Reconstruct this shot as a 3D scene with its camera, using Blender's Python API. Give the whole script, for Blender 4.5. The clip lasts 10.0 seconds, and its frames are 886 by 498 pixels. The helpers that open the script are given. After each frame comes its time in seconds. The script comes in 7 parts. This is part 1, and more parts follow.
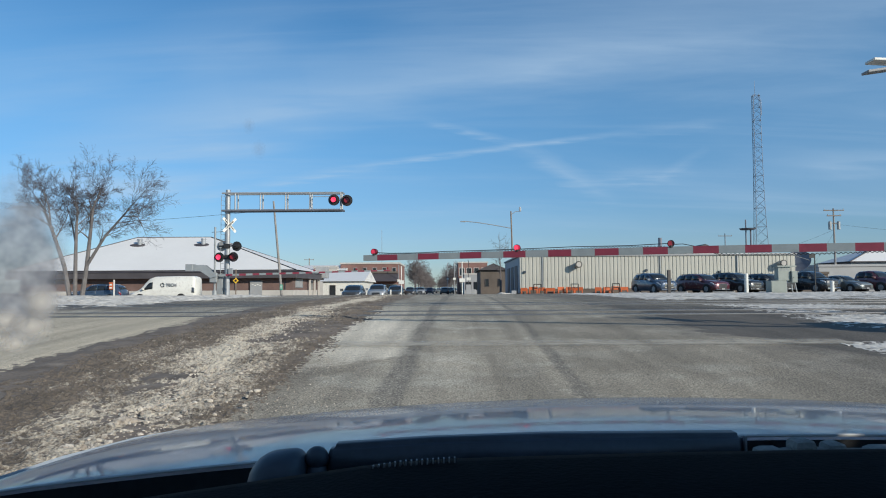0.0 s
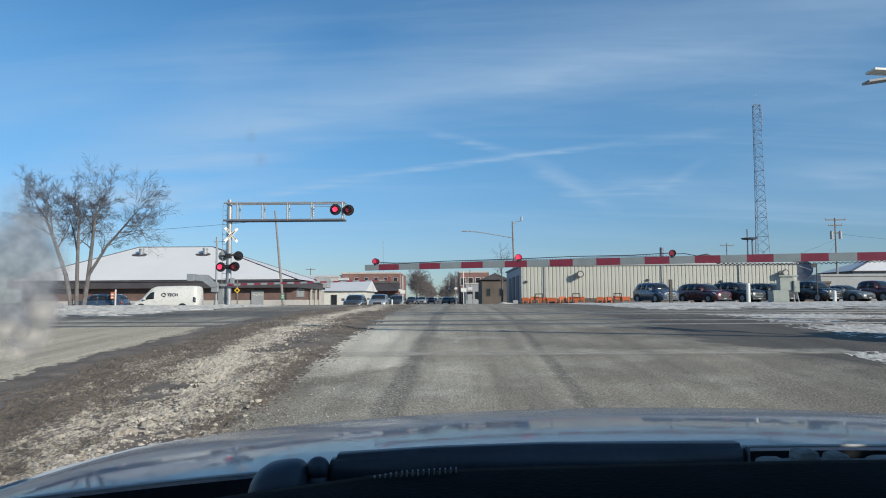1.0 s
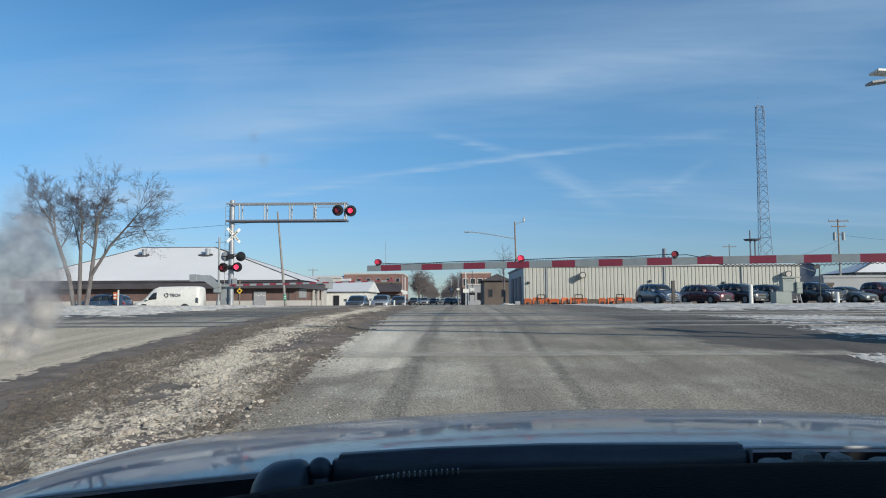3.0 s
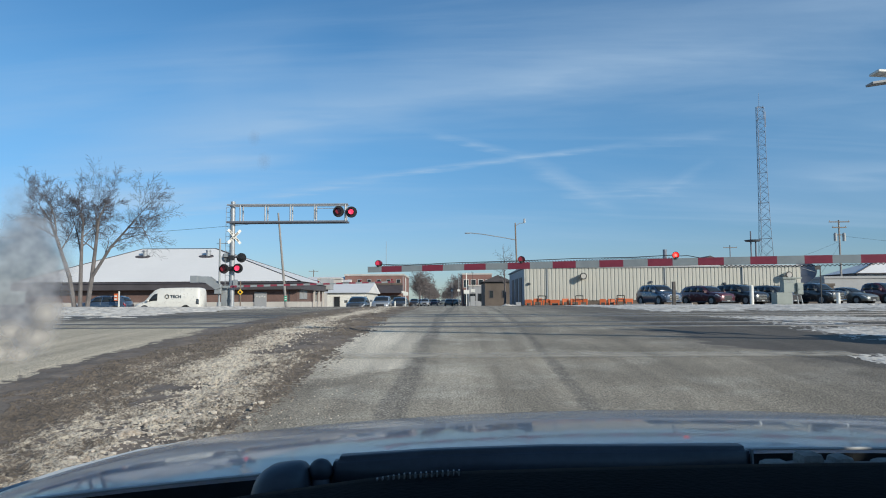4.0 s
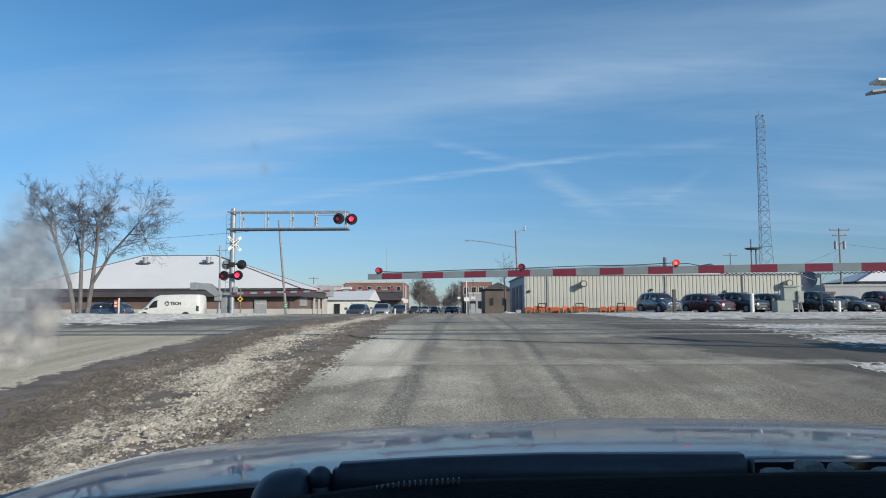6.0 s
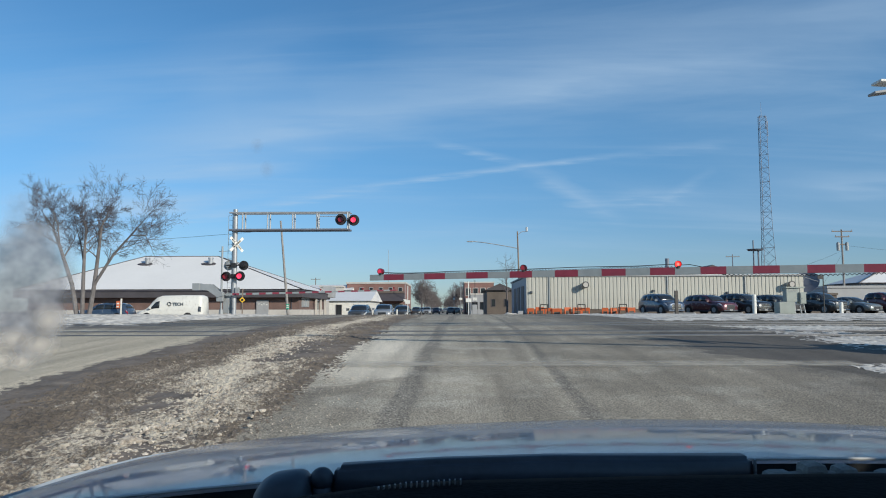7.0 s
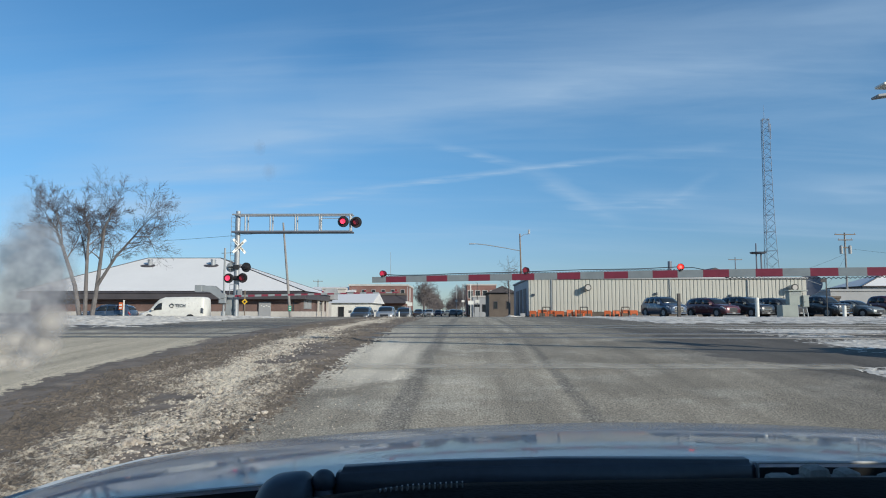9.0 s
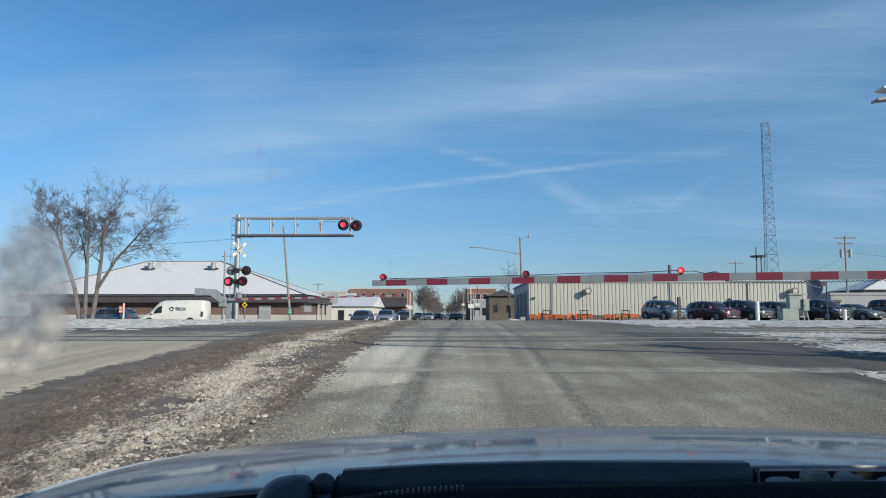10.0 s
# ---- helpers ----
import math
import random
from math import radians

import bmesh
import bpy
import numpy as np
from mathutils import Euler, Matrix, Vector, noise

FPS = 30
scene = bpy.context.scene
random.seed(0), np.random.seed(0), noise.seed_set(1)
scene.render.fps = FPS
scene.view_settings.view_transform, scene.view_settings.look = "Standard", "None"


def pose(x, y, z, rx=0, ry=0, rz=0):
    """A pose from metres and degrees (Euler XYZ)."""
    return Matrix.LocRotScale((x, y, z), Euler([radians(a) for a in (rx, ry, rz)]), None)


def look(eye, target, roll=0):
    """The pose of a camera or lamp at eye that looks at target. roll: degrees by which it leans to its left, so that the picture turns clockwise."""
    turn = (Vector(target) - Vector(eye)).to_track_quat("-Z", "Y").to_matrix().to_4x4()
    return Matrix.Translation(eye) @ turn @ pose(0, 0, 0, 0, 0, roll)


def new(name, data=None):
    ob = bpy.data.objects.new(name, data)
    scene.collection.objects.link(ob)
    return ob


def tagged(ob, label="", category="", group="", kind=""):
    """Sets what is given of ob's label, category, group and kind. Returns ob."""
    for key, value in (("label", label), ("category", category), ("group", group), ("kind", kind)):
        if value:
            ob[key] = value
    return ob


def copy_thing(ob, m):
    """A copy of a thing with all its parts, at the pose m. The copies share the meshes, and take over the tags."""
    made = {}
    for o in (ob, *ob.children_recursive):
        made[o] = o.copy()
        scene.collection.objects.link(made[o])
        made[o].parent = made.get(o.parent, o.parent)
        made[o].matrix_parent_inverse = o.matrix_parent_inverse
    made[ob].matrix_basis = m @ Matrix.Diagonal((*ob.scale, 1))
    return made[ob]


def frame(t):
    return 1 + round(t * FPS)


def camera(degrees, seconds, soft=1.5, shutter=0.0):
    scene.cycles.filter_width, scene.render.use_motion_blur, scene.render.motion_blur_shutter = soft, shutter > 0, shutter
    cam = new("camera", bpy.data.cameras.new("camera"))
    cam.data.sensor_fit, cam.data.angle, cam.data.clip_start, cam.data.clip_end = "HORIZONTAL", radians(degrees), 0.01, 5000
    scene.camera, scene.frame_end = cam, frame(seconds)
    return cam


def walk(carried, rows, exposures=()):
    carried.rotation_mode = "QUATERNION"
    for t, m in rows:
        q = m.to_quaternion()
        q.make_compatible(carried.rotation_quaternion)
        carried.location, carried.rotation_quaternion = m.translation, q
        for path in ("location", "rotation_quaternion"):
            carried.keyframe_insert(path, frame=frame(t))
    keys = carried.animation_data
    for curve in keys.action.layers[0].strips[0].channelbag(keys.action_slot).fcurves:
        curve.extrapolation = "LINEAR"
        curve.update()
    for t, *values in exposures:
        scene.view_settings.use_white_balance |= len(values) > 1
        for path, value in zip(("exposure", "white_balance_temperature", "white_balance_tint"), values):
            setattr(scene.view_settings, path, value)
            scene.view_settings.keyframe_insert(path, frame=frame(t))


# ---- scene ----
cam = camera(64, 10.0, soft=1.05)
EYE = (0.0, 0.0, 1.25)


def aim(yaw, pitch, lean):
    """A pose of the hand-held camera: yaw to the left, pitch up, lean to the right, in degrees."""
    a, b = radians(yaw), radians(pitch)
    way = Vector((-math.sin(a) * math.cos(b), math.cos(a) * math.cos(b), math.sin(b)))
    return look(EYE, Vector(EYE) + way, -lean)


walk(cam, [
    (0.00, aim(0.296, 3.307, 0.363)),
    (0.50, aim(0.388, 3.426, 0.367)),
    (0.70, aim(0.398, 3.791, 0.366)),
    (0.85, aim(0.405, 4.043, 0.366)),
    (1.00, aim(0.407, 4.089, 0.366)),
    (1.50, aim(0.489, 4.080, 0.335)),
    (2.00, aim(0.494, 4.135, 0.267)),
    (2.50, aim(0.550, 4.128, 0.254)),
    (4.00, aim(0.640, 4.245, 0.323)),
    (4.50, aim(0.667, 4.341, 0.260)),
    (4.75, aim(0.637, 4.542, 0.251)),
    (5.00, aim(0.608, 4.743, 0.242)),
    (5.50, aim(0.609, 4.818, 0.228)),
    (7.00, aim(0.811, 4.918, 0.151)),
    (7.50, aim(0.882, 4.945, 0.124)),
    (8.00, aim(0.972, 4.964, 0.110)),
    (8.50, aim(0.900, 5.042, 0.077)),
    (9.00, aim(1.001, 5.101, -0.000)),
    (9.50, aim(1.029, 5.236, -0.015)),
    (10.00, aim(1.012, 5.376, -0.030)),
])

# ---- light ----
SUN_DIR = Vector((0.70, -0.62, 0.37)).normalized()
sun = new("sun", bpy.data.lights.new("sun", "SUN"))
sun.data.energy, sun.data.angle, sun.data.color = 4.6, radians(0.55), (1.0, 0.92, 0.78)
sun.matrix_world = look(SUN_DIR * 200, (0, 0, 0))
scene.view_settings.exposure = 0.0


def build_world():
    w = bpy.data.worlds.new("sky")
    scene.world = w
    w.use_nodes = True
    nt = w.node_tree
    nt.nodes.clear()
    N, L = nt.nodes.new, nt.links.new
    out, bg = N("ShaderNodeOutputWorld"), N("ShaderNodeBackground")
    sky = N("ShaderNodeTexSky")
    sky.sky_type, sky.sun_disc = "NISHITA", False
    sky.sun_elevation = math.asin(SUN_DIR.z)
    sky.sun_rotation = math.atan2(SUN_DIR.x, SUN_DIR.y)
    sky.air_density, sky.dust_density, sky.ozone_density, sky.altitude = 1.0, 0.3, 2.0, 200
    tc = N("ShaderNodeTexCoord")
    sep = N("ShaderNodeSeparateXYZ")
    L(tc.outputs["Generated"], sep.inputs[0])

    def op(kind, a, b=None, c=None, clamp=False):
        n = N("ShaderNodeMath")
        n.operation, n.use_clamp = kind, clamp
        for i, v in enumerate((a, b, c)):
            if v is None:
                continue
            if isinstance(v, (int, float)):
                n.inputs[i].default_value = v
            else:
                L(v, n.inputs[i])
        return n.outputs[0]

    x, y, z = sep.outputs
    zz = op("MAXIMUM", z, 0.03)
    yy = op("MAXIMUM", y, 0.05)
    u, v = op("DIVIDE", x, yy), op("DIVIDE", z, yy)
    comb = N("ShaderNodeCombineXYZ")
    L(op("DIVIDE", x, op("ADD", zz, 0.12)), comb.inputs[0])
    L(op("DIVIDE", y, op("ADD", zz, 0.12)), comb.inputs[1])

    def cloud_noise(scale, rot, stretch, detail, rough, lo, hi):
        mp = N("ShaderNodeMapping")
        mp.inputs["Rotation"].default_value = (0, 0, radians(rot))
        mp.inputs["Scale"].default_value = (scale * stretch, scale, scale)
        L(comb.outputs[0], mp.inputs[0])
        n = N("ShaderNodeTexNoise")
        n.inputs["Scale"].default_value = 1.0
        n.inputs["Detail"].default_value = detail
        n.inputs["Roughness"].default_value = rough
        n.inputs["Distortion"].default_value = 0.6
        L(mp.outputs[0], n.inputs["Vector"])
        r = N("ShaderNodeMapRange")
        r.interpolation_type = "SMOOTHSTEP"
        r.inputs[1].default_value, r.inputs[2].default_value = lo, hi
        L(n.outputs["Fac"], r.inputs[0])
        return r.outputs[0]

    veil = cloud_noise(0.55, 24, 0.42, 7, 0.55, 0.36, 0.80)
    wisp = cloud_noise(1.7, 30, 0.16, 9, 0.62, 0.45, 0.80)

    def trail(u0, v0, u1, v1, width, strength, grain_size=16.0):
        """A straight vapour trail between two directions of the sky, (x/y, z/y)."""
        d = math.hypot(u1 - u0, v1 - v0)
        cx, cy = (u1 - u0) / d, (v1 - v0) / d
        du, dv = op("SUBTRACT", u, u0), op("SUBTRACT", v, v0)
        along = op("ADD", op("MULTIPLY", du, cx), op("MULTIPLY", dv, cy))
        off = op("ADD", op("MULTIPLY", du, -cy), op("MULTIPLY", dv, cx))
        n = N("ShaderNodeTexNoise")
        n.inputs["Scale"].default_value, n.inputs["Detail"].default_value = grain_size, 6
        squash = N("ShaderNodeMapping")
        squash.inputs["Rotation"].default_value = (0, 0, radians(18))
        squash.inputs["Scale"].default_value = (0.35, 1, 1)
        L(comb.outputs[0], squash.inputs[0])
        L(squash.outputs[0], n.inputs["Vector"])
        off = op("ADD", off, op("MULTIPLY", op("SUBTRACT", n.outputs["Fac"], 0.5), width * 1.6))
        line = op("SUBTRACT", 1.0, op("DIVIDE", op("ABSOLUTE", off), width), clamp=True)
        ends = op("MULTIPLY", op("MULTIPLY", along, 9.0, clamp=True), op("MULTIPLY", op("SUBTRACT", d, along), 9.0, clamp=True))
        grain = op("MULTIPLY", op("SUBTRACT", n.outputs["Fac"], 0.25), 1.7, clamp=True)
        front = op("GREATER_THAN", y, 0.2)
        return op("MULTIPLY", op("MULTIPLY", op("MULTIPLY", line, ends), op("MULTIPLY", grain, front)), strength)

    total = op("ADD", op("MULTIPLY", veil, 0.28), op("MULTIPLY", wisp, 0.26))
    for row in ((-0.46, 0.115, -0.08, 0.181, 0.010, 0.50), (-0.16, 0.172, 0.27, 0.224, 0.0060, 0.75), (0.20, 0.214, 0.46, 0.245, 0.012, 0.30),
                (-0.04, 0.243, 0.125, 0.201, 0.008, 1.1), (0.09, 0.212, 0.25, 0.118, 0.019, 0.95, 7.0), (0.285, 0.146, 0.375, 0.200, 0.010, 1.3, 8.0),
                (0.17, 0.150, 0.36, 0.166, 0.016, 0.60), (0.44, 0.172, 0.75, 0.190, 0.026, 0.45, 4.0),
                (-0.72, 0.070, -0.20, 0.292, 0.105, 0.80, 2.6), (-0.30, 0.266, 0.80, 0.420, 0.075, 0.66, 3.0),
                (-0.75, 0.270, -0.15, 0.405, 0.055, 0.35, 3.0), (-0.12, 0.375, 0.95, 0.470, 0.050, 0.26, 3.0)):
        total = op("ADD", total, trail(*row))
    low = N("ShaderNodeMapRange")
    low.inputs[1].default_value, low.inputs[2].default_value = 0.0, 0.10
    L(z, low.inputs[0])
    total = op("MULTIPLY", total, low.outputs[0], clamp=True)
    mix = N("ShaderNodeMixRGB")
    L(total, mix.inputs[0])
    tint = N("ShaderNodeMixRGB")
    tint.blend_type = "MULTIPLY"
    tint.inputs[0].default_value = 1.0
    L(sky.outputs[0], tint.inputs[1])
    grade = N("ShaderNodeMapRange")
    grade.interpolation_type = "SMOOTHSTEP"
    grade.inputs[1].default_value, grade.inputs[2].default_value = 0.0, 0.30
    L(z, grade.inputs[0])
    tone = N("ShaderNodeMixRGB")
    L(grade.outputs[0], tone.inputs[0])
    tone.inputs[1].default_value, tone.inputs[2].default_value = (0.58, 0.765, 1.07, 1), (0.56, 1.01, 1.27, 1)
    L(tone.outputs[0], tint.inputs[2])
    L(tint.outputs[0], mix.inputs[1])
    mix.inputs[2].default_value = (4.3, 5.9, 7.7, 1)
    L(mix.outputs[0], bg.inputs[0])
    bg.inputs[1].default_value = 0.10
    L(bg.outputs[0], out.inputs[0])


build_world()

# ---- materials ----


def material(name, c, rough=0.6, metal=0.0, var=0.18, scale=3.0, fine=60.0, bump=0.15, coat=0.0, dirt=None, dirt_amount=0.35):
    """Painted, cast or stony surface: two scales of variation, fine relief, and an optional layer of dirt."""
    m = bpy.data.materials.new(name)
    m.use_nodes = True
    nt = m.node_tree
    N, L = nt.nodes.new, nt.links.new
    p = nt.nodes["Principled BSDF"]
    tc = N("ShaderNodeTexCoord")
    a, b = N("ShaderNodeTexNoise"), N("ShaderNodeTexNoise")
    a.inputs["Scale"].default_value, a.inputs["Detail"].default_value = scale, 6
    b.inputs["Scale"].default_value, b.inputs["Detail"].default_value = fine, 4
    L(tc.outputs["Object"], a.inputs["Vector"])
    L(tc.outputs["Object"], b.inputs["Vector"])
    add = N("ShaderNodeMath")
    add.operation = "MULTIPLY_ADD"
    L(b.outputs["Fac"], add.inputs[0])
    add.inputs[1].default_value = 0.45
    L(a.outputs["Fac"], add.inputs[2])
    r = N("ShaderNodeMapRange")
    r.inputs[1].default_value, r.inputs[2].default_value = 0.45, 1.0
    L(add.outputs[0], r.inputs[0])
    mix = N("ShaderNodeMixRGB")
    L(r.outputs[0], mix.inputs[0])
    mix.inputs[1].default_value = (*[v * (1 - var) for v in c], 1)
    mix.inputs[2].default_value = (*[min(1, v * (1 + var)) for v in c], 1)
    colour = mix.outputs[0]
    if dirt:
        d = N("ShaderNodeTexNoise")
        d.inputs["Scale"].default_value, d.inputs["Detail"].default_value = scale * 2.3, 8
        L(tc.outputs["Object"], d.inputs["Vector"])
        dr = N("ShaderNodeMapRange")
        dr.inputs[1].default_value, dr.inputs[2].default_value = 0.62 - dirt_amount * 0.4, 0.78
        L(d.outputs["Fac"], dr.inputs[0])
        m2 = N("ShaderNodeMixRGB")
        L(dr.outputs[0], m2.inputs[0])
        L(colour, m2.inputs[1])
        m2.inputs[2].default_value = (*dirt, 1)
        colour = m2.outputs[0]
    L(colour, p.inputs["Base Color"])
    p.inputs["Roughness"].default_value = rough
    p.inputs["Metallic"].default_value = metal
    p.inputs["Coat Weight"].default_value = coat
    p.inputs["Coat Roughness"].default_value = 0.05
    if bump:
        bn = N("ShaderNodeBump")
        bn.inputs["Strength"].default_value, bn.inputs["Distance"].default_value = bump, 0.01
        L(b.outputs["Fac"], bn.inputs["Height"])
        L(bn.outputs[0], p.inputs["Normal"])
    return m


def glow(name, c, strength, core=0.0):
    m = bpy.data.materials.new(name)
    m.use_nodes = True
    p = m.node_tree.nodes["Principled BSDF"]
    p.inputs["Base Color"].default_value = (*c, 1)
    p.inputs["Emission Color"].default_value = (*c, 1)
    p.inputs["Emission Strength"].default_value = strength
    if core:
        # hot centre put into the emission colour, standing for the bulb behind the lens
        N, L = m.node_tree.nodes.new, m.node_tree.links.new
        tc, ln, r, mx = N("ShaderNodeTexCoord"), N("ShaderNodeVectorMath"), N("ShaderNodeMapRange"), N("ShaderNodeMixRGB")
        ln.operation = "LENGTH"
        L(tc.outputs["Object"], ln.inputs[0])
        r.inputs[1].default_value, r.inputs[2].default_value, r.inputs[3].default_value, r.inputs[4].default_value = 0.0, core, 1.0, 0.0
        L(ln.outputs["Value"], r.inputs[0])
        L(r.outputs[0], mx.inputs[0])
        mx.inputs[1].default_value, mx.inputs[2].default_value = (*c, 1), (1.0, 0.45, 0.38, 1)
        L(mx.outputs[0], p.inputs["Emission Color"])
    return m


MAT = {
    "galv": material("galvanised steel", (0.30, 0.32, 0.33), 0.5, 0.3, 0.15, 2, 40, 0.08),
    "alu": material("weathered aluminium", (0.33, 0.35, 0.37), 0.45, 0.3, 0.12, 2, 40, 0.05),
    "black": material("black signal paint", (0.018, 0.018, 0.02), 0.5, 0, 0.3, 4, 60, 0.1),
    "rubber": material("black rubber", (0.02, 0.02, 0.021), 0.7, 0, 0.3, 6, 80, 0.2),
    "plastic": material("black trim plastic", (0.042, 0.054, 0.072), 0.5, 0, 0.3, 8, 90, 0.02),
    "white": material("white paint", (0.66, 0.66, 0.62), 0.45, 0, 0.08, 3, 50, 0.08, dirt=(0.4, 0.38, 0.35), dirt_amount=0.1),
    "red_tape": material("red reflective tape", (0.185, 0.026, 0.047), 0.40, 0, 0.15, 6, 90, 0.05),
    "white_tape": material("dull white reflective tape", (0.215, 0.245, 0.258), 0.42, 0, 0.12, 6, 90, 0.05),
    "lens": material("dark red lens", (0.22, 0.014, 0.025), 0.2, 0, 0.1, 8, 90, 0.1),
    "lit": glow("lit red lens", (1.0, 0.05, 0.12), 1.1),
    "weak": glow("weakly lit red lens", (0.9, 0.035, 0.09), 0.5),
    "tip": glow("dim red lens", (0.5, 0.02, 0.06), 0.20),
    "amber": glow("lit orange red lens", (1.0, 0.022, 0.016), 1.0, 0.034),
    "snow": material("old snow", (0.62, 0.595, 0.54), 0.7, 0, 0.22, 1.7, 22, 0.5, dirt=(0.22, 0.20, 0.175), dirt_amount=0.46),
    "roofsnow": material("roof snow", (0.68, 0.68, 0.67), 0.6, 0, 0.04, 0.3, 3, 0.3),
    "dirtysnow": material("dirty ploughed snow", (0.52, 0.47, 0.40), 0.8, 0, 0.4, 5.0, 50, 1.0, dirt=(0.15, 0.12, 0.092), dirt_amount=0.55),
    "dirt": material("wet dirt and sand", (0.150, 0.124, 0.100), 0.9, 0, 0.5, 1.6, 26, 1.0, dirt=(0.22, 0.19, 0.16), dirt_amount=0.3),
    "wood": material("weathered pole wood", (0.19, 0.15, 0.12), 0.85, 0, 0.3, 3, 40, 0.4),
    "greypole": material("silvered pole wood", (0.24, 0.23, 0.22), 0.85, 0, 0.25, 3, 40, 0.4),
    "oldwood": material("old dark wood", (0.085, 0.078, 0.072), 0.9, 0, 0.3, 4, 40, 0.4),
    "stem": material("pale grey bark", (0.135, 0.125, 0.122), 0.9, 0, 0.35, 3, 30, 0.5),
    "twig": material("dark grey twigs", (0.072, 0.066, 0.072), 0.9, 0, 0.3, 4, 30, 0.2),
    "brick": material("dark brown brick", (0.150, 0.096, 0.084), 0.8, 0, 0.25, 0.8, 9, 0.4),
    # brick of the far shops, muted: distance haze is mixed into its red
    "hazy_redbrick": material("red brick", (0.205, 0.112, 0.096), 0.8, 0, 0.25, 0.6, 8, 0.4),
    "tanbrick": material("tan stone brick", (0.115, 0.095, 0.080), 0.8, 0, 0.25, 0.6, 8, 0.4),
    "fascia": material("dark brown fascia", (0.066, 0.060, 0.066), 0.6, 0, 0.2, 1, 20, 0.1),
    "concrete": material("pale concrete", (0.46, 0.44, 0.41), 0.8, 0, 0.15, 1, 20, 0.3),
    "siding": material("cream ribbed steel siding", (0.42, 0.42, 0.375), 0.5, 0, 0.07, 0.7, 12, 0.05, dirt=(0.30, 0.28, 0.23), dirt_amount=0.1),
    "bluewall": material("slate blue steel siding", (0.17, 0.22, 0.29), 0.5, 0, 0.1, 0.7, 12, 0.05),
    "greywall": material("grey painted wall", (0.30, 0.31, 0.32), 0.7, 0, 0.1, 0.7, 12, 0.1),
    "glass": material("dark window glass", (0.02, 0.025, 0.03), 0.06, 0, 0.1, 2, 20, 0.0),
    "orange": material("orange safety plastic", (0.52, 0.115, 0.035), 0.6, 0, 0.15, 3, 40, 0.1),
    "cabinet": material("grey green steel cabinet", (0.25, 0.28, 0.26), 0.5, 0.1, 0.1, 2, 40, 0.05),
    "steel": material("worn rail steel", (0.33, 0.31, 0.30), 0.3, 0.9, 0.2, 3, 50, 0.1),
    "tower": material("grey tower steel", (0.14, 0.155, 0.19), 0.55, 0.3, 0.15, 1, 20, 0.05),
    "yellow": material("yellow sign sheet", (0.75, 0.45, 0.03), 0.4, 0, 0.1, 6, 60, 0.0),
    "greensign": material("green sign sheet", (0.03, 0.30, 0.20), 0.4, 0, 0.1, 6, 60, 0.0),
    "chrome": material("chrome", (0.7, 0.71, 0.73), 0.12, 1.0, 0.05, 6, 60, 0.0),
    "headlight": material("clear headlight glass", (0.55, 0.58, 0.62), 0.08, 0.2, 0.1, 12, 60, 0.0),
    "interior": material("dark cabin trim", (0.010, 0.011, 0.013), 0.85, 0, 0.3, 8, 200, 0.2),
}


MAT["interior"].node_tree.nodes["Principled BSDF"].inputs["Specular IOR Level"].default_value = 0.15


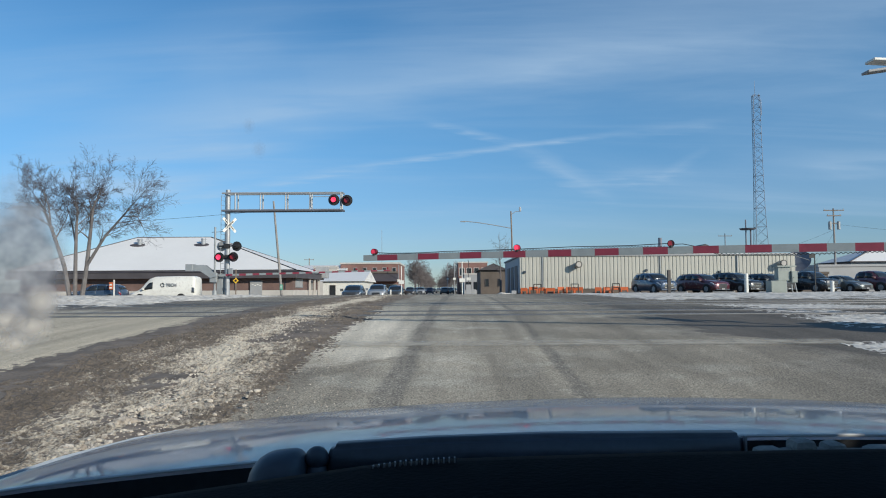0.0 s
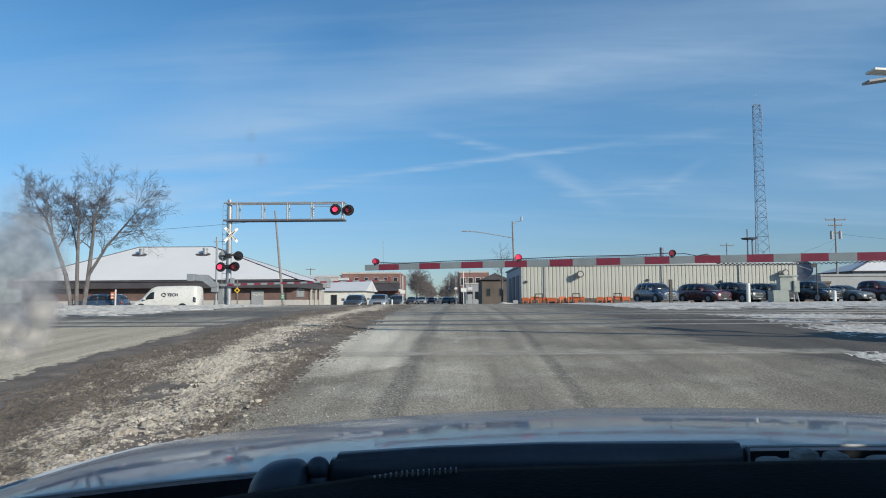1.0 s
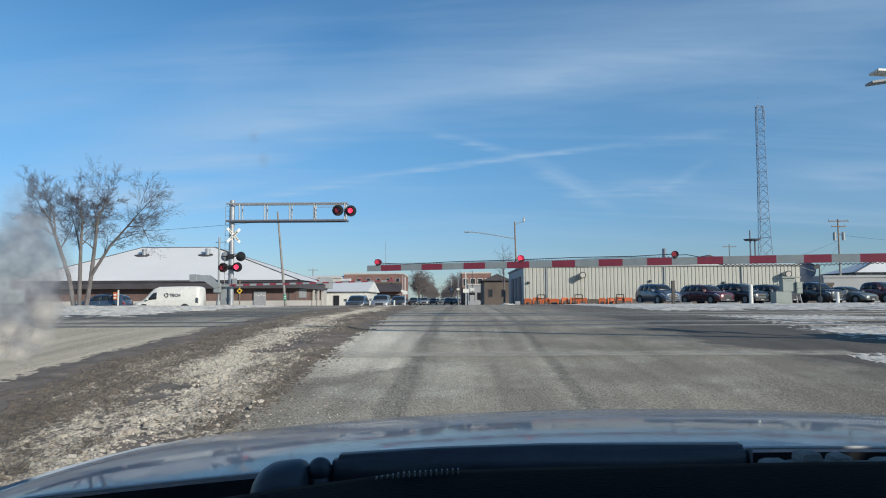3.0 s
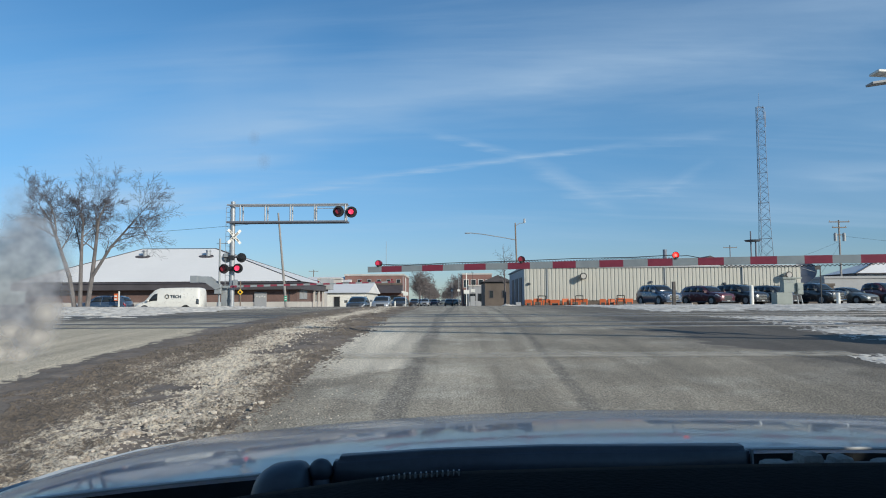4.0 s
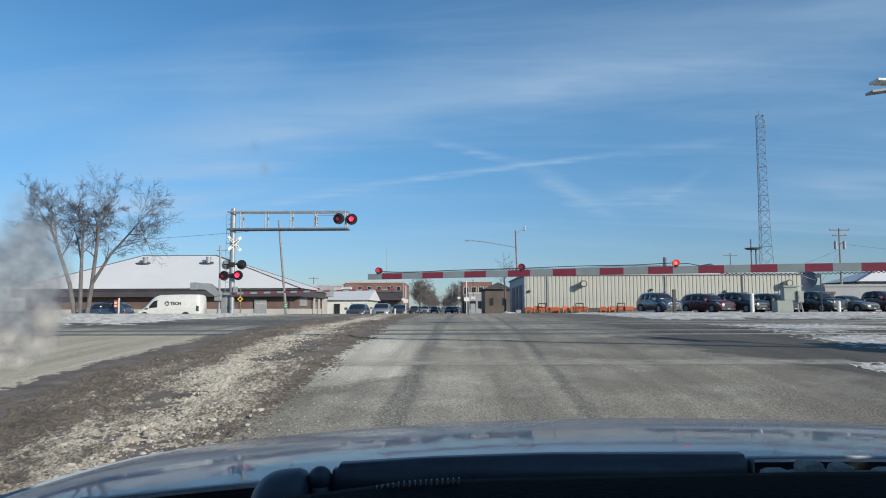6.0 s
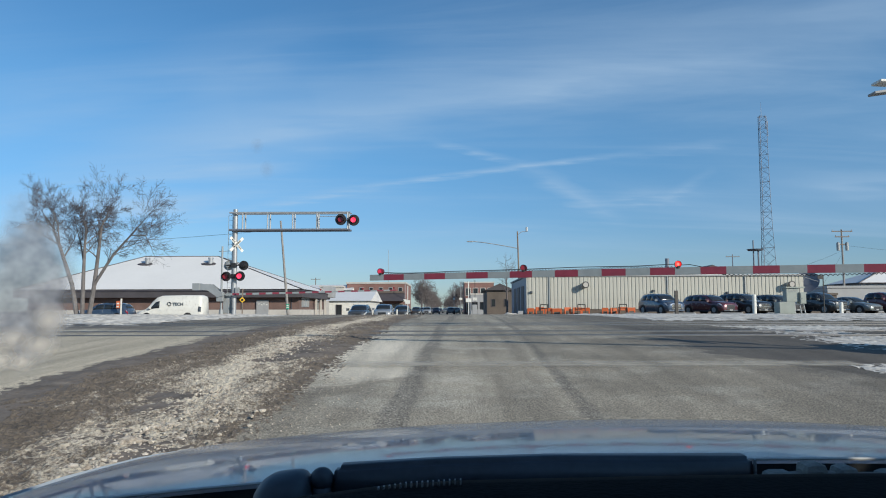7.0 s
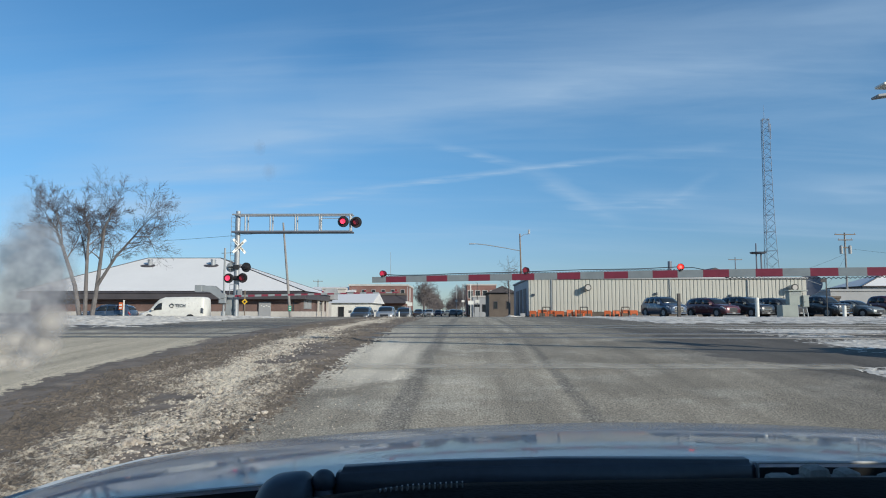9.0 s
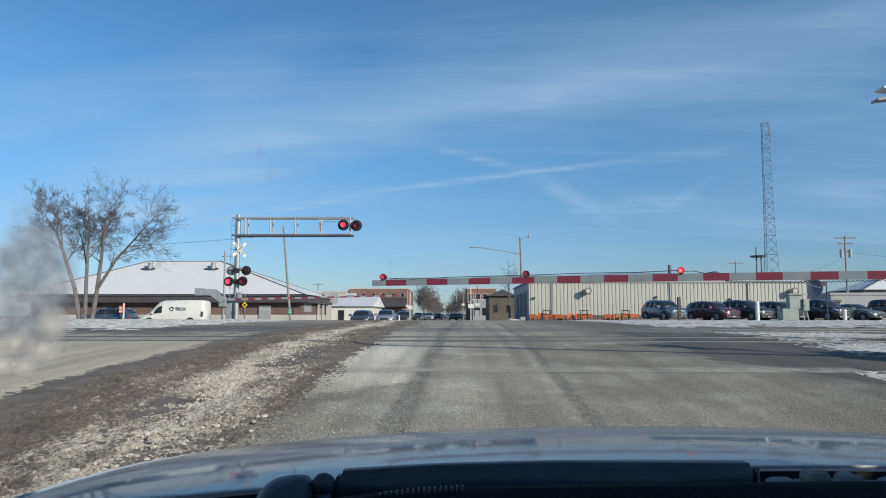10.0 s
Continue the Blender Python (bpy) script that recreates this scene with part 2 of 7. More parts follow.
def asphalt():
    """Old salt-bleached asphalt: aggregate, bleached and wet fields, tyre-dark wheel tracks along the street."""
    m = material("old asphalt", (0.290, 0.256, 0.196), 0.9, 0, 0.34, 0.55, 38, 0.9, dirt=(0.45, 0.415, 0.335), dirt_amount=0.30)
    nt = m.node_tree
    N, L = nt.nodes.new, nt.links.new
    p = nt.nodes["Principled BSDF"]
    old = p.inputs["Base Color"].links[0].from_socket
    tc = N("ShaderNodeTexCoord")
    sep = N("ShaderNodeSeparateXYZ")
    L(tc.outputs["Object"], sep.inputs[0])

    def op(kind, a, b=None, clamp=False):
        n = N("ShaderNodeMath")
        n.operation, n.use_clamp = kind, clamp
        for i, v in enumerate((a, b)):
            if v is None:
                continue
            if isinstance(v, (int, float)):
                n.inputs[i].default_value = v
            else:
                L(v, n.inputs[i])
        return n.outputs[0]

    wob = N("ShaderNodeTexNoise")
    wob.inputs["Scale"].default_value, wob.inputs["Detail"].default_value = 0.5, 5
    L(tc.outputs["Object"], wob.inputs["Vector"])
    fine = N("ShaderNodeTexNoise")
    fine.inputs["Scale"].default_value, fine.inputs["Detail"].default_value = 7, 8
    L(tc.outputs["Object"], fine.inputs["Vector"])
    shift = op("ADD", op("MULTIPLY", op("SUBTRACT", wob.outputs["Fac"], 0.5), 0.22), op("MULTIPLY", op("SUBTRACT", fine.outputs["Fac"], 0.5), 0.16))
    xs = op("SUBTRACT", op("ADD", sep.outputs[0], shift), op("MULTIPLY", sep.outputs[1], 0.022))
    track = 0
    for x0 in (-0.79, -0.66, 1.19, -8.6, -8.35, -6.6):
        d = op("ABSOLUTE", op("SUBTRACT", xs, x0))
        t = op("MULTIPLY", op("SUBTRACT", 1.0, op("DIVIDE", d, 0.115)), 1.6, clamp=True)
        track = op("MAXIMUM", track, t)
    mask = op("MULTIPLY", track, op("ADD", 0.2, op("MULTIPLY", fine.outputs["Fac"], 0.9)), clamp=True)
    dark = N("ShaderNodeMixRGB")
    L(op("MULTIPLY", mask, 0.96, clamp=True), dark.inputs[0])
    L(old, dark.inputs[1])
    # pale stones standing out of the dark tracks
    st0 = N("ShaderNodeTexNoise")
    st0.inputs["Scale"].default_value, st0.inputs["Detail"].default_value = 34, 2
    L(tc.outputs["Object"], st0.inputs["Vector"])
    sr = N("ShaderNodeMapRange")
    sr.inputs[1].default_value, sr.inputs[2].default_value = 0.52, 0.62
    L(st0.outputs["Fac"], sr.inputs[0])
    stones = N("ShaderNodeMixRGB")
    L(sr.outputs[0], stones.inputs[0])
    stones.inputs[1].default_value = (0.095, 0.085, 0.070, 1)
    stones.inputs[2].default_value = (0.36, 0.335, 0.28, 1)
    L(stones.outputs[0], dark.inputs[2])
    # damp ground across the crossing
    st = N("ShaderNodeMapping")
    st.inputs["Scale"].default_value = (0.10, 0.42, 0.4)
    L(tc.outputs["Object"], st.inputs[0])
    wet = N("ShaderNodeTexNoise")
    wet.inputs["Scale"].default_value, wet.inputs["Detail"].default_value = 1.0, 9
    wet.inputs["Roughness"].default_value = 0.62
    L(st.outputs[0], wet.inputs["Vector"])
    wr = N("ShaderNodeMapRange")
    wr.inputs[1].default_value, wr.inputs[2].default_value = 0.43, 0.55
    L(op("ADD", wet.outputs["Fac"], op("MULTIPLY", op("SUBTRACT", sep.outputs[0], 3.4, clamp=True), 0.07)), wr.inputs[0])
    far = N("ShaderNodeMapRange")
    far.inputs[1].default_value, far.inputs[2].default_value = 11.0, 17.0
    L(op("ADD", sep.outputs[1], op("MULTIPLY", op("SUBTRACT", sep.outputs[0], 3.2, clamp=True), 7.0)), far.inputs[0])
    # salt-bleached field beside the median
    ragged = op("ADD", op("MULTIPLY", shift, 3.0), op("MULTIPLY", op("SUBTRACT", fine.outputs["Fac"], 0.5), 0.5))
    near_edge = op("MULTIPLY", op("ADD", op("SUBTRACT", op("SUBTRACT", sep.outputs[1], sep.outputs[0]), 10.05), ragged), 3.2, clamp=True)
    track_edge = op("MULTIPLY", op("SUBTRACT", op("SUBTRACT", op("MULTIPLY", sep.outputs[1], 0.015), 0.66), op("ADD", sep.outputs[0], shift)), 4.0, clamp=True)
    fade = op("DIVIDE", op("SUBTRACT", 21.0, sep.outputs[1]), 7.0, clamp=True)
    bl = op("MULTIPLY", op("MULTIPLY", op("MULTIPLY", near_edge, track_edge), fade), op("ADD", 0.62, op("MULTIPLY", op("SUBTRACT", wob.outputs["Fac"], 0.42), 2.2), clamp=True))
    # streaks drawn out along the street by the traffic
    sm = N("ShaderNodeMapping")
    sm.inputs["Scale"].default_value = (2.6, 0.10, 1.0)
    L(tc.outputs["Object"], sm.inputs[0])
    stn = N("ShaderNodeTexNoise")
    stn.inputs["Scale"].default_value, stn.inputs["Detail"].default_value = 1.0, 6
    L(sm.outputs[0], stn.inputs["Vector"])
    streak = N("ShaderNodeMapRange")
    streak.inputs[1].default_value, streak.inputs[2].default_value, streak.inputs[3].default_value, streak.inputs[4].default_value = 0.33, 0.67, 0.80, 1.20
    L(stn.outputs["Fac"], streak.inputs[0])
    pale = N("ShaderNodeMixRGB")
    L(op("MULTIPLY", bl, 0.92), pale.inputs[0])
    L(dark.outputs[0], pale.inputs[1])
    pale.inputs[2].default_value = (0.65, 0.585, 0.465, 1)
    w2 = N("ShaderNodeMixRGB")
    away = op("MULTIPLY", op("SUBTRACT", op("ABSOLUTE", op("SUBTRACT", sep.outputs[0], 0.8)), 2.4), 0.6, clamp=True)
    L(op("MULTIPLY", op("MULTIPLY", wr.outputs[0], far.outputs[0]), op("ADD", 0.04, op("MULTIPLY", away, 0.56))), w2.inputs[0])
    side = op("MULTIPLY", op("ADD", op("SUBTRACT", sep.outputs[0], 4.25), op("MULTIPLY", op("SUBTRACT", wet.outputs["Fac"], 0.5), 5.0)), 2.5, clamp=True)
    deep = op("MULTIPLY", op("ADD", op("SUBTRACT", op("ADD", sep.outputs[1], op("MULTIPLY", sep.outputs[0], 2.0)), 20.0), op("MULTIPLY", op("SUBTRACT", wob.outputs["Fac"], 0.5), 2.4)), 1.4, clamp=True)
    L(op("MAXIMUM", w2.inputs[0].links[0].from_socket, op("MULTIPLY", op("MULTIPLY", op("MULTIPLY", side, deep), op("DIVIDE", op("SUBTRACT", 25.0, sep.outputs[1]), 7.0, clamp=True)), 0.88)), w2.inputs[0])
    verge = op("MULTIPLY", op("SUBTRACT", -4.3, sep.outputs[0], clamp=True), op("MULTIPLY", op("ADD", op("SUBTRACT", sep.outputs[1], 17.4), op("MULTIPLY", op("SUBTRACT", wet.outputs["Fac"], 0.5), 9.0)), 0.8, clamp=True))
    verge = op("MULTIPLY", op("MULTIPLY", verge, op("DIVIDE", op("SUBTRACT", 31.0, sep.outputs[1]), 7.0, clamp=True)), op("ADD", 0.35, op("MULTIPLY", wr.outputs[0], 0.5)))
    L(op("MAXIMUM", w2.inputs[0].links[0].from_socket, verge), w2.inputs[0])
    L(pale.outputs[0], w2.inputs[1])
    w2.inputs[2].default_value = (0.085, 0.076, 0.066, 1)
    # aggregate
    gr = N("ShaderNodeTexNoise")
    gr.inputs["Scale"].default_value, gr.inputs["Detail"].default_value, gr.inputs["Roughness"].default_value = 58, 4, 0.75
    L(tc.outputs["Object"], gr.inputs["Vector"])
    gm = N("ShaderNodeMapRange")
    gm.inputs[1].default_value, gm.inputs[2].default_value, gm.inputs[3].default_value, gm.inputs[4].default_value = 0.36, 0.64, 0.16, 1.88
    L(gr.outputs["Fac"], gm.inputs[0])
    gx = N("ShaderNodeMixRGB")
    gx.blend_type = "MULTIPLY"
    gx.inputs[0].default_value = 1.0
    # sandy bleached lane beyond the median
    lane = op("MULTIPLY", op("MULTIPLY", op("SUBTRACT", -4.7, sep.outputs[0]), 2.0, clamp=True), op("DIVIDE", op("ADD", op("SUBTRACT", 17.3, sep.outputs[1]), op("MULTIPLY", op("SUBTRACT", wet.outputs["Fac"], 0.5), 8.0)), 1.6, clamp=True))
    lane = op("MULTIPLY", lane, op("ADD", 0.55, op("MULTIPLY", wob.outputs["Fac"], 0.75)), clamp=True)
    sand = N("ShaderNodeMixRGB")
    L(lane, sand.inputs[0])
    L(w2.outputs[0], sand.inputs[1])
    sand.inputs[2].default_value = (0.47, 0.405, 0.295, 1)
    L(sand.outputs[0], gx.inputs[1])
    L(gm.outputs[0], gx.inputs[2])
    worn = N("ShaderNodeMixRGB")
    worn.blend_type = "MULTIPLY"
    worn.inputs[0].default_value = 1.0
    L(gx.outputs[0], worn.inputs[1])
    # the lane's outer half is darker
    outer = op("SUBTRACT", 1.0, op("MULTIPLY", op("DIVIDE", op("SUBTRACT", op("ADD", sep.outputs[0], op("MULTIPLY", shift, 3.0)), 1.6), 1.8, clamp=True), 0.17))
    L(op("MULTIPLY", streak.outputs[0], outer), worn.inputs[2])
    L(worn.outputs[0], p.inputs["Base Color"])
    return m


MAT["asphalt"] = asphalt()


def grit():
    """Ploughed snow thawed into dirt: pale crumbs and dark sand mixed at a hand's width and at a finger's."""
    m = material("snow and grit", (0.150, 0.126, 0.102), 0.85, 0, 0.4, 3.0, 40, 1.0)
    nt = m.node_tree
    N, L = nt.nodes.new, nt.links.new
    p = nt.nodes["Principled BSDF"]
    old = p.inputs["Base Color"].links[0].from_socket
    tc = N("ShaderNodeTexCoord")
    total = None
    for scale, weight, detail in ((1.3, 1.35, 4), (8.0, 0.80, 5), (38, 1.10, 5)):
        mp = N("ShaderNodeMapping")
        mp.inputs["Scale"].default_value = (1.0, 0.30 if scale < 2 else 0.75, 1.0)
        L(tc.outputs["Object"], mp.inputs[0])
        n = N("ShaderNodeTexNoise")
        n.inputs["Scale"].default_value, n.inputs["Detail"].default_value = scale, detail
        n.inputs["Roughness"].default_value = 0.62
        L(mp.outputs[0], n.inputs["Vector"])
        k = N("ShaderNodeMath")
        k.operation = "MULTIPLY_ADD"
        L(n.outputs["Fac"], k.inputs[0])
        k.inputs[1].default_value = weight
        if total is None:
            k.inputs[2].default_value = 0.0
        else:
            L(total, k.inputs[2])
        total = k.outputs[0]
    # the plough's ridge: its crest drifts away from our lane further on
    sep = N("ShaderNodeSeparateXYZ")
    L(tc.outputs["Object"], sep.inputs[0])
    crest = N("ShaderNodeMapRange")
    crest.interpolation_type = "SMOOTHSTEP"
    crest.inputs[1].default_value, crest.inputs[2].default_value, crest.inputs[3].default_value, crest.inputs[4].default_value = 7.0, 12.5, 2.55, 3.12
    L(sep.outputs[1], crest.inputs[0])
    ridge = None
    for kind, v in (("ADD", crest.outputs[0]), ("ABSOLUTE", 0.0), ("DIVIDE", -1.05), ("ADD", 0.66), ("MAXIMUM", -0.25), ("MULTIPLY", 0.50)):
        k = N("ShaderNodeMath")
        k.operation = kind
        L(sep.outputs[0] if ridge is None else ridge, k.inputs[0])
        if isinstance(v, float):
            k.inputs[1].default_value = v
        else:
            L(v, k.inputs[1])
        ridge = k.outputs[0]
    k = N("ShaderNodeMath")
    L(total, k.inputs[0])
    L(ridge, k.inputs[1])
    r = N("ShaderNodeMapRange")
    r.inputs[1].default_value, r.inputs[2].default_value = 1.65, 2.00
    L(k.outputs[0], r.inputs[0])
    x = N("ShaderNodeMixRGB")
    L(r.outputs[0], x.inputs[0])
    L(old, x.inputs[1])
    x.inputs[2].default_value = (0.60, 0.545, 0.45, 1)
    L(x.outputs[0], p.inputs["Base Color"])
    bn = N("ShaderNodeBump")
    bn.inputs["Strength"].default_value, bn.inputs["Distance"].default_value = 1.0, 0.05
    L(total, bn.inputs["Height"])
    L(bn.outputs[0], p.inputs["Normal"])
    return m


MAT["grit"] = grit()


def car_paint(name, c):
    return material(name, c, 0.32, 0.35, 0.06, 2, 60, 0.0, coat=1.0, dirt=(0.30, 0.29, 0.27), dirt_amount=0.12)


# ---- building blocks ----


def part(name, bm, mat, parent=None, label="", smooth=False):
    me = bpy.data.meshes.new(name)
    bm.normal_update()
    bm.to_mesh(me)
    bm.free()
    if smooth:
        for p in me.polygons:
            p.use_smooth = True
    me.materials.append(MAT[mat] if isinstance(mat, str) else mat)
    ob = new(name, me)
    if parent:
        ob.parent = parent
    if label:
        tagged(ob, label)
    return ob


def thing(name, label, category, x=0, y=0, z=0, rz=0, group="", kind=""):
    ob = new(name)
    ob.empty_display_size = 0.2
    ob.matrix_world = pose(x, y, z, 0, 0, rz)
    return tagged(ob, label, category, group, kind)


def block(bm, x0, x1, y0, y1, z0, z1, bevel=0.0, turn=None):
    r = bmesh.ops.create_cube(bm, size=1)
    vs = r["verts"]
    for v in vs:
        v.co = Vector(((x0 + x1) / 2 + v.co.x * (x1 - x0), (y0 + y1) / 2 + v.co.y * (y1 - y0), (z0 + z1) / 2 + v.co.z * (z1 - z0)))
        if turn:
            v.co = turn @ v.co
    if bevel:
        es = list({e for v in vs for e in v.link_edges})
        bmesh.ops.bevel(bm, geom=es, offset=bevel, segments=2, affect="EDGES", profile=0.5)
    return bm


def rod(bm, a, b, r0, r1=None, seg=8):
    a, b = Vector(a), Vector(b)
    r1 = r0 if r1 is None else r1
    d = b - a
    q = d.to_track_quat("Z", "Y").to_matrix()
    rings = []
    for c, r in ((a, r0), (b, r1)):
        rings.append([bm.verts.new(c + q @ Vector((r * math.cos(2 * math.pi * i / seg), r * math.sin(2 * math.pi * i / seg), 0))) for i in range(seg)])
    for i in range(seg):
        j = (i + 1) % seg
        bm.faces.new((rings[0][i], rings[0][j], rings[1][j], rings[1][i]))
    if seg > 3:
        bm.faces.new(rings[0][::-1])
        bm.faces.new(rings[1])
    return bm


def pipe(bm, pts, r, seg=6):
    for a, b in zip(pts[:-1], pts[1:]):
        rod(bm, a, b, r, r, seg)
    return bm


def prism(bm, pts, y0, y1):
    """An outline in x and z, carried from y0 to y1."""
    a = [bm.verts.new((x, y0, z)) for x, z in pts]
    b = [bm.verts.new((x, y1, z)) for x, z in pts]
    n = len(pts)
    bm.faces.new(a)
    bm.faces.new(b[::-1])
    for i in range(n):
        j = (i + 1) % n
        bm.faces.new((a[j], a[i], b[i], b[j]))
    bmesh.ops.recalc_face_normals(bm, faces=bm.faces)
    return bm


def slab(bm, quad, inset, thick):
    """A thin pane laid on a four-sided face, drawn in from its edges."""
    q = [Vector(p) for p in quad]
    c = sum(q, Vector()) / 4
    q = [p + (c - p).normalized() * inset for p in q]
    n = (q[1] - q[0]).cross(q[2] - q[0]).normalized() * thick
    lo = [bm.verts.new(p - n * 0.5) for p in q]
    hi = [bm.verts.new(p + n) for p in q]
    bm.faces.new(lo[::-1])
    bm.faces.new(hi)
    for i in range(4):
        j = (i + 1) % 4
        bm.faces.new((lo[i], lo[j], hi[j], hi[i]))
    return bm


def B():
    return bmesh.new()


# ---- ground ----
PROFILE = ((-400, 0.0), (-3, 0.0), (2, 0.02), (5, 0.10), (8, 0.28), (11, 0.46), (14, 0.60), (18, 0.74), (24, 0.86), (32, 0.93), (45, 0.96), (3000, 0.96))


def G(y):
    """Height of the ground: the street climbs to the railway crossing and runs on level."""
    for (a, za), (b, zb) in zip(PROFILE[:-1], PROFILE[1:]):
        if y <= b:
            t = (y - a) / (b - a)
            return za + (zb - za) * t
    return PROFILE[-1][1]


def ease(a, b, v):
    t = max(0.0, min(1.0, (v - a) / (b - a)))
    return t * t * (3 - 2 * t)


def smooth_G(y, x=20.0):
    """The same, smoothed; past the crossing the street side falls away a little, the parking lot stays level."""
    return sum(G(y + d) for d in (-2, -1, 0, 1, 2)) / 5 - 0.65 * ease(46, 60, y) * (1 - ease(4.5, 8.5, x)) - 0.12 * ease(46, 56, y) * ease(4.5, 8.5, x)


def sheet(name, x0, x1, ys, xs=None, lift=0.0, mat="asphalt", rough=0.0):
    xs = xs or [x0, x1]
    me = bpy.data.meshes.new(name)
    vs, fs = [], []
    for y in ys:
        for x in xs:
            vs.append((x, y, smooth_G(y, x) + lift + rough * (noise.noise((x * 0.7, y * 0.7, 3)) + 0.5 * noise.noise((x * 2, y * 2, 8)))))
    n = len(xs)
    for i in range(len(ys) - 1):
        for j in range(n - 1):
            fs.append((i * n + j, i * n + j + 1, (i + 1) * n + j + 1, (i + 1) * n + j))
    me.from_pydata(vs, [], fs)
    for p in me.polygons:
        p.use_smooth = True
    me.materials.append(MAT[mat])
    return new(name, me)


NEAR = [-30, -15, -6] + [i * 0.5 for i in range(-6, 121)] + [70, 90, 130, 200, 350, 700, 1500, 3000]


def build_ground():
    g = sheet("ground", -900, 900, NEAR, [-900, -300, -100, -40, -20, -10, -5, 0, 4.5, 5.5, 6.5, 7.5, 8.5, 10, 20, 40, 100, 300, 900], -0.02, "dirt")
    tagged(g, "brown thawing dirt and gravel ground reaching the horizon", "ground", kind="structure")
    ys = [y for y in NEAR if y <= 700]
    r = sheet("road", -14.5, 9.5, ys, [-14.5 + i for i in range(25)], 0.0, "asphalt", 0.006)
    tagged(r, "salt-bleached grey asphalt street with dark tyre tracks", "road", kind="structure")
    ys = [y for y in NEAR if 13 <= y <= 44]
    for nm, a, b in (("crossing_apron", 9.4, 75.0), ("crossing_apron", -75.0, -14.4)):
        r = sheet(nm, a, b, ys, [a + (b - a) * i / 30 for i in range(31)], 0.005, "asphalt", 0.01)
        tagged(r, "damp dark asphalt and gravel beside the railway crossing", "road", kind="structure")


def heap(name, x0, x1, y0, y1, step, height, edge, mat, label, seed, lumps=0.5, freq=1.1, bias=0.0, fine=0.42, stretch=1.0, grade=0.0, crumb=7.0):
    """A ragged bank: lumpy height over a field, dying away at its edge and sinking below the ground beyond it."""
    xs = np.arange(x0, x1 + 1e-6, step[0])
    ys = [y0]
    while ys[-1] < y1:
        ys.append(ys[-1] + step[1] * (1.0 + grade * max(0.0, ys[-1] - 6.0)))
    vs, fs = [], []
    for y in ys:
        for x in xs:
            e = min(x - x0, x1 - x) / edge
            ey = min(y - y0, y1 - y) / (edge * 2)
            s = max(0.0, min(1.0, min(e, ey)))
            s = s * s * (3 - 2 * s)
            n = noise.fractal((x * freq * stretch + seed, y * freq * 0.7, seed * 0.37), 1.0, 2.1, 5)
            n2 = noise.fractal((x * freq * crumb + seed, y * freq * crumb * 0.85, seed), 1.0, 2.0, 3)
            h = height * (s * (1 + lumps * n) - 0.35 + bias + 0.5 * lumps * n) + height * fine * lumps * n2
            vs.append((x, y, smooth_G(y, x) + max(h, -0.10)))
    n = len(xs)
    for i in range(len(ys) - 1):
        for j in range(n - 1):
            fs.append((i * n + j, i * n + j + 1, (i + 1) * n + j + 1, (i + 1) * n + j))
    me = bpy.data.meshes.new(name)
    me.from_pydata(vs, [], fs)
    me.materials.append(MAT[mat])
    return tagged(new(name, me), label, "snow" if "snow" in name else "dirt", kind="stuff")


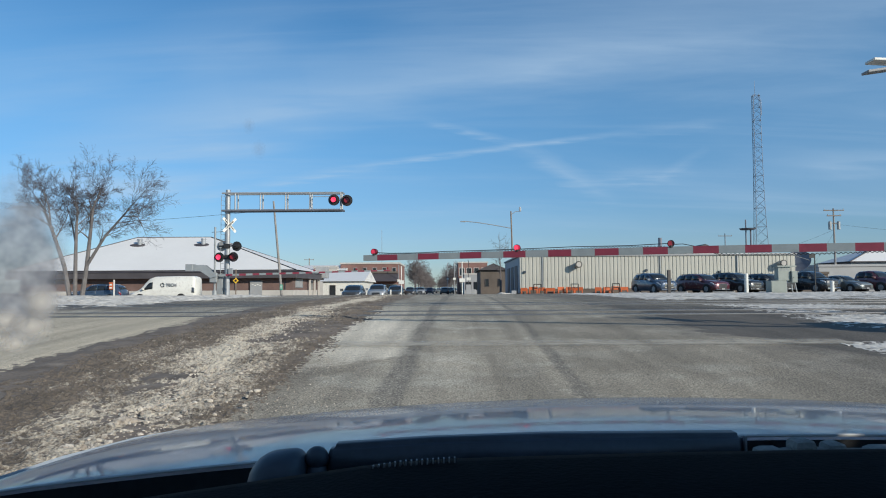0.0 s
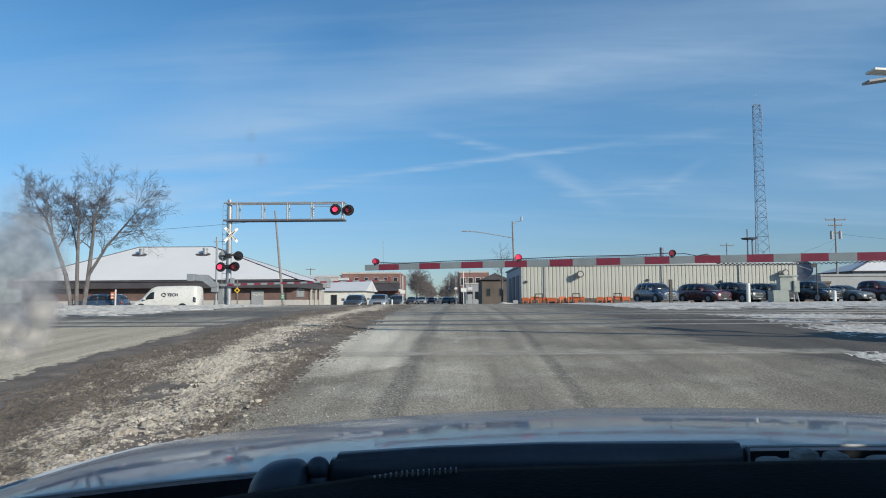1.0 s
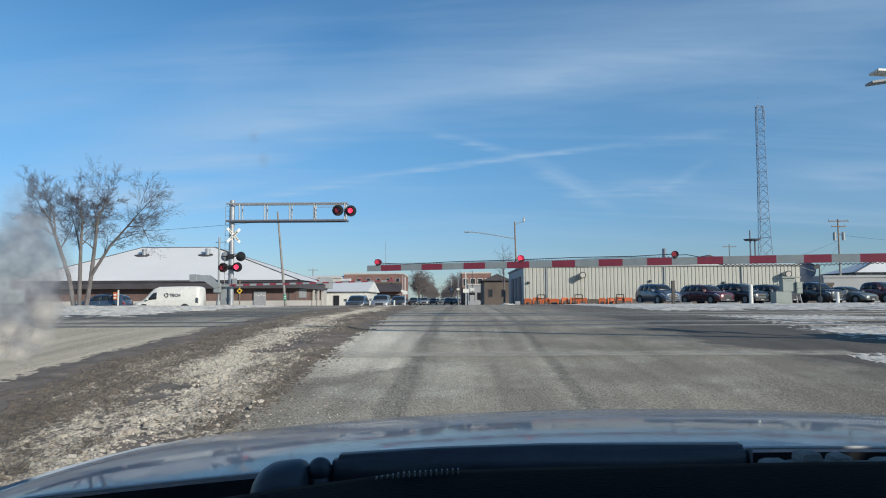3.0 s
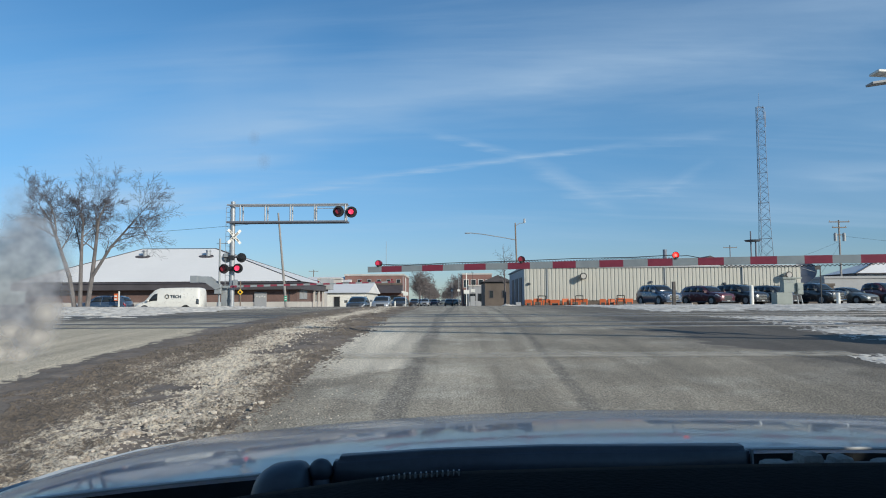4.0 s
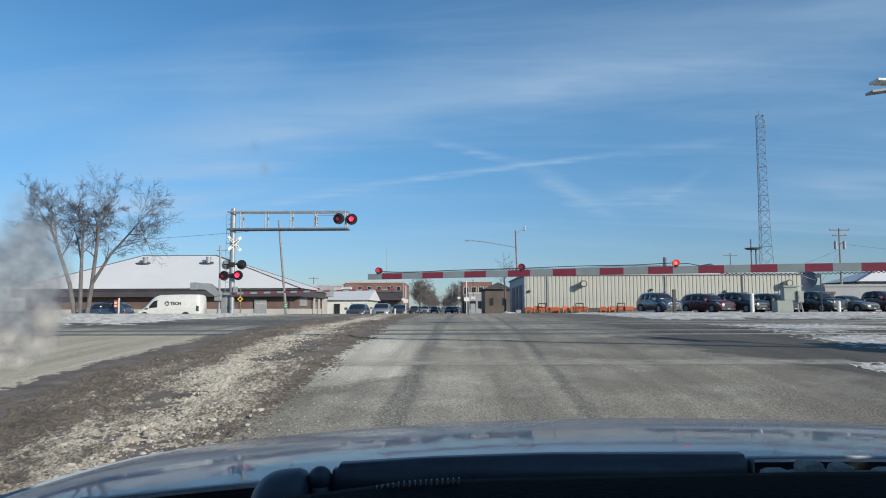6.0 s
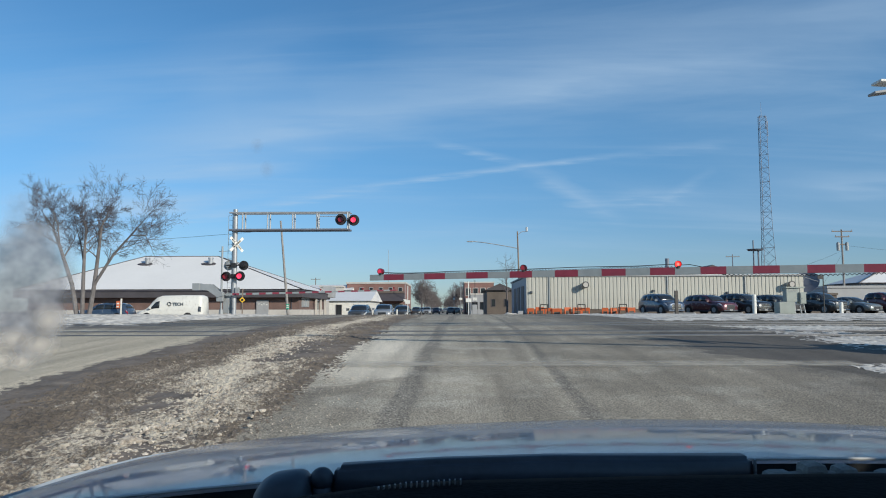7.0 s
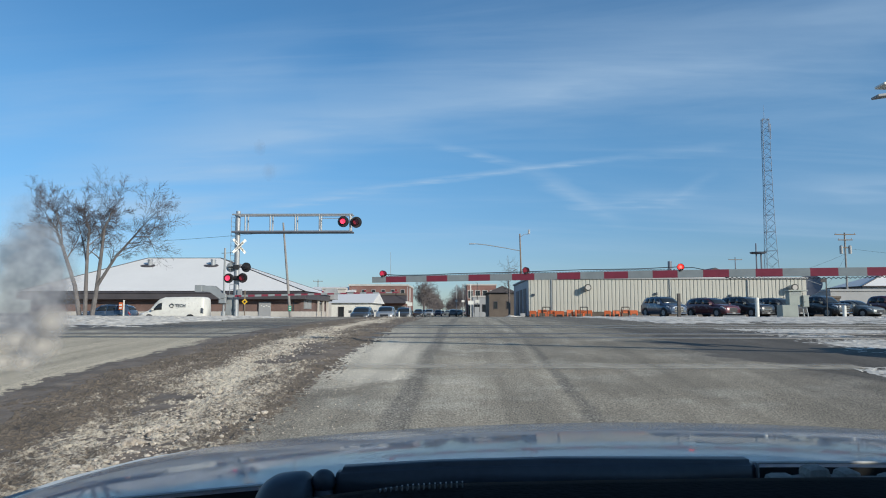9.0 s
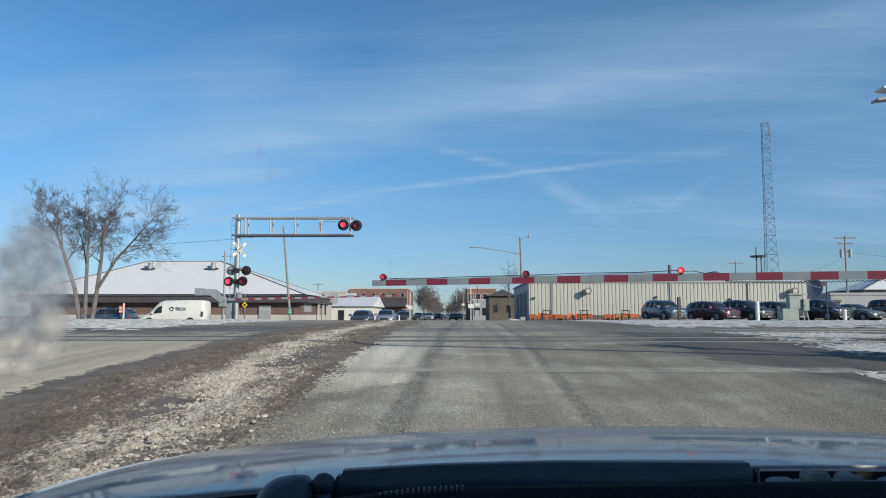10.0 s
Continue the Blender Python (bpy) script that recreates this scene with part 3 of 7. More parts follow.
def build_banks():
    heap("median_dirt", -5.50, -1.76, 2.0, 42, (0.04, 0.05), 0.03, 0.55, "dirt", "dark wet sand and dirt on the median strip", 4.2, 0.5, 1.0, 0.2, 0.9, grade=0.08)
    heap("median_snow", -5.2, -1.58, 2.2, 40, (0.022, 0.022), 0.055, 0.95, "grit", "gritty strip of dirty ploughed snow along the median", 9.1, 0.62, 1.15, 0.12, 0.95, grade=0.11, crumb=15.0)
    heap("snow_bank", 7.3, 34, 15.6, 20.5, (0.06, 0.05), 0.011, 0.9, "snow", "patchy melting snow beside the crossing", 2.7, 1.5, 0.9, -0.12, 0.9, 0.3, crumb=11.0)
    heap("snow_bank", 7.1, 34, 12.6, 16.2, (0.05, 0.04), 0.011, 0.8, "snow", "ragged patch of bright melting snow beside the gate", 12.4, 1.4, 0.9, -0.06, 0.9, 0.35, crumb=11.0)
    heap("snow_bank", -46, -9.4, 20.4, 43, (0.2, 0.12), 0.05, 1.6, "snow", "flat streaks of packed snow on the far verge", 14.9, 1.3, 0.55, -0.04, 0.8, 0.30)
    heap("snow_bank", 5.75, 14, 9.2, 10.7, (0.04, 0.035), 0.010, 0.45, "snow", "thin melting snow patch at the road's edge", 6.3, 1.5, 0.9, -0.12, 0.9, 0.4, crumb=11.0)
    heap("snow_bank", 7.0, 70, 24.0, 46, (0.20, 0.15), 0.028, 1.5, "snow", "low bank of ploughed snow before the parking lot", 5.5, 1.2, 0.5, 0.04, 0.9)
    heap("snow_bank", 22.5, 60, 31, 40, (0.16, 0.13), 0.17, 1.5, "snow", "rough heap of ploughed snow at the lot's entrance", 8.5, 1.3, 0.6, 0.0, 0.8)
    heap("snow_bank", -62, -15, 41, 57, (0.3, 0.25), 0.06, 2.4, "snow", "snow-covered verge before the brick building", 7.7, 0.7, 0.35, 0.1)
    rnd = random.Random(5)
    tmp = B()
    bmesh.ops.create_icosphere(tmp, subdivisions=1, radius=1.0)
    tmp.verts.ensure_lookup_table()
    base_v = [v.co.copy() for v in tmp.verts]
    base_f = [tuple(v.index for v in f.verts) for f in tmp.faces]
    tmp.free()
    clods = ((-2.60, 5.75, 0.13, 60, 0.050), (-2.38, 7.35, 0.22, 70, 0.036), (-2.52, 6.35, 0.20, 60, 0.030), (-2.66, 4.95, 0.25, 90, 0.032), (-2.85, 6.9, 0.25, 40, 0.026), (-2.30, 8.2, 0.16, 24, 0.030))
    for nm, mat, count, label in (("snow_chunks", "dirtysnow", 6500, "loose crumbs of dirty frozen snow along the median"), ("snow_clods", "dirtysnow", 0, "clods of frozen snow thrown up by the plough"), ("road_grit", "dirtysnow", 900, "small crumbs of snow and grit scattered on the asphalt")):
        vs, fs = [], []
        spots = []
        for i in range(count):
            y = 3.8 + 24 * rnd.random() ** 2.2
            mid = -2.55 - 0.57 * ease(7.0, 12.5, y)
            if nm == "road_grit":
                spots.append((rnd.gauss(-1.55, 0.32), 4.5 + 5 * rnd.random() ** 1.5, 0.003 + 0.009 * rnd.random() ** 4, 0.004))
            else:
                x = mid + rnd.gauss(0, 0.34) - (rnd.random() * 1.6 if i % 4 == 0 else 0)
                spots.append((x, y, 0.005 + 0.024 * rnd.random() ** 5, 0.012 + 0.036 * max(0.0, 1 - abs(x - mid) / 1.2)))
        if nm == "snow_clods":
            for cx, cy, spread, n, big in clods:
                for k in range(n):
                    d = abs(rnd.gauss(0, 0.55))
                    a = rnd.uniform(0, 2 * math.pi)
                    spots.append((cx + spread * d * math.cos(a), cy + spread * 1.3 * d * math.sin(a), big * rnd.uniform(0.25, 1.0) * max(0.25, 1 - 0.5 * d), 0.03 + big * 0.9 * max(0.0, 1 - d)))
        for x, y, r, up in spots:
            if not -4.6 < x < -0.9:
                continue
            z = smooth_G(y) + up
            k = len(vs)
            sx, sy, sz = rnd.uniform(0.6, 1.5), rnd.uniform(0.6, 1.5), rnd.uniform(0.5, 1.0)
            for b in base_v:
                w = r * rnd.uniform(0.70, 1.20)
                vs.append((x + b.x * sx * w, y + b.y * sy * w, z + b.z * sz * w))
            fs += [tuple(k + q for q in f) for f in base_f]
        me = bpy.data.meshes.new(nm)
        me.from_pydata(vs, [], fs)
        me.materials.append(MAT[mat])
        tagged(new(nm, me), label, "snow", kind="stuff")


build_ground()
build_banks()


# ---- railway crossing ----
FLASH = []


def lamp_head(parent, x, y, z, r, plate, first, period, phase, lit="lit"):
    """A flashing lamp: black round target, visor, housing, and a turning lens disc with a lit and a dark side."""
    head = B()
    rod(head, (x, y, z), (x, y + 0.02, z), plate, plate, 28)
    head = part("target_disc", head, "black", parent)
    hs = B()
    rod(hs, (x, y + 0.02, z), (x, y + 0.22, z), r * 1.1, r * 0.8, 18)
    part("housing", hs, "black", head)
    vz = B()
    n = 18
    for k in range(n):
        a0, a1 = (math.pi * (-0.22 + 1.44 * k / n)), (math.pi * (-0.22 + 1.44 * (k + 1) / n))
        p = [Vector((x + math.cos(a) * r * 1.22, yy, z + math.sin(a) * r * 1.22)) for a, yy in ((a0, y), (a1, y), (a1, y - 0.36), (a0, y - 0.36))]
        vz.faces.new([vz.verts.new(v) for v in p])
    bmesh.ops.solidify(vz, geom=vz.faces[:], thickness=0.008)
    part("visor", vz, "black", head)
    ln = B()
    rod(ln, (0, -0.012, 0), (0, 0.012, 0), r, r, 22)
    ln.normal_update()
    for f in ln.faces:
        f.material_index = 0 if f.normal.y < -0.5 else 1
    ob = part("lens", ln, lit, parent, "red signal lens that flashes")
    ob.data.materials.append(MAT["lens"])
    FLASH.append((ob, (x, y - r - 0.02, z), first, period, phase))
    return head


def crossbuck(parent, x, y, z, yaw, size=1.22, half=0.115):
    turn0 = Matrix.Translation((x, y, z)) @ pose(0, 0, 0, 0, 0, yaw)
    for k, (a, txt) in enumerate(((45, "RAIL    ROAD"), (-45, "CROSSING"))):
        m = turn0 @ pose(0, -0.012 * k, 0, 0, a, 0)
        bm = B()
        block(bm, -size / 2, size / 2, -0.004, 0.004, -half, half, 0, m)
        blade = part("crossbuck_blade", bm, "white", parent, "white crossbuck blade with black lettering")
        cu = bpy.data.curves.new("lettering", "FONT")
        cu.body, cu.size, cu.align_x, cu.align_y, cu.extrude = txt, half * 1.75, "CENTER", "CENTER", 0.001
        cu.offset = 0.007
        t = new("lettering", cu)
        t.data.materials.append(MAT["black"])
        t.parent = blade
        t.matrix_local = m @ pose(0, -0.008, 0, 90, 0, 0)


def cantilever():
    """Tall mast with a trussed arm over the far lanes, its lamps, crossbuck and ladder."""
    gz = smooth_G(45, -14)
    t = thing("cantilever_signal", "galvanised cantilever crossing signal with red flashing lamps", "crossing signal", -13.95, 45, gz)
    Z = lambda z: z - gz
    bm = B()
    rod(bm, (0, 0, 0), (0, 0, Z(7.72)), 0.16, 0.145, 16)
    rod(bm, (0, 0, 0), (0, 0, 0.06), 0.34, 0.34, 12)
    part("mast", bm, "alu", t)
    for nm, z, r in (("top_chord", 7.47, 0.055), ("bottom_chord", 6.36, 0.07)):
        for dy in (-0.32, 0.32):
            bm = B()
            rod(bm, (-0.3, dy, Z(z)), (7.42, dy, Z(z)), r, r * 0.9, 10)
            part(nm, bm, "alu" if nm == "top_chord" else "tower", t)
    bm = B()
    block(bm, 0, 7.3, -0.30, 0.30, Z(6.40), Z(6.44))
    part("walkway", bm, "galv", t)
    for x in (0.55, 2.15, 3.75, 5.30, 7.25):
        bm = B()
        for dy in (-0.32, 0.32):
            rod(bm, (x, dy, Z(6.36)), (x, dy, Z(7.47)), 0.05, 0.05, 8)
        for z in (6.36, 7.47):
            rod(bm, (x, -0.32, Z(z)), (x, 0.32, Z(z)), 0.035, 0.035, 8)
        part("truss_frame", bm, "alu", t)
    for p, q, r in (((1.3, -0.38, Z(7.40)), (6.9, -0.38, Z(7.36)), 0.018), ((5.45, -0.4, Z(7.2)), (6.7, -0.4, Z(7.2)), 0.02),
                    ((5.4, -0.4, Z(6.55)), (5.4, -0.4, Z(7.2)), 0.03), ((6.7, -0.4, Z(6.95)), (7.7, -0.4, Z(6.95)), 0.035)):
        part("conduit", rod(B(), p, q, r, r, 8), "galv", t)
    lamp_head(t, 6.84, -0.46, Z(6.98), 0.165, 0.36, 0.32, 1.09, 1)
    lamp_head(t, 7.66, -0.46, Z(6.94), 0.165, 0.36, 0.32, 1.09, 0)
    lamp_head(t, -0.42, -0.34, Z(3.40), 0.165, 0.31, 0.32, 1.09, 1)
    lamp_head(t, 0.47, -0.34, Z(3.42), 0.165, 0.31, 0.32, 1.09, 0)
    for x in (-0.42, 0.55):
        bm = B()
        rod(bm, (x, 0.10, Z(4.12)), (x, 0.13, Z(4.12)), 0.31, 0.31, 24)
        rod(bm, (x, -0.14, Z(4.12)), (x, 0.10, Z(4.12)), 0.12, 0.19, 14)
        part("lamp_back", bm, "black" if x > 0 else "galv", t, "signal lamp seen from behind")
    bm = B()
    for z in (3.41, 4.12):
        rod(bm, (-0.5, -0.18, Z(z)), (0.6, -0.18, Z(z)), 0.04, 0.04, 8)
        block(bm, -0.17, 0.17, -0.24, -0.05, Z(z) - 0.14, Z(z) + 0.14, 0.02)
    part("lamp_bracket", bm, "black", t)
    bm = B()
    for dx in (-0.18, 0.18):
        rod(bm, (-0.34 + dx * 0.4, 0.1 + dx, 0.3), (-0.34 + dx * 0.4, 0.1 + dx, Z(7.3)), 0.016, 0.016, 6)
    for i in range(20):
        z = 0.5 + i * 0.31
        rod(bm, (-0.412, -0.08, z), (-0.268, 0.28, z), 0.012, 0.012, 5)
    part("ladder", bm, "galv", t)
    part("relay_case", block(B(), -0.62, -0.24, -0.2, 0.25, 0.1, 1.35, 0.02), "galv", t)
    part("junction_box", block(B(), 0.13, 0.40, -0.26, -0.08, 1.3, 1.75, 0.015), "galv", t)
    part("sensor_arm", rod(B(), (-0.95, -0.2, Z(5.0)), (-0.1, -0.1, Z(5.05)), 0.022, 0.022, 6), "galv", t)
    crossbuck(t, 0.18, -0.24, Z(5.45), 44, 1.22, 0.085)
    return t


def gate_mechanism(t, side, height):
    """Post, gear case and counterweight arms of a crossing gate; the arm goes to x > 0 times side."""
    bm = B()
    rod(bm, (0, 0, 0), (0, 0, height), 0.065, 0.06, 12)
    rod(bm, (0, 0, 0), (0, 0, 0.35), 0.15, 0.12, 12)
    part("post", bm, "galv", t)
    bm = B()
    block(bm, -0.22, 0.22, -0.34, -0.08, 0.85, 1.45, 0.03)
    part("gear_case", bm, "galv", t)
    for y in (-0.42, 0.12):
        bm = B()
        prism(bm, [(-side * 1.5, 1.62), (-side * 1.5, 1.95), (-side * 0.55, 1.95), (side * 0.1, 1.45), (side * 0.25, 1.22), (-side * 0.12, 1.12), (-side * 0.75, 1.55)], y, y + 0.05)
        part("support_arm", bm, "galv", t)
    bm = B()
    block(bm, -side * 1.5 - 0.2, -side * 1.5 + 0.25, -0.46, 0.21, 1.56, 2.0, 0.02)
    part("counterweight", bm, "galv", t)


def far_gate():
    gz = smooth_G(45, -14.6)
    t = thing("crossing_gate", "lowered red and white gate across the oncoming lanes", "crossing gate", -14.62, 44.6, gz, 0, "crossing gates")
    gate_mechanism(t, 1, 4.35)
    a, b = Vector((0.3, -0.1, 1.30)), Vector((10.95, 1.2, 1.58))
    n = 26
    for k in range(n):
        p, q = a.lerp(b, k / n), a.lerp(b, (k + 1) / n)
        bm = B()
        h = 0.065 - 0.025 * k / n
        d = (q - p)
        vs = []
        for c in (p, q):
            for dy, dz in ((-0.02, -h), (0.02, -h), (0.02, h), (-0.02, h)):
                vs.append(bm.verts.new(c + Vector((0, dy, dz))))
        for f in ((0, 1, 2, 3), (7, 6, 5, 4), (0, 4, 5, 1), (1, 5, 6, 2), (2, 6, 7, 3), (3, 7, 4, 0)):
            bm.faces.new([vs[i] for i in f])
        bmesh.ops.recalc_face_normals(bm, faces=bm.faces)
        part("arm_stripe", bm, "red_tape" if k % 2 else "white_tape", t)
    for s in (0.55, 0.8, 0.985):
        c = a.lerp(b, s) + Vector((0, 0, 0.14))
        bm = B()
        rod(bm, c + Vector((0, -0.05, 0)), c + Vector((0, 0.05, 0)), 0.06, 0.06, 12)
        part("gate_lamp", bm, "lens", t)
    return t


def near_gate():
    """The gate across our lanes: striped arm, three lamps on it, curly cable; its post stands beside the road."""
    x0, y0 = 9.45, 10.48
    gz = smooth_G(y0)
    t = thing("crossing_gate", "lowered red and white striped gate arm with red lamps", "crossing gate", x0, y0, gz, 0, "crossing gates")
    gate_mechanism(t, -1, 3.1)
    crossbuck(t, 0.0, -0.14, 2.75, 0)
    o = Vector((x0, y0, gz))
    P = lambda k, dz=0.0: Vector((-1.318 + 0.3913 * k, 13.512 - 0.1097 * k, 1.872 + 0.0022 * k - 0.035 * max(0.0, (k - 10) / 12) ** 2 + dz)) - o
    side = Vector((0.1097, 0.3913, 0)).normalized()
    for k in range(-1, 28):
        k0, k1 = max(k, -0.70), min(k + 1, 27.2)
        bm = B()
        vs = []
        for c in (k0, k1):
            h = 0.055 + 0.0006 * c
            for s, dz in ((-0.022, -h), (0.022, -h), (0.022, h), (-0.022, h)):
                vs.append(bm.verts.new(P(c, dz) + side * s))
        for f in ((0, 1, 2, 3), (7, 6, 5, 4), (0, 4, 5, 1), (1, 5, 6, 2), (2, 6, 7, 3), (3, 7, 4, 0)):
            bm.faces.new([vs[i] for i in f])
        bmesh.ops.recalc_face_normals(bm, faces=bm.faces)
        part("arm_stripe", bm, "white_tape" if k % 2 else "red_tape", t)
    for k, period, phase, steady in ((-0.17, 1.07, 0, True), (6.62, 1.07, 1, False), (13.13, 1.07, 0, False)):
        c = P(k, 0.115)
        bm = B()
        rod(bm, c + side * 0.035, c + side * 0.075, 0.060, 0.052, 18)
        rod(bm, c + Vector((0, 0, -0.07)), c + Vector((0, 0, -0.03)), 0.035, 0.035, 10)
        housing = part("lamp_housing", bm, "black", t)
        bm = B()
        n = 20
        for i in range(n):
            a0, a1 = 2 * math.pi * i / n, 2 * math.pi * (i + 1) / n
            ux = Vector((0.3913, -0.1097, 0)).normalized()
            f = [c + ux * math.cos(a) * 0.060 + Vector((0, 0, math.sin(a) * 0.060)) + side * s for a, s in ((a0, 0.04), (a1, 0.04), (a1, -0.035), (a0, -0.035))]
            bm.faces.new([bm.verts.new(v) for v in f])
        bmesh.ops.solidify(bm, geom=bm.faces[:], thickness=0.004)
        part("lamp_ring", bm, "lens", housing)
        bm = B()
        rod(bm, (0, -0.006, 0), (0, 0.006, 0), 0.054, 0.054, 18)
        bm.normal_update()
        for f in bm.faces:
            f.material_index = 0 if f.normal.y < -0.5 else 1
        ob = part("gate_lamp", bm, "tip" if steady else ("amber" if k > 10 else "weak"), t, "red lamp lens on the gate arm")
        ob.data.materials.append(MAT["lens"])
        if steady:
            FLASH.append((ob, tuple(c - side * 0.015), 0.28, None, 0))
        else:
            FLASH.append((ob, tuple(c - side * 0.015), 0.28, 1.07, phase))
    bm = B()
    pts = []
    for i in range(0, 700):
        k = -0.2 + 13.2 * i / 700
        pts.append(P(k, 0.066 + 0.0006 * k + 0.012 * math.sin(i * 0.9) + 0.010 * math.sin(k * 1.3)) + side * 0.012 * math.cos(i * 0.9))
    pipe(bm, pts, 0.005, 4)
    part("curly_cable", bm, "black", t)
    bm = B()
    pts = [P(13.1, 0.10), P(13.6, 0.105), P(14.1, 0.06), P(14.6, -0.02), P(14.9, -0.075)]
    for i in range(0, 420):
        k = 14.9 + 9.0 * i / 420
        pts.append(P(k, -0.082 - 0.02 * abs(math.sin((k - 14.9) * 0.52)) + 0.012 * math.sin(i * 0.8)) + side * (-0.03 + 0.01 * math.cos(i * 0.8)))
    pipe(bm, pts, 0.006, 4)
    part("curly_cable", bm, "black", t)
    bm = B()
    pipe(bm, [P(-0.1, 0.10), P(1.2, 0.062), P(3.2, 0.085), P(6.5, 0.09), P(9, 0.105), P(11.5, 0.10), P(13.1, 0.12)], 0.007, 5)
    part("tension_cable", bm, "black", t)
    return t


def rails():
    for y in (16.05, 17.5, 20.9, 22.35):
        t = thing("rail", "worn steel rail set flush in the crossing", "rail", 0, y, 0, -1.0, "rails", "structure")
        bm = B()
        z = smooth_G(y)
        block(bm, -70, 70, -0.036, 0.036, z - 0.1, z + 0.022, 0.004)
        part("rail_head", bm, "steel", t)
        # dark strip, 0.35 m wide, along the far side of the rail
        bm = B()
        block(bm, -70, 70, 0.05, 0.40, z - 0.1, z + 0.018)
        part("dark_strip", bm, "rubber", t)


def stop_line():
    m = material("worn stop line paint", (0.56, 0.52, 0.43), 0.8, 0, 0.1, 2, 30, 0.2)
    nt = m.node_tree
    N, L = nt.nodes.new, nt.links.new
    n = N("ShaderNodeTexNoise")
    n.inputs["Scale"].default_value, n.inputs["Detail"].default_value = 2.5, 12
    tc = N("ShaderNodeTexCoord")
    L(tc.outputs["Object"], n.inputs["Vector"])
    r = N("ShaderNodeMapRange")
    r.inputs[1].default_value, r.inputs[2].default_value, r.inputs[4].default_value = 0.10, 0.76, 0.68
    L(n.outputs["Fac"], r.inputs[0])
    sp = N("ShaderNodeSeparateXYZ")
    L(tc.outputs["Object"], sp.inputs[0])
    chain = sp.outputs[1]
    for kind, v in (("SUBTRACT", 10.7), ("ABSOLUTE", 0), ("SUBTRACT", 0.40), ("MULTIPLY", -4.0)):
        q = N("ShaderNodeMath")
        q.operation, q.use_clamp = kind, v == -4.0
        L(chain, q.inputs[0])
        q.inputs[1].default_value = v
        chain = q.outputs[0]
    worn = N("ShaderNodeMath")
    worn.operation = "MULTIPLY"
    L(chain, worn.inputs[0])
    L(r.outputs[0], worn.inputs[1])
    L(worn.outputs[0], nt.nodes["Principled BSDF"].inputs["Alpha"])
    MAT["stopline"] = m
    s = sheet("stop_line", -1.7, 6.0, [10.3, 10.4, 10.5, 10.6, 10.7, 10.8, 10.9, 11.0, 11.1], [-1.7 + i * 0.7 for i in range(12)], 0.013, "stopline")
    tagged(s, "faint worn white stop line on the asphalt", "road marking", kind="structure")


rails()
stop_line()
cantilever()
far_gate()
near_gate()


# ---- vehicles ----


# stations along a vehicle from nose to tail: fraction of its length, belt height, top height (fractions of the
# whole height), shoulder half-width and roof half-width (fractions of the half-width)
FORMS = {
    "suv": ((0.000, 0.36, 0.50, 0.74, 0.60), (0.018, 0.45, 0.575, 0.88, 0.72), (0.070, 0.54, 0.615, 0.96, 0.78), (0.150, 0.575, 0.640, 0.99, 0.80), (0.255, 0.605, 0.665, 1.00, 0.82),
            (0.345, 0.615, 0.850, 1.00, 0.77), (0.415, 0.620, 0.962, 1.00, 0.75), (0.520, 0.625, 0.995, 1.00, 0.75), (0.700, 0.635, 1.000, 1.00, 0.75), (0.860, 0.645, 0.975, 0.99, 0.73),
            (0.925, 0.645, 0.900, 0.97, 0.72), (0.975, 0.620, 0.680, 0.94, 0.78), (1.000, 0.420, 0.540, 0.88, 0.74)),
    "sedan": ((0.000, 0.34, 0.44, 0.74, 0.60), (0.018, 0.42, 0.52, 0.88, 0.72), (0.080, 0.52, 0.595, 0.96, 0.78), (0.170, 0.57, 0.640, 0.99, 0.80), (0.285, 0.60, 0.675, 1.00, 0.80),
              (0.370, 0.61, 0.860, 1.00, 0.73), (0.440, 0.61, 0.970, 1.00, 0.70), (0.540, 0.615, 1.000, 1.00, 0.69), (0.660, 0.62, 0.975, 1.00, 0.69), (0.760, 0.625, 0.870, 0.99, 0.70),
              (0.850, 0.635, 0.715, 0.98, 0.76), (0.965, 0.620, 0.690, 0.94, 0.78), (1.000, 0.420, 0.540, 0.88, 0.74)),
    "pickup": ((0.000, 0.40, 0.56, 0.80, 0.66), (0.012, 0.48, 0.610, 0.92, 0.78), (0.050, 0.55, 0.635, 0.98, 0.82), (0.130, 0.59, 0.650, 1.00, 0.84), (0.225, 0.605, 0.665, 1.00, 0.84),
               (0.290, 0.610, 0.850, 1.00, 0.78), (0.345, 0.615, 0.965, 1.00, 0.76), (0.420, 0.620, 1.000, 1.00, 0.76), (0.560, 0.620, 0.985, 1.00, 0.76), (0.610, 0.620, 0.900, 1.00, 0.77),
               (0.625, 0.600, 0.640, 1.00, 0.90), (0.985, 0.600, 0.640, 1.00, 0.90), (1.000, 0.560, 0.610, 0.97, 0.88)),
    "van": ((0.000, 0.24, 0.32, 0.78, 0.64), (0.020, 0.30, 0.375, 0.90, 0.76), (0.080, 0.37, 0.430, 0.97, 0.82), (0.150, 0.41, 0.490, 1.00, 0.84), (0.190, 0.43, 0.560, 1.00, 0.84),
            (0.260, 0.45, 0.770, 1.00, 0.83), (0.325, 0.46, 0.925, 1.00, 0.83), (0.390, 0.46, 0.985, 1.00, 0.84), (0.700, 0.47, 1.000, 1.00, 0.85), (0.950, 0.47, 0.995, 1.00, 0.85),
            (0.980, 0.47, 0.975, 0.99, 0.84), (0.993, 0.46, 0.930, 0.97, 0.83), (1.000, 0.40, 0.850, 0.95, 0.80)),
}


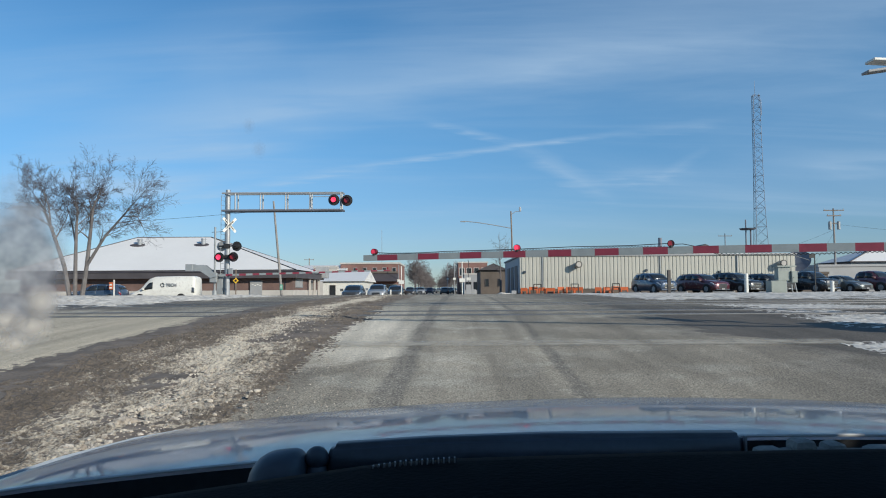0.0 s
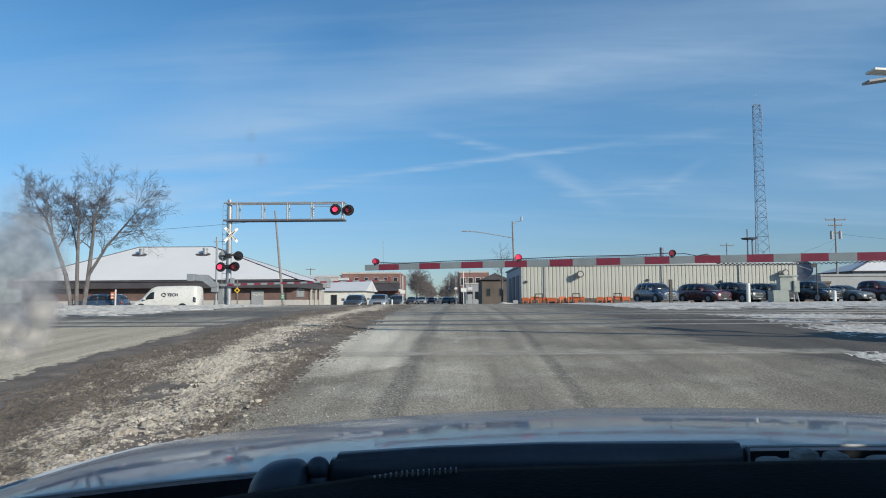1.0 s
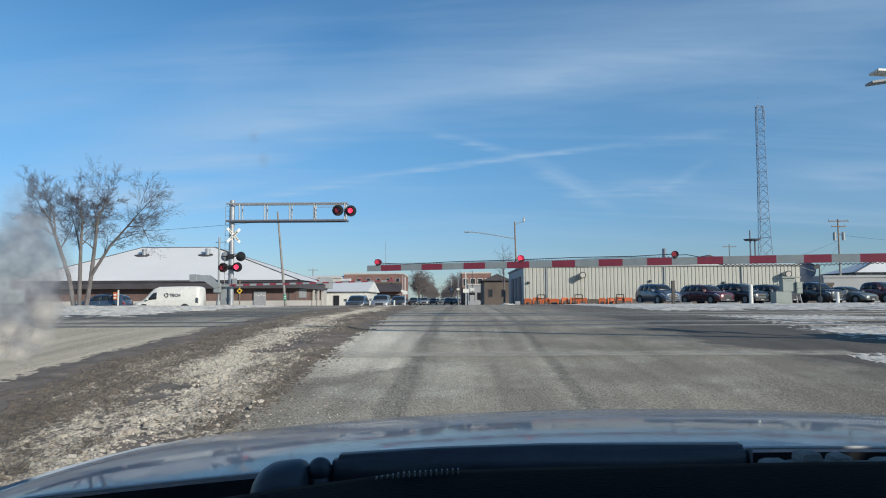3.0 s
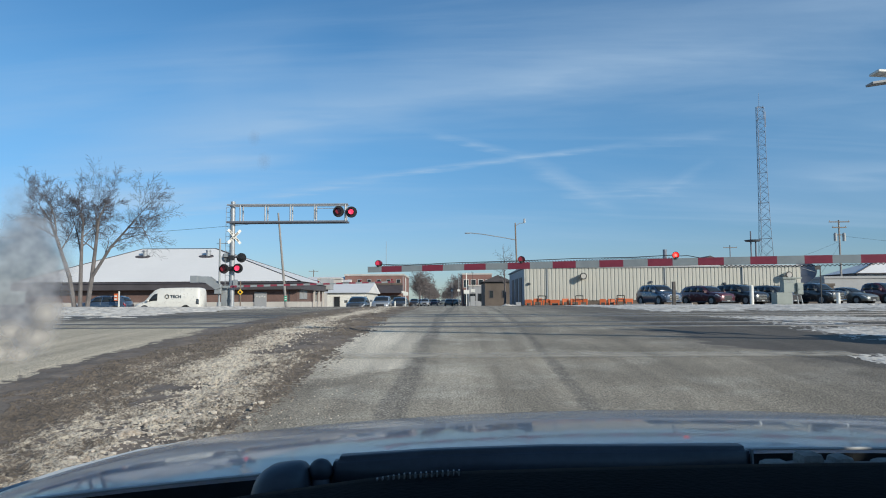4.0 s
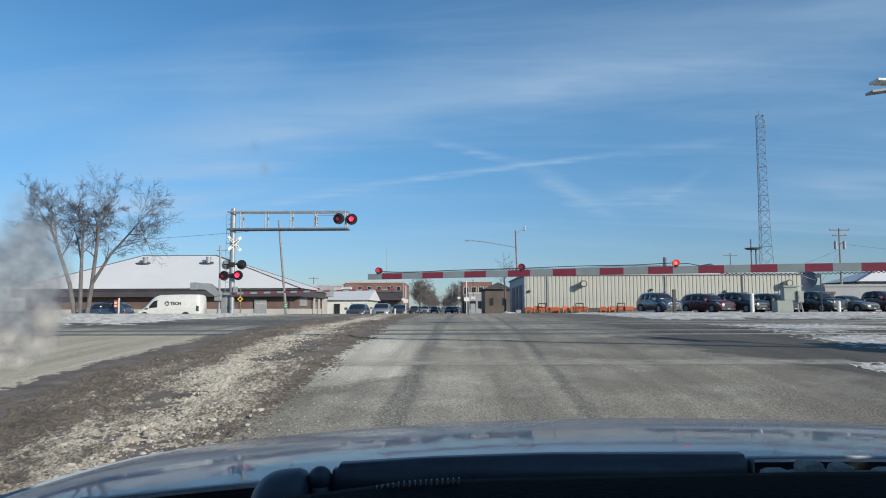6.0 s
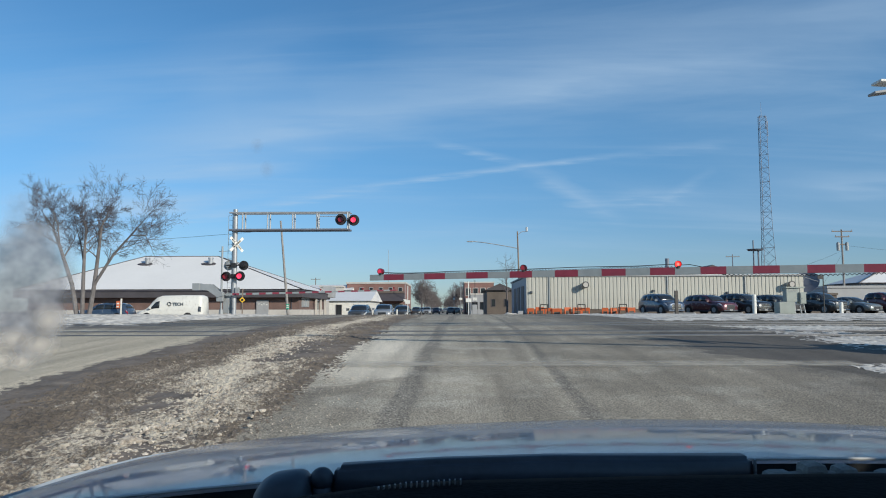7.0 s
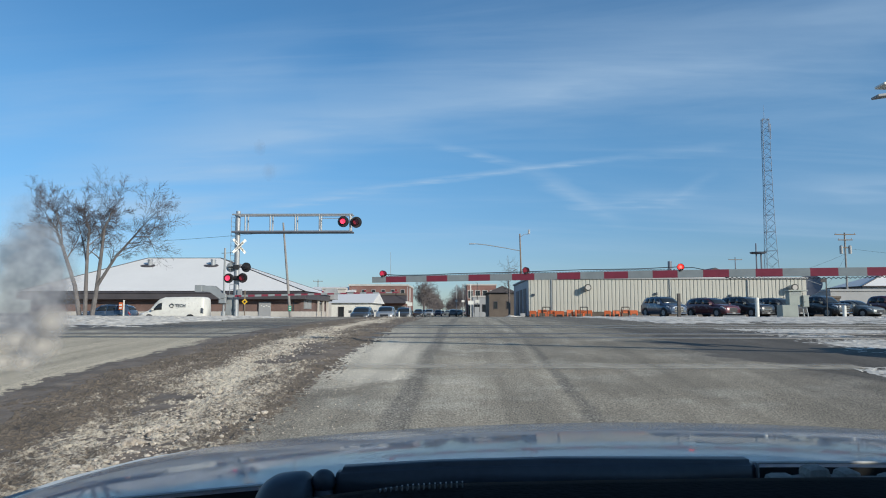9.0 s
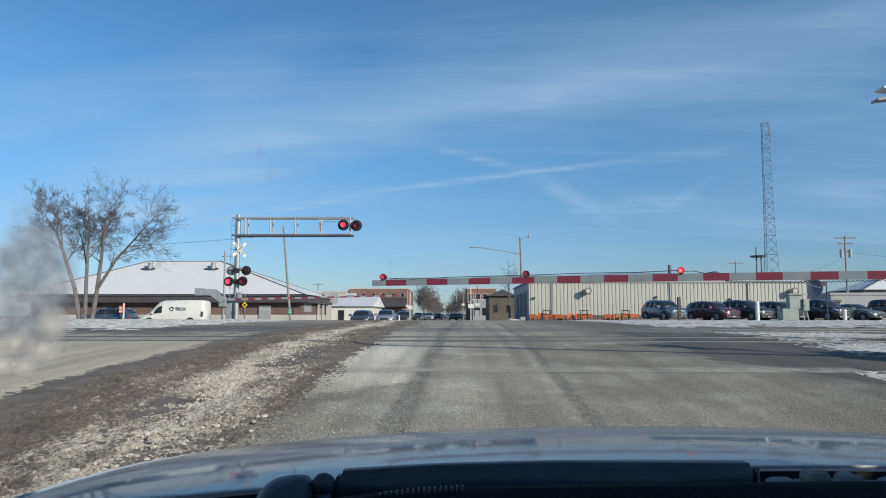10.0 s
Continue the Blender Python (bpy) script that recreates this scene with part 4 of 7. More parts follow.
def vehicle(name, label, x, y, rz, L, W, H, paint, style="suv", group="", bright=False):
    """A vehicle, nose to +x: one lofted shell, with panes, lamps, grille, bumpers, mirrors, arches and wheels."""
    gz = smooth_G(y, x)
    t = thing(name, label, "van" if style == "van" else ("pickup truck" if style == "pickup" else "car"), x, y, gz, rz, group)
    form = FORMS[style]
    h, w, sill = L / 2, W / 2, 0.25

    def ring(f):
        """Half a cross-section at the fraction f of the length, from the sill to the middle of the top."""
        for a, b in zip(form[:-1], form[1:]):
            if f <= b[0]:
                u = (f - a[0]) / (b[0] - a[0])
                break
        zb, zt, ws, wt = (H * (a[1] + (b[1] - a[1]) * u), H * (a[2] + (b[2] - a[2]) * u), w * (a[3] + (b[3] - a[3]) * u), w * (a[4] + (b[4] - a[4]) * u))
        px = h - L * f
        cut = min(0.07, (zt - zb) * 0.35)
        return [Vector((px, v[0], v[1])) for v in ((ws * 0.90, sill), (ws * 0.985, sill + 0.13), (ws, sill + (zb - sill) * 0.62), (ws * 0.965, zb), (wt, zt - cut), (wt * 0.62, zt - cut * 0.22), (0, zt))]

    def skin(f, k):
        """A point of the shell: fraction of the length and place along the half section, 0 to 6; beyond 6 on the other side."""
        flip = k > 6
        k = 12 - k if flip else k
        r = ring(f)
        i = min(5, int(k))
        p = r[i].lerp(r[i + 1], k - i)
        if flip:
            p.y = -p.y
        return p

    bm = B()
    rows = []
    for st in form:
        r = ring(st[0])
        rows.append([bm.verts.new(p) for p in r] + [bm.verts.new((p.x, -p.y, p.z)) for p in r[-2::-1]])
    for a, b in zip(rows[:-1], rows[1:]):
        for i in range(12):
            bm.faces.new((a[i], b[i], b[i + 1], a[i + 1]))
        bm.faces.new((a[12], b[12], b[0], a[0]))
    bm.faces.new(rows[0])
    bm.faces.new(rows[-1][::-1])
    bmesh.ops.recalc_face_normals(bm, faces=bm.faces)
    part("body", bm, paint, t, "", True)

    def patch(nm, corners, mat, lift=0.012, n=3, m=2):
        """A thin plate laid on the shell between four (length, section) corners."""
        c = corners
        bm = B()
        g = []
        for i in range(n + 1):
            row = []
            for q in range(m + 1):
                u, v = i / n, q / m
                f = (c[0][0] * (1 - u) + c[1][0] * u) * (1 - v) + (c[3][0] * (1 - u) + c[2][0] * u) * v
                k = (c[0][1] * (1 - u) + c[1][1] * u) * (1 - v) + (c[3][1] * (1 - u) + c[2][1] * u) * v
                p = skin(f, k)
                d1, d2 = skin(min(1, f + 0.01), k) - skin(max(0, f - 0.01), k), skin(f, min(11.9, k + 0.05)) - skin(f, max(0.1, k - 0.05))
                nn = d1.cross(d2)
                nn = nn.normalized() if nn.length > 1e-9 else Vector((0, 0, 1))
                if nn.dot(p - Vector((p.x * 0.8, 0, H * 0.35))) < 0:
                    nn = -nn
                row.append(bm.verts.new(p + nn * lift))
            g.append(row)
        for i in range(n):
            for q in range(m):
                bm.faces.new((g[i][q], g[i + 1][q], g[i + 1][q + 1], g[i][q + 1]))
        bmesh.ops.recalc_face_normals(bm, faces=bm.faces)
        bmesh.ops.solidify(bm, geom=bm.faces[:], thickness=0.008)
        return part(nm, bm, mat, t, "", True)

    fs = [st[0] for st in form]
    f0, f1 = fs[4], fs[6]
    patch("windscreen", ((f0 + 0.012, 4.1), (f1 - 0.006, 4.1), (f1 - 0.006, 7.9), (f0 + 0.012, 7.9)), "glass", 0.016, 3, 6)
    spans = {"suv": ((0.325, 0.405, 0.54), (0.555, 0.555, 0.705), (0.72, 0.72, 0.875)), "sedan": ((0.35, 0.43, 0.55), (0.565, 0.565, 0.72)), "pickup": ((0.285, 0.345, 0.45), (0.462, 0.462, 0.585)), "van": ((0.20, 0.30, 0.37),)}[style]
    lo, hi = (3.12, 3.84) if style != "van" else (3.10, 3.66)
    for a, b, c in spans:
        back = c - (0.03 if (a, b, c) == spans[-1] and style in ("suv", "sedan") else 0)
        for side in (0, 1):
            pts = ((a, lo), (c, lo), (back, hi), (b, hi))
            patch("side_window", [(f, 12 - k if side else k) for f, k in pts], "glass")
    if style in ("suv", "sedan"):
        e0, e1 = (0.885, 0.965) if style == "suv" else (0.70, 0.83)
        patch("rear_window", ((e0, 4.15), (e1, 4.15), (e1, 7.85), (e0, 7.85)), "glass", 0.016, 3, 6)
    wr = min(max((0.215 if style != "van" else 0.155) * H, 0.33), 0.40)
    for side in (0, 1):
        m = lambda k: 12 - k if side else k
        patch("headlight", ((0.014, m(2.50)), (0.105, m(2.62)), (0.105, m(3.02)), (0.014, m(3.10))), "headlight", 0.014)
        patch("tail_light", ((0.955, m(2.3)), (0.995, m(2.3)), (0.995, m(3.2)), (0.955, m(3.2))), "lens" if style != "van" else "plastic", 0.012)
        sy = -1 if side else 1
        c = skin(f0 + 0.05, 3.1)
        bm = B()
        block(bm, c.x - 0.09, c.x + 0.07, sy * (w + 0.02), sy * (w + 0.22), c.z + 0.02, c.z + 0.17, 0.035)
        part("mirror", bm, paint, t)
        for k in (0.32, 0.62):
            c = skin(f0 + (0.20 if k < 0.5 else 0.40), 2.75)
            if style == "van" and k > 0.5:
                continue
            part("door_handle", block(B(), c.x - 0.09, c.x + 0.09, sy * w - 0.01, sy * w + 0.025, c.z - 0.015, c.z + 0.02, 0.006), "chrome" if bright else paint, t)
        for f in (0.185, 0.80 if style != "pickup" else 0.79):
            ax = h - L * f
            bm = B()
            rod(bm, (ax, sy * (w - 0.30), wr + 0.02), (ax, sy * (w + 0.004), wr + 0.02), wr * 1.16, wr * 1.16, 22)
            part("wheel_arch", bm, "rubber", t, "dark wheel arch")
            bm = B()
            rod(bm, (ax, sy * (w - 0.22), wr), (ax, sy * (w + 0.012), wr), wr, wr, 22)
            tyre = part("tyre", bm, "rubber", t)
            bm = B()
            rod(bm, (ax, sy * (w - 0.03), wr), (ax, sy * (w + 0.022), wr), wr * 0.66, wr * 0.60, 16)
            for q in range(5):
                a = 2 * math.pi * q / 5
                rod(bm, (ax, sy * (w + 0.02), wr), (ax + wr * 0.6 * math.cos(a), sy * (w + 0.02), wr + wr * 0.6 * math.sin(a)), 0.035, 0.03, 5)
            part("rim", bm, "galv", tyre)
        part("sill", block(B(), h - L * 0.70, h - L * 0.29, sy * w * 0.93 - 0.03, sy * w * 0.93 + 0.03, sill - 0.03, sill + 0.06, 0.012), "plastic", t)
    gz0, gz1 = sill + (form[0][1] * H - sill) * 0.35, form[0][2] * H * 0.97
    gx = h - 0.02
    bm = B()
    block(bm, gx - 0.10, gx + 0.022, -w * 0.46, w * 0.46, gz0, gz1, 0.02)
    g = part("grille", bm, "black", t)
    for k in range(3):
        zz = gz0 + (gz1 - gz0) * (0.25 + 0.27 * k)
        part("grille_bar", block(B(), gx + 0.012, gx + 0.032, -w * 0.44, w * 0.44, zz - 0.014, zz + 0.014, 0.005), "chrome" if bright else "plastic", g)
    bm = B()
    block(bm, h - 0.14, h + 0.03, -w * 0.78, w * 0.78, sill + 0.0, gz0 - 0.01, 0.03)
    part("bumper", bm, "chrome" if style == "pickup" else ("plastic" if not bright else paint), t)
    part("plate", block(B(), h + 0.02, h + 0.045, -0.16, 0.16, sill + 0.05, sill + 0.14, 0.004), "greywall", t, "plain number plate")
    if style == "suv":
        for sy in (-1, 1):
            part("roof_rail", rod(B(), (h - L * 0.46, sy * w * 0.70, H * 0.985 + 0.02), (h - L * 0.84, sy * w * 0.69, H * 0.97 + 0.02), 0.018, 0.018, 6), "black", t)
    return t


def build_vehicles():
    pm = {k: car_paint(k + " car paint", c) for k, c in (("navy", (0.05, 0.075, 0.12)), ("maroon", (0.10, 0.030, 0.042)), ("black", (0.028, 0.032, 0.038)),
                                                        ("charcoal", (0.06, 0.067, 0.075)), ("grey", (0.16, 0.18, 0.18)), ("silver", (0.30, 0.32, 0.34)), ("blue", (0.05, 0.08, 0.13)))}
    g = "parked cars in the lot"
    a = -66
    vehicle("suv", "dark blue sport utility vehicle parked beside the siding wall", 17.9, 61.5, -74, 4.6, 1.9, 1.76, pm["navy"], "suv", g, True)
    vehicle("suv", "dark maroon sport utility vehicle in the parking row", 22.0, 61.5, a, 4.9, 1.92, 1.66, pm["maroon"], "suv", g)
    vehicle("suv", "black sport utility vehicle in the parking row", 25.0, 61.8, a, 4.9, 1.95, 1.76, pm["black"], "suv", g, True)
    vehicle("suv", "black crossover parked behind the signal cabinet", 28.0, 62.2, a, 4.6, 1.85, 1.66, pm["charcoal"], "suv", g)
    vehicle("pickup_truck", "black pickup truck with a chrome grille", 31.2, 61.8, a, 5.4, 2.0, 1.82, pm["black"], "pickup", g, True)
    vehicle("sedan", "dark grey sedan in the parking row", 34.0, 61.4, a, 4.8, 1.85, 1.46, pm["grey"], "sedan", g)
    vehicle("pickup_truck", "dark red pickup truck in the parking row", 36.7, 61.9, a, 5.5, 2.0, 1.84, pm["maroon"], "pickup", g, True)
    vehicle("suv", "black sport utility vehicle at the end of the row", 39.8, 62.3, a, 4.9, 1.95, 1.76, pm["black"], "suv", g)
    v = vehicle("van", "white delivery van with a dark logo, parked before the brick building", -24.3, 61.2, 180, 5.7, 2.0, 2.28, "white", "van")
    van_marks(v)
    vehicle("suv", "dark blue car parked behind the bare tree", -29.7, 60.5, 180, 4.5, 1.85, 1.62, pm["blue"], "suv")
    g = "cars waiting beyond the crossing"
    vehicle("suv", "dark grey car waiting beyond the crossing", -8.45, 64.5, -90, 4.6, 1.74, 1.46, pm["charcoal"], "suv", g)
    vehicle("suv", "silver blue car waiting in the oncoming lane", -6.9, 71.0, -90, 4.6, 1.76, 1.55, pm["silver"], "suv", g)
    vehicle("suv", "dark car waiting at the back of the queue", -5.9, 82.0, -90, 4.6, 1.8, 1.5, pm["charcoal"], "suv", g)
    g = "distant cars in the street"
    rnd = random.Random(3)
    kinds = ["black", "silver", "charcoal", "navy", "grey", "maroon", "black", "charcoal"]
    lanes = (-5.2, -3.4, 1.6, -4.6, 3.2, -1.8, 4.2, -6.0, 2.2, -3.0, 4.6, -5.4, 0.6, 3.4, -1.2, -4.0)
    for i, x in enumerate(lanes):
        y = 138 + 8 * i + rnd.uniform(-3, 3)
        vehicle("car", "distant car in the street", x - 0.0138 * y, y, 90 if x > 0 else -90, 4.6, 1.85, 1.55, pm[kinds[i % 8]], ("sedan", "suv")[i % 2], g)


def van_marks(v):
    """The dark ring logo and lettering on the van's flank that faces the street."""
    y = 1.0 * 0.965
    bm = B()
    n = 20
    for i in range(n):
        a0, a1 = 2 * math.pi * (i + 0.05) / n, 2 * math.pi * (i + 1.0) / n
        if i % 7 == 3:
            continue
        p = [(math.cos(a) * r, math.sin(a) * r) for a, r in ((a0, 0.13), (a1, 0.13), (a1, 0.21), (a0, 0.21))]
        bm.faces.new([bm.verts.new((-0.10 + q[0] * 0.9, y + 0.012, 1.50 + q[1] * 0.9)) for q in p])
    bmesh.ops.solidify(bm, geom=bm.faces[:], thickness=0.004)
    part("logo", bm, "plastic", v, "dark ring-shaped logo")
    cu = bpy.data.curves.new("lettering", "FONT")
    cu.body, cu.size, cu.extrude, cu.offset = "TECH", 0.36, 0.002, 0.008
    t = new("lettering", cu)
    t.data.materials.append(MAT["plastic"])
    t.parent = v
    t.matrix_local = pose(-0.40, y + 0.012, 1.38, 90, 0, 180)


build_vehicles()


# ---- buildings ----


def wall_box(t, x0, x1, y0, y1, z0, z1, mat, name="wall"):
    for nm, b in ((name, (x0, x1, y0, y0 + 0.3, z0, z1)), (name, (x0, x1, y1 - 0.3, y1, z0, z1)), (name, (x0, x0 + 0.3, y0 + 0.3, y1 - 0.3, z0, z1)), (name, (x1 - 0.3, x1, y0 + 0.3, y1 - 0.3, z0, z1))):
        part(nm, block(B(), *b), mat, t)


def window(t, x0, x1, y, z0, z1, frame_mat="white", glass="glass"):
    bm = B()
    w = 0.07
    block(bm, x0, x1, y - 0.05, y + 0.02, z0, z0 + w)
    block(bm, x0, x1, y - 0.05, y + 0.02, z1 - w, z1)
    block(bm, x0, x0 + w, y - 0.05, y + 0.02, z0 + w, z1 - w)
    block(bm, x1 - w, x1, y - 0.05, y + 0.02, z0 + w, z1 - w)
    f = part("window", bm, frame_mat, t)
    bm = B()
    block(bm, x0 + w, x1 - w, y - 0.015, y + 0.01, z0 + w, z1 - w)
    part("pane", bm, glass, f)


def brick_hall():
    """Low brown brick building under a broad snow-covered hip roof."""
    t = thing("brick_building", "low dark brown brick building under a snow-covered hip roof", "building", 0, 0, 0)
    wall_box(t, -45.5, -16.4, 75.4, 90, 1.35, 3.0, "brick")
    bm = B()
    block(bm, -45.6, -16.32, 75.3, 75.42, 0.2, 1.34)
    block(bm, -16.45, -16.30, 75.42, 90, 0.2, 1.34)
    part("plinth", bm, "concrete", t)
    bm = B()
    block(bm, -46.6, -15.8, 74.5, 91, 2.62, 3.28, 0.02)
    part("fascia", bm, "fascia", t)
    bm = B()
    e = [(-46.7, 74.4), (-15.7, 74.4), (-15.7, 91.1), (-46.7, 91.1)]
    r = [(-36.2, 82.7, 7.5), (-27.6, 82.7, 7.5)]
    for lift, nm, mat in ((0.0, "roof", "fascia"), (0.10, "roof_snow", "roofsnow")):
        bm = B()
        k = 0.0 if lift == 0 else 0.25
        E = [bm.verts.new((x + (k if x < -30 else -k), y + (k if y < 82 else -k), 3.285 + lift + k * 0.52)) for x, y in e]
        R = [bm.verts.new((x, y, z + lift)) for x, y, z in r]
        bm.faces.new((E[0], E[1], R[1], R[0]))
        bm.faces.new((E[1], E[2], R[1]))
        bm.faces.new((E[2], E[3], R[0], R[1]))
        bm.faces.new((E[3], E[0], R[0]))
        bm.faces.new(E[::-1])
        part(nm, bm, mat, t)
    for x in (-35.2, -27.9):
        bm = B()
        zr = 3.36 + (r[0][2] - 3.36) * (80.6 - 74.5) / (r[0][1] - 74.5) + lift
        tip = math.atan2(r[0][2] - 3.36, r[0][1] - 74.5)
        rod(bm, (0, 0, -0.1), (0, 0, 0.05), 1.0, 0.9, 20)
        for v in bm.verts:
            v.co.x *= 0.95 + 0.25 * noise.noise(v.co * 1.7)
            v.co.y *= 0.40
        bm.transform(Matrix.Translation((x, 80.6, zr + 0.03)) @ Matrix.Rotation(tip, 4, "X"))
        vent = part("roof_curb", bm, "fascia", t, "bare dark patch of roof round the vent")
        bm = B()
        rod(bm, (x + 0.1, 80.8, zr - 0.1), (x + 0.1, 80.8, zr + 0.62), 0.27, 0.27, 14)
        rod(bm, (x + 0.1, 80.8, zr + 0.62), (x + 0.1, 80.8, zr + 0.78), 0.33, 0.28, 14)
        part("roof_vent", bm, "alu", vent)
    for p, q in ((r[1], (-15.8, 74.5, 3.36)), (r[0], (-46.6, 74.5, 3.36)), (r[1], (-15.8, 91.0, 3.36)), (r[0], r[1])):
        part("ridge_trim", rod(B(), (p[0], p[1] - 0.02, p[2] + 0.12), (q[0], q[1] - 0.02, q[2] + 0.1), 0.055, 0.055, 6), "fascia", t)
    bm = B()
    for y0, y1, z0, z1 in ((76.6, 80.4, 1.62, 1.72), (76.6, 80.4, 2.5, 2.6), (76.6, 76.8, 1.72, 2.5), (80.2, 80.4, 1.72, 2.5), (78.4, 78.6, 1.72, 2.5)):
        block(bm, -16.42, -16.32, y0, y1, z0, z1)
    f = part("window", bm, "galv", t)
    part("pane", block(B(), -16.415, -16.37, 76.8, 80.2, 1.72, 2.5), "greywall", f)
    for y in (83.0, 86.0, 89.0):
        part("porch_post", block(B(), -16.15, -15.95, y, y + 0.2, 0.2, 2.62), "concrete", t)
    # dark pane in place of the entrance recess, its shade put into the colour
    part("door", block(B(), -16.41, -16.34, 84.0, 86.6, 0.4, 2.5), "glass", t, "dark pane standing for the shaded entrance recess")
    bm = B()
    block(bm, -20.9, -19.6, 75.20, 75.29, 0.32, 2.35, 0.01)
    d = part("door", bm, "greywall", t)
    bm = B()
    for i in range(4):
        block(bm, -20.7 + 0.27 * i, -20.52 + 0.27 * i, 75.185, 75.2, 1.9 - 0.08 * (i % 2), 1.98 - 0.08 * (i % 2))
    part("notice", bm, "white", d)
    window(t, -31.5, -29.9, 75.36, 1.5, 2.5, "fascia")
    for x in (-17.2, -22.5, -27.0):
        bm = B()
        block(bm, x - 0.05, x + 0.05, 75.33, 75.39, 1.34, 2.6)
        part("downpipe", bm, "fascia", t)
    bm = B()
    block(bm, -16.5, -15.2, 89.4, 91.6, 2.85, 4.25, 0.03)
    part("canopy_end", bm, "greywall", t)


def siding_hall():
    """Long cream steel hall: every rib of the siding is a strip of its own depth; slate-blue end wall with doors."""
    t = thing("steel_building", "long cream ribbed steel building with a slate blue end wall", "building", 0, 0, 0)
    x0, x1, y0, y1, z0, z1 = 7.42, 35.3, 72.0, 90.0, 0.85, 4.62
    part("wall", block(B(), x0, x1, y0, y0 + 0.25, z0 + 0.5, z1), "siding", t)
    part("wall", block(B(), x0, x0 + 0.25, y0 + 0.25, y1, z0, z1), "bluewall", t)
    part("wall", block(B(), x1 - 0.25, x1, y0 + 0.25, y1, z0, z1), "siding", t)
    part("wall", block(B(), x0, x1, y1, y1 + 0.25, z0, z1), "siding", t)
    part("plinth", block(B(), x0, x1, y0 + 0.02, y0 + 0.24, z0 - 0.3, z0 + 0.5), "tanbrick", t)
    me = None
    n = 74
    for i in range(n):
        x = x0 + 0.12 + (x1 - x0 - 0.24) * (i + 0.5) / n
        if me is None:
            bm = B()
            vs = [bm.verts.new(v) for v in ((-0.155, 0, z0 + 0.45), (-0.12, -0.045, z0 + 0.45), (0.12, -0.045, z0 + 0.45), (0.155, 0, z0 + 0.45),
                                            (-0.155, 0, z1 - 0.06), (-0.12, -0.045, z1 - 0.06), (0.12, -0.045, z1 - 0.06), (0.155, 0, z1 - 0.06))]
            for f in ((0, 1, 5, 4), (1, 2, 6, 5), (2, 3, 7, 6), (0, 3, 2, 1), (4, 5, 6, 7)):
                bm.faces.new([vs[k] for k in f])
            bmesh.ops.recalc_face_normals(bm, faces=bm.faces)
            ob = part("siding_rib", bm, "siding", t)
            me = ob.data
        else:
            ob = new("siding_rib", me)
            ob.parent = t
        ob.location = (x, y0, 0)
    bm = B()
    block(bm, x0 - 0.15, x1 + 0.15, y0 - 0.16, y0 + 0.1, z1 - 0.05, z1 + 0.12, 0.02)
    block(bm, x0 - 0.15, x0 + 0.1, y0 + 0.1, y1 + 0.3, z1 - 0.05, z1 + 0.12, 0.02)
    part("gutter", bm, "greywall", t)
    bm = B()
    prism(bm, [(x0, z1 + 0.10), (x1, z1 + 0.10), (x1, z1 + 0.16), (x0, z1 + 0.16)], y0 + 0.1, y1 + 0.2)
    part("roof", bm, "roofsnow", t)
    for y in (74.5, 79.0, 83.5):
        bm = B()
        block(bm, x0 - 0.05, x0 + 0.01, y, y + 2.8, z0, z0 + 2.9, 0.01)
        part("door", bm, "fascia", t)
    for x in (x0 + 2.3, x0 + 14.2, x0 + 22.0):
        bm = B()
        block(bm, x - 0.05, x + 0.05, y0 - 0.14, y0 - 0.06, z0 + 0.3, z1 - 0.05, 0.01)
        part("downpipe", bm, "galv", t)
    for x in (13.25, 33.75):
        bm = B()
        rod(bm, (x, y0 - 0.02, 3.68), (x, y0 - 0.85, 3.72), 0.30, 0.30, 20)
        v = part("wall_vent", bm, "siding", t)
        bm = B()
        rod(bm, (x, y0 - 0.80, 3.72), (x, y0 - 0.88, 3.72), 0.34, 0.34, 20)
        part("vent_rim", bm, "black", v)
        bm = B()
        rod(bm, (x, y0 - 0.87, 3.72), (x, y0 - 0.90, 3.72), 0.25, 0.25, 20)
        part("vent_face", bm, "concrete", v)
    for x, z in ((7.9, 3.0), (20.2, 3.1), (27.6, 2.9)):
        bm = B()
        block(bm, x - 0.12, x + 0.12, y0 - 0.25, y0 - 0.06, z - 0.1, z + 0.12, 0.02)
        part("wall_lamp", bm, "plastic", t)
    bm = B()
    rod(bm, (23.5, 78, z1), (23.5, 78, z1 + 2.2), 0.22, 0.22, 12)
    part("flue", bm, "tower", t)


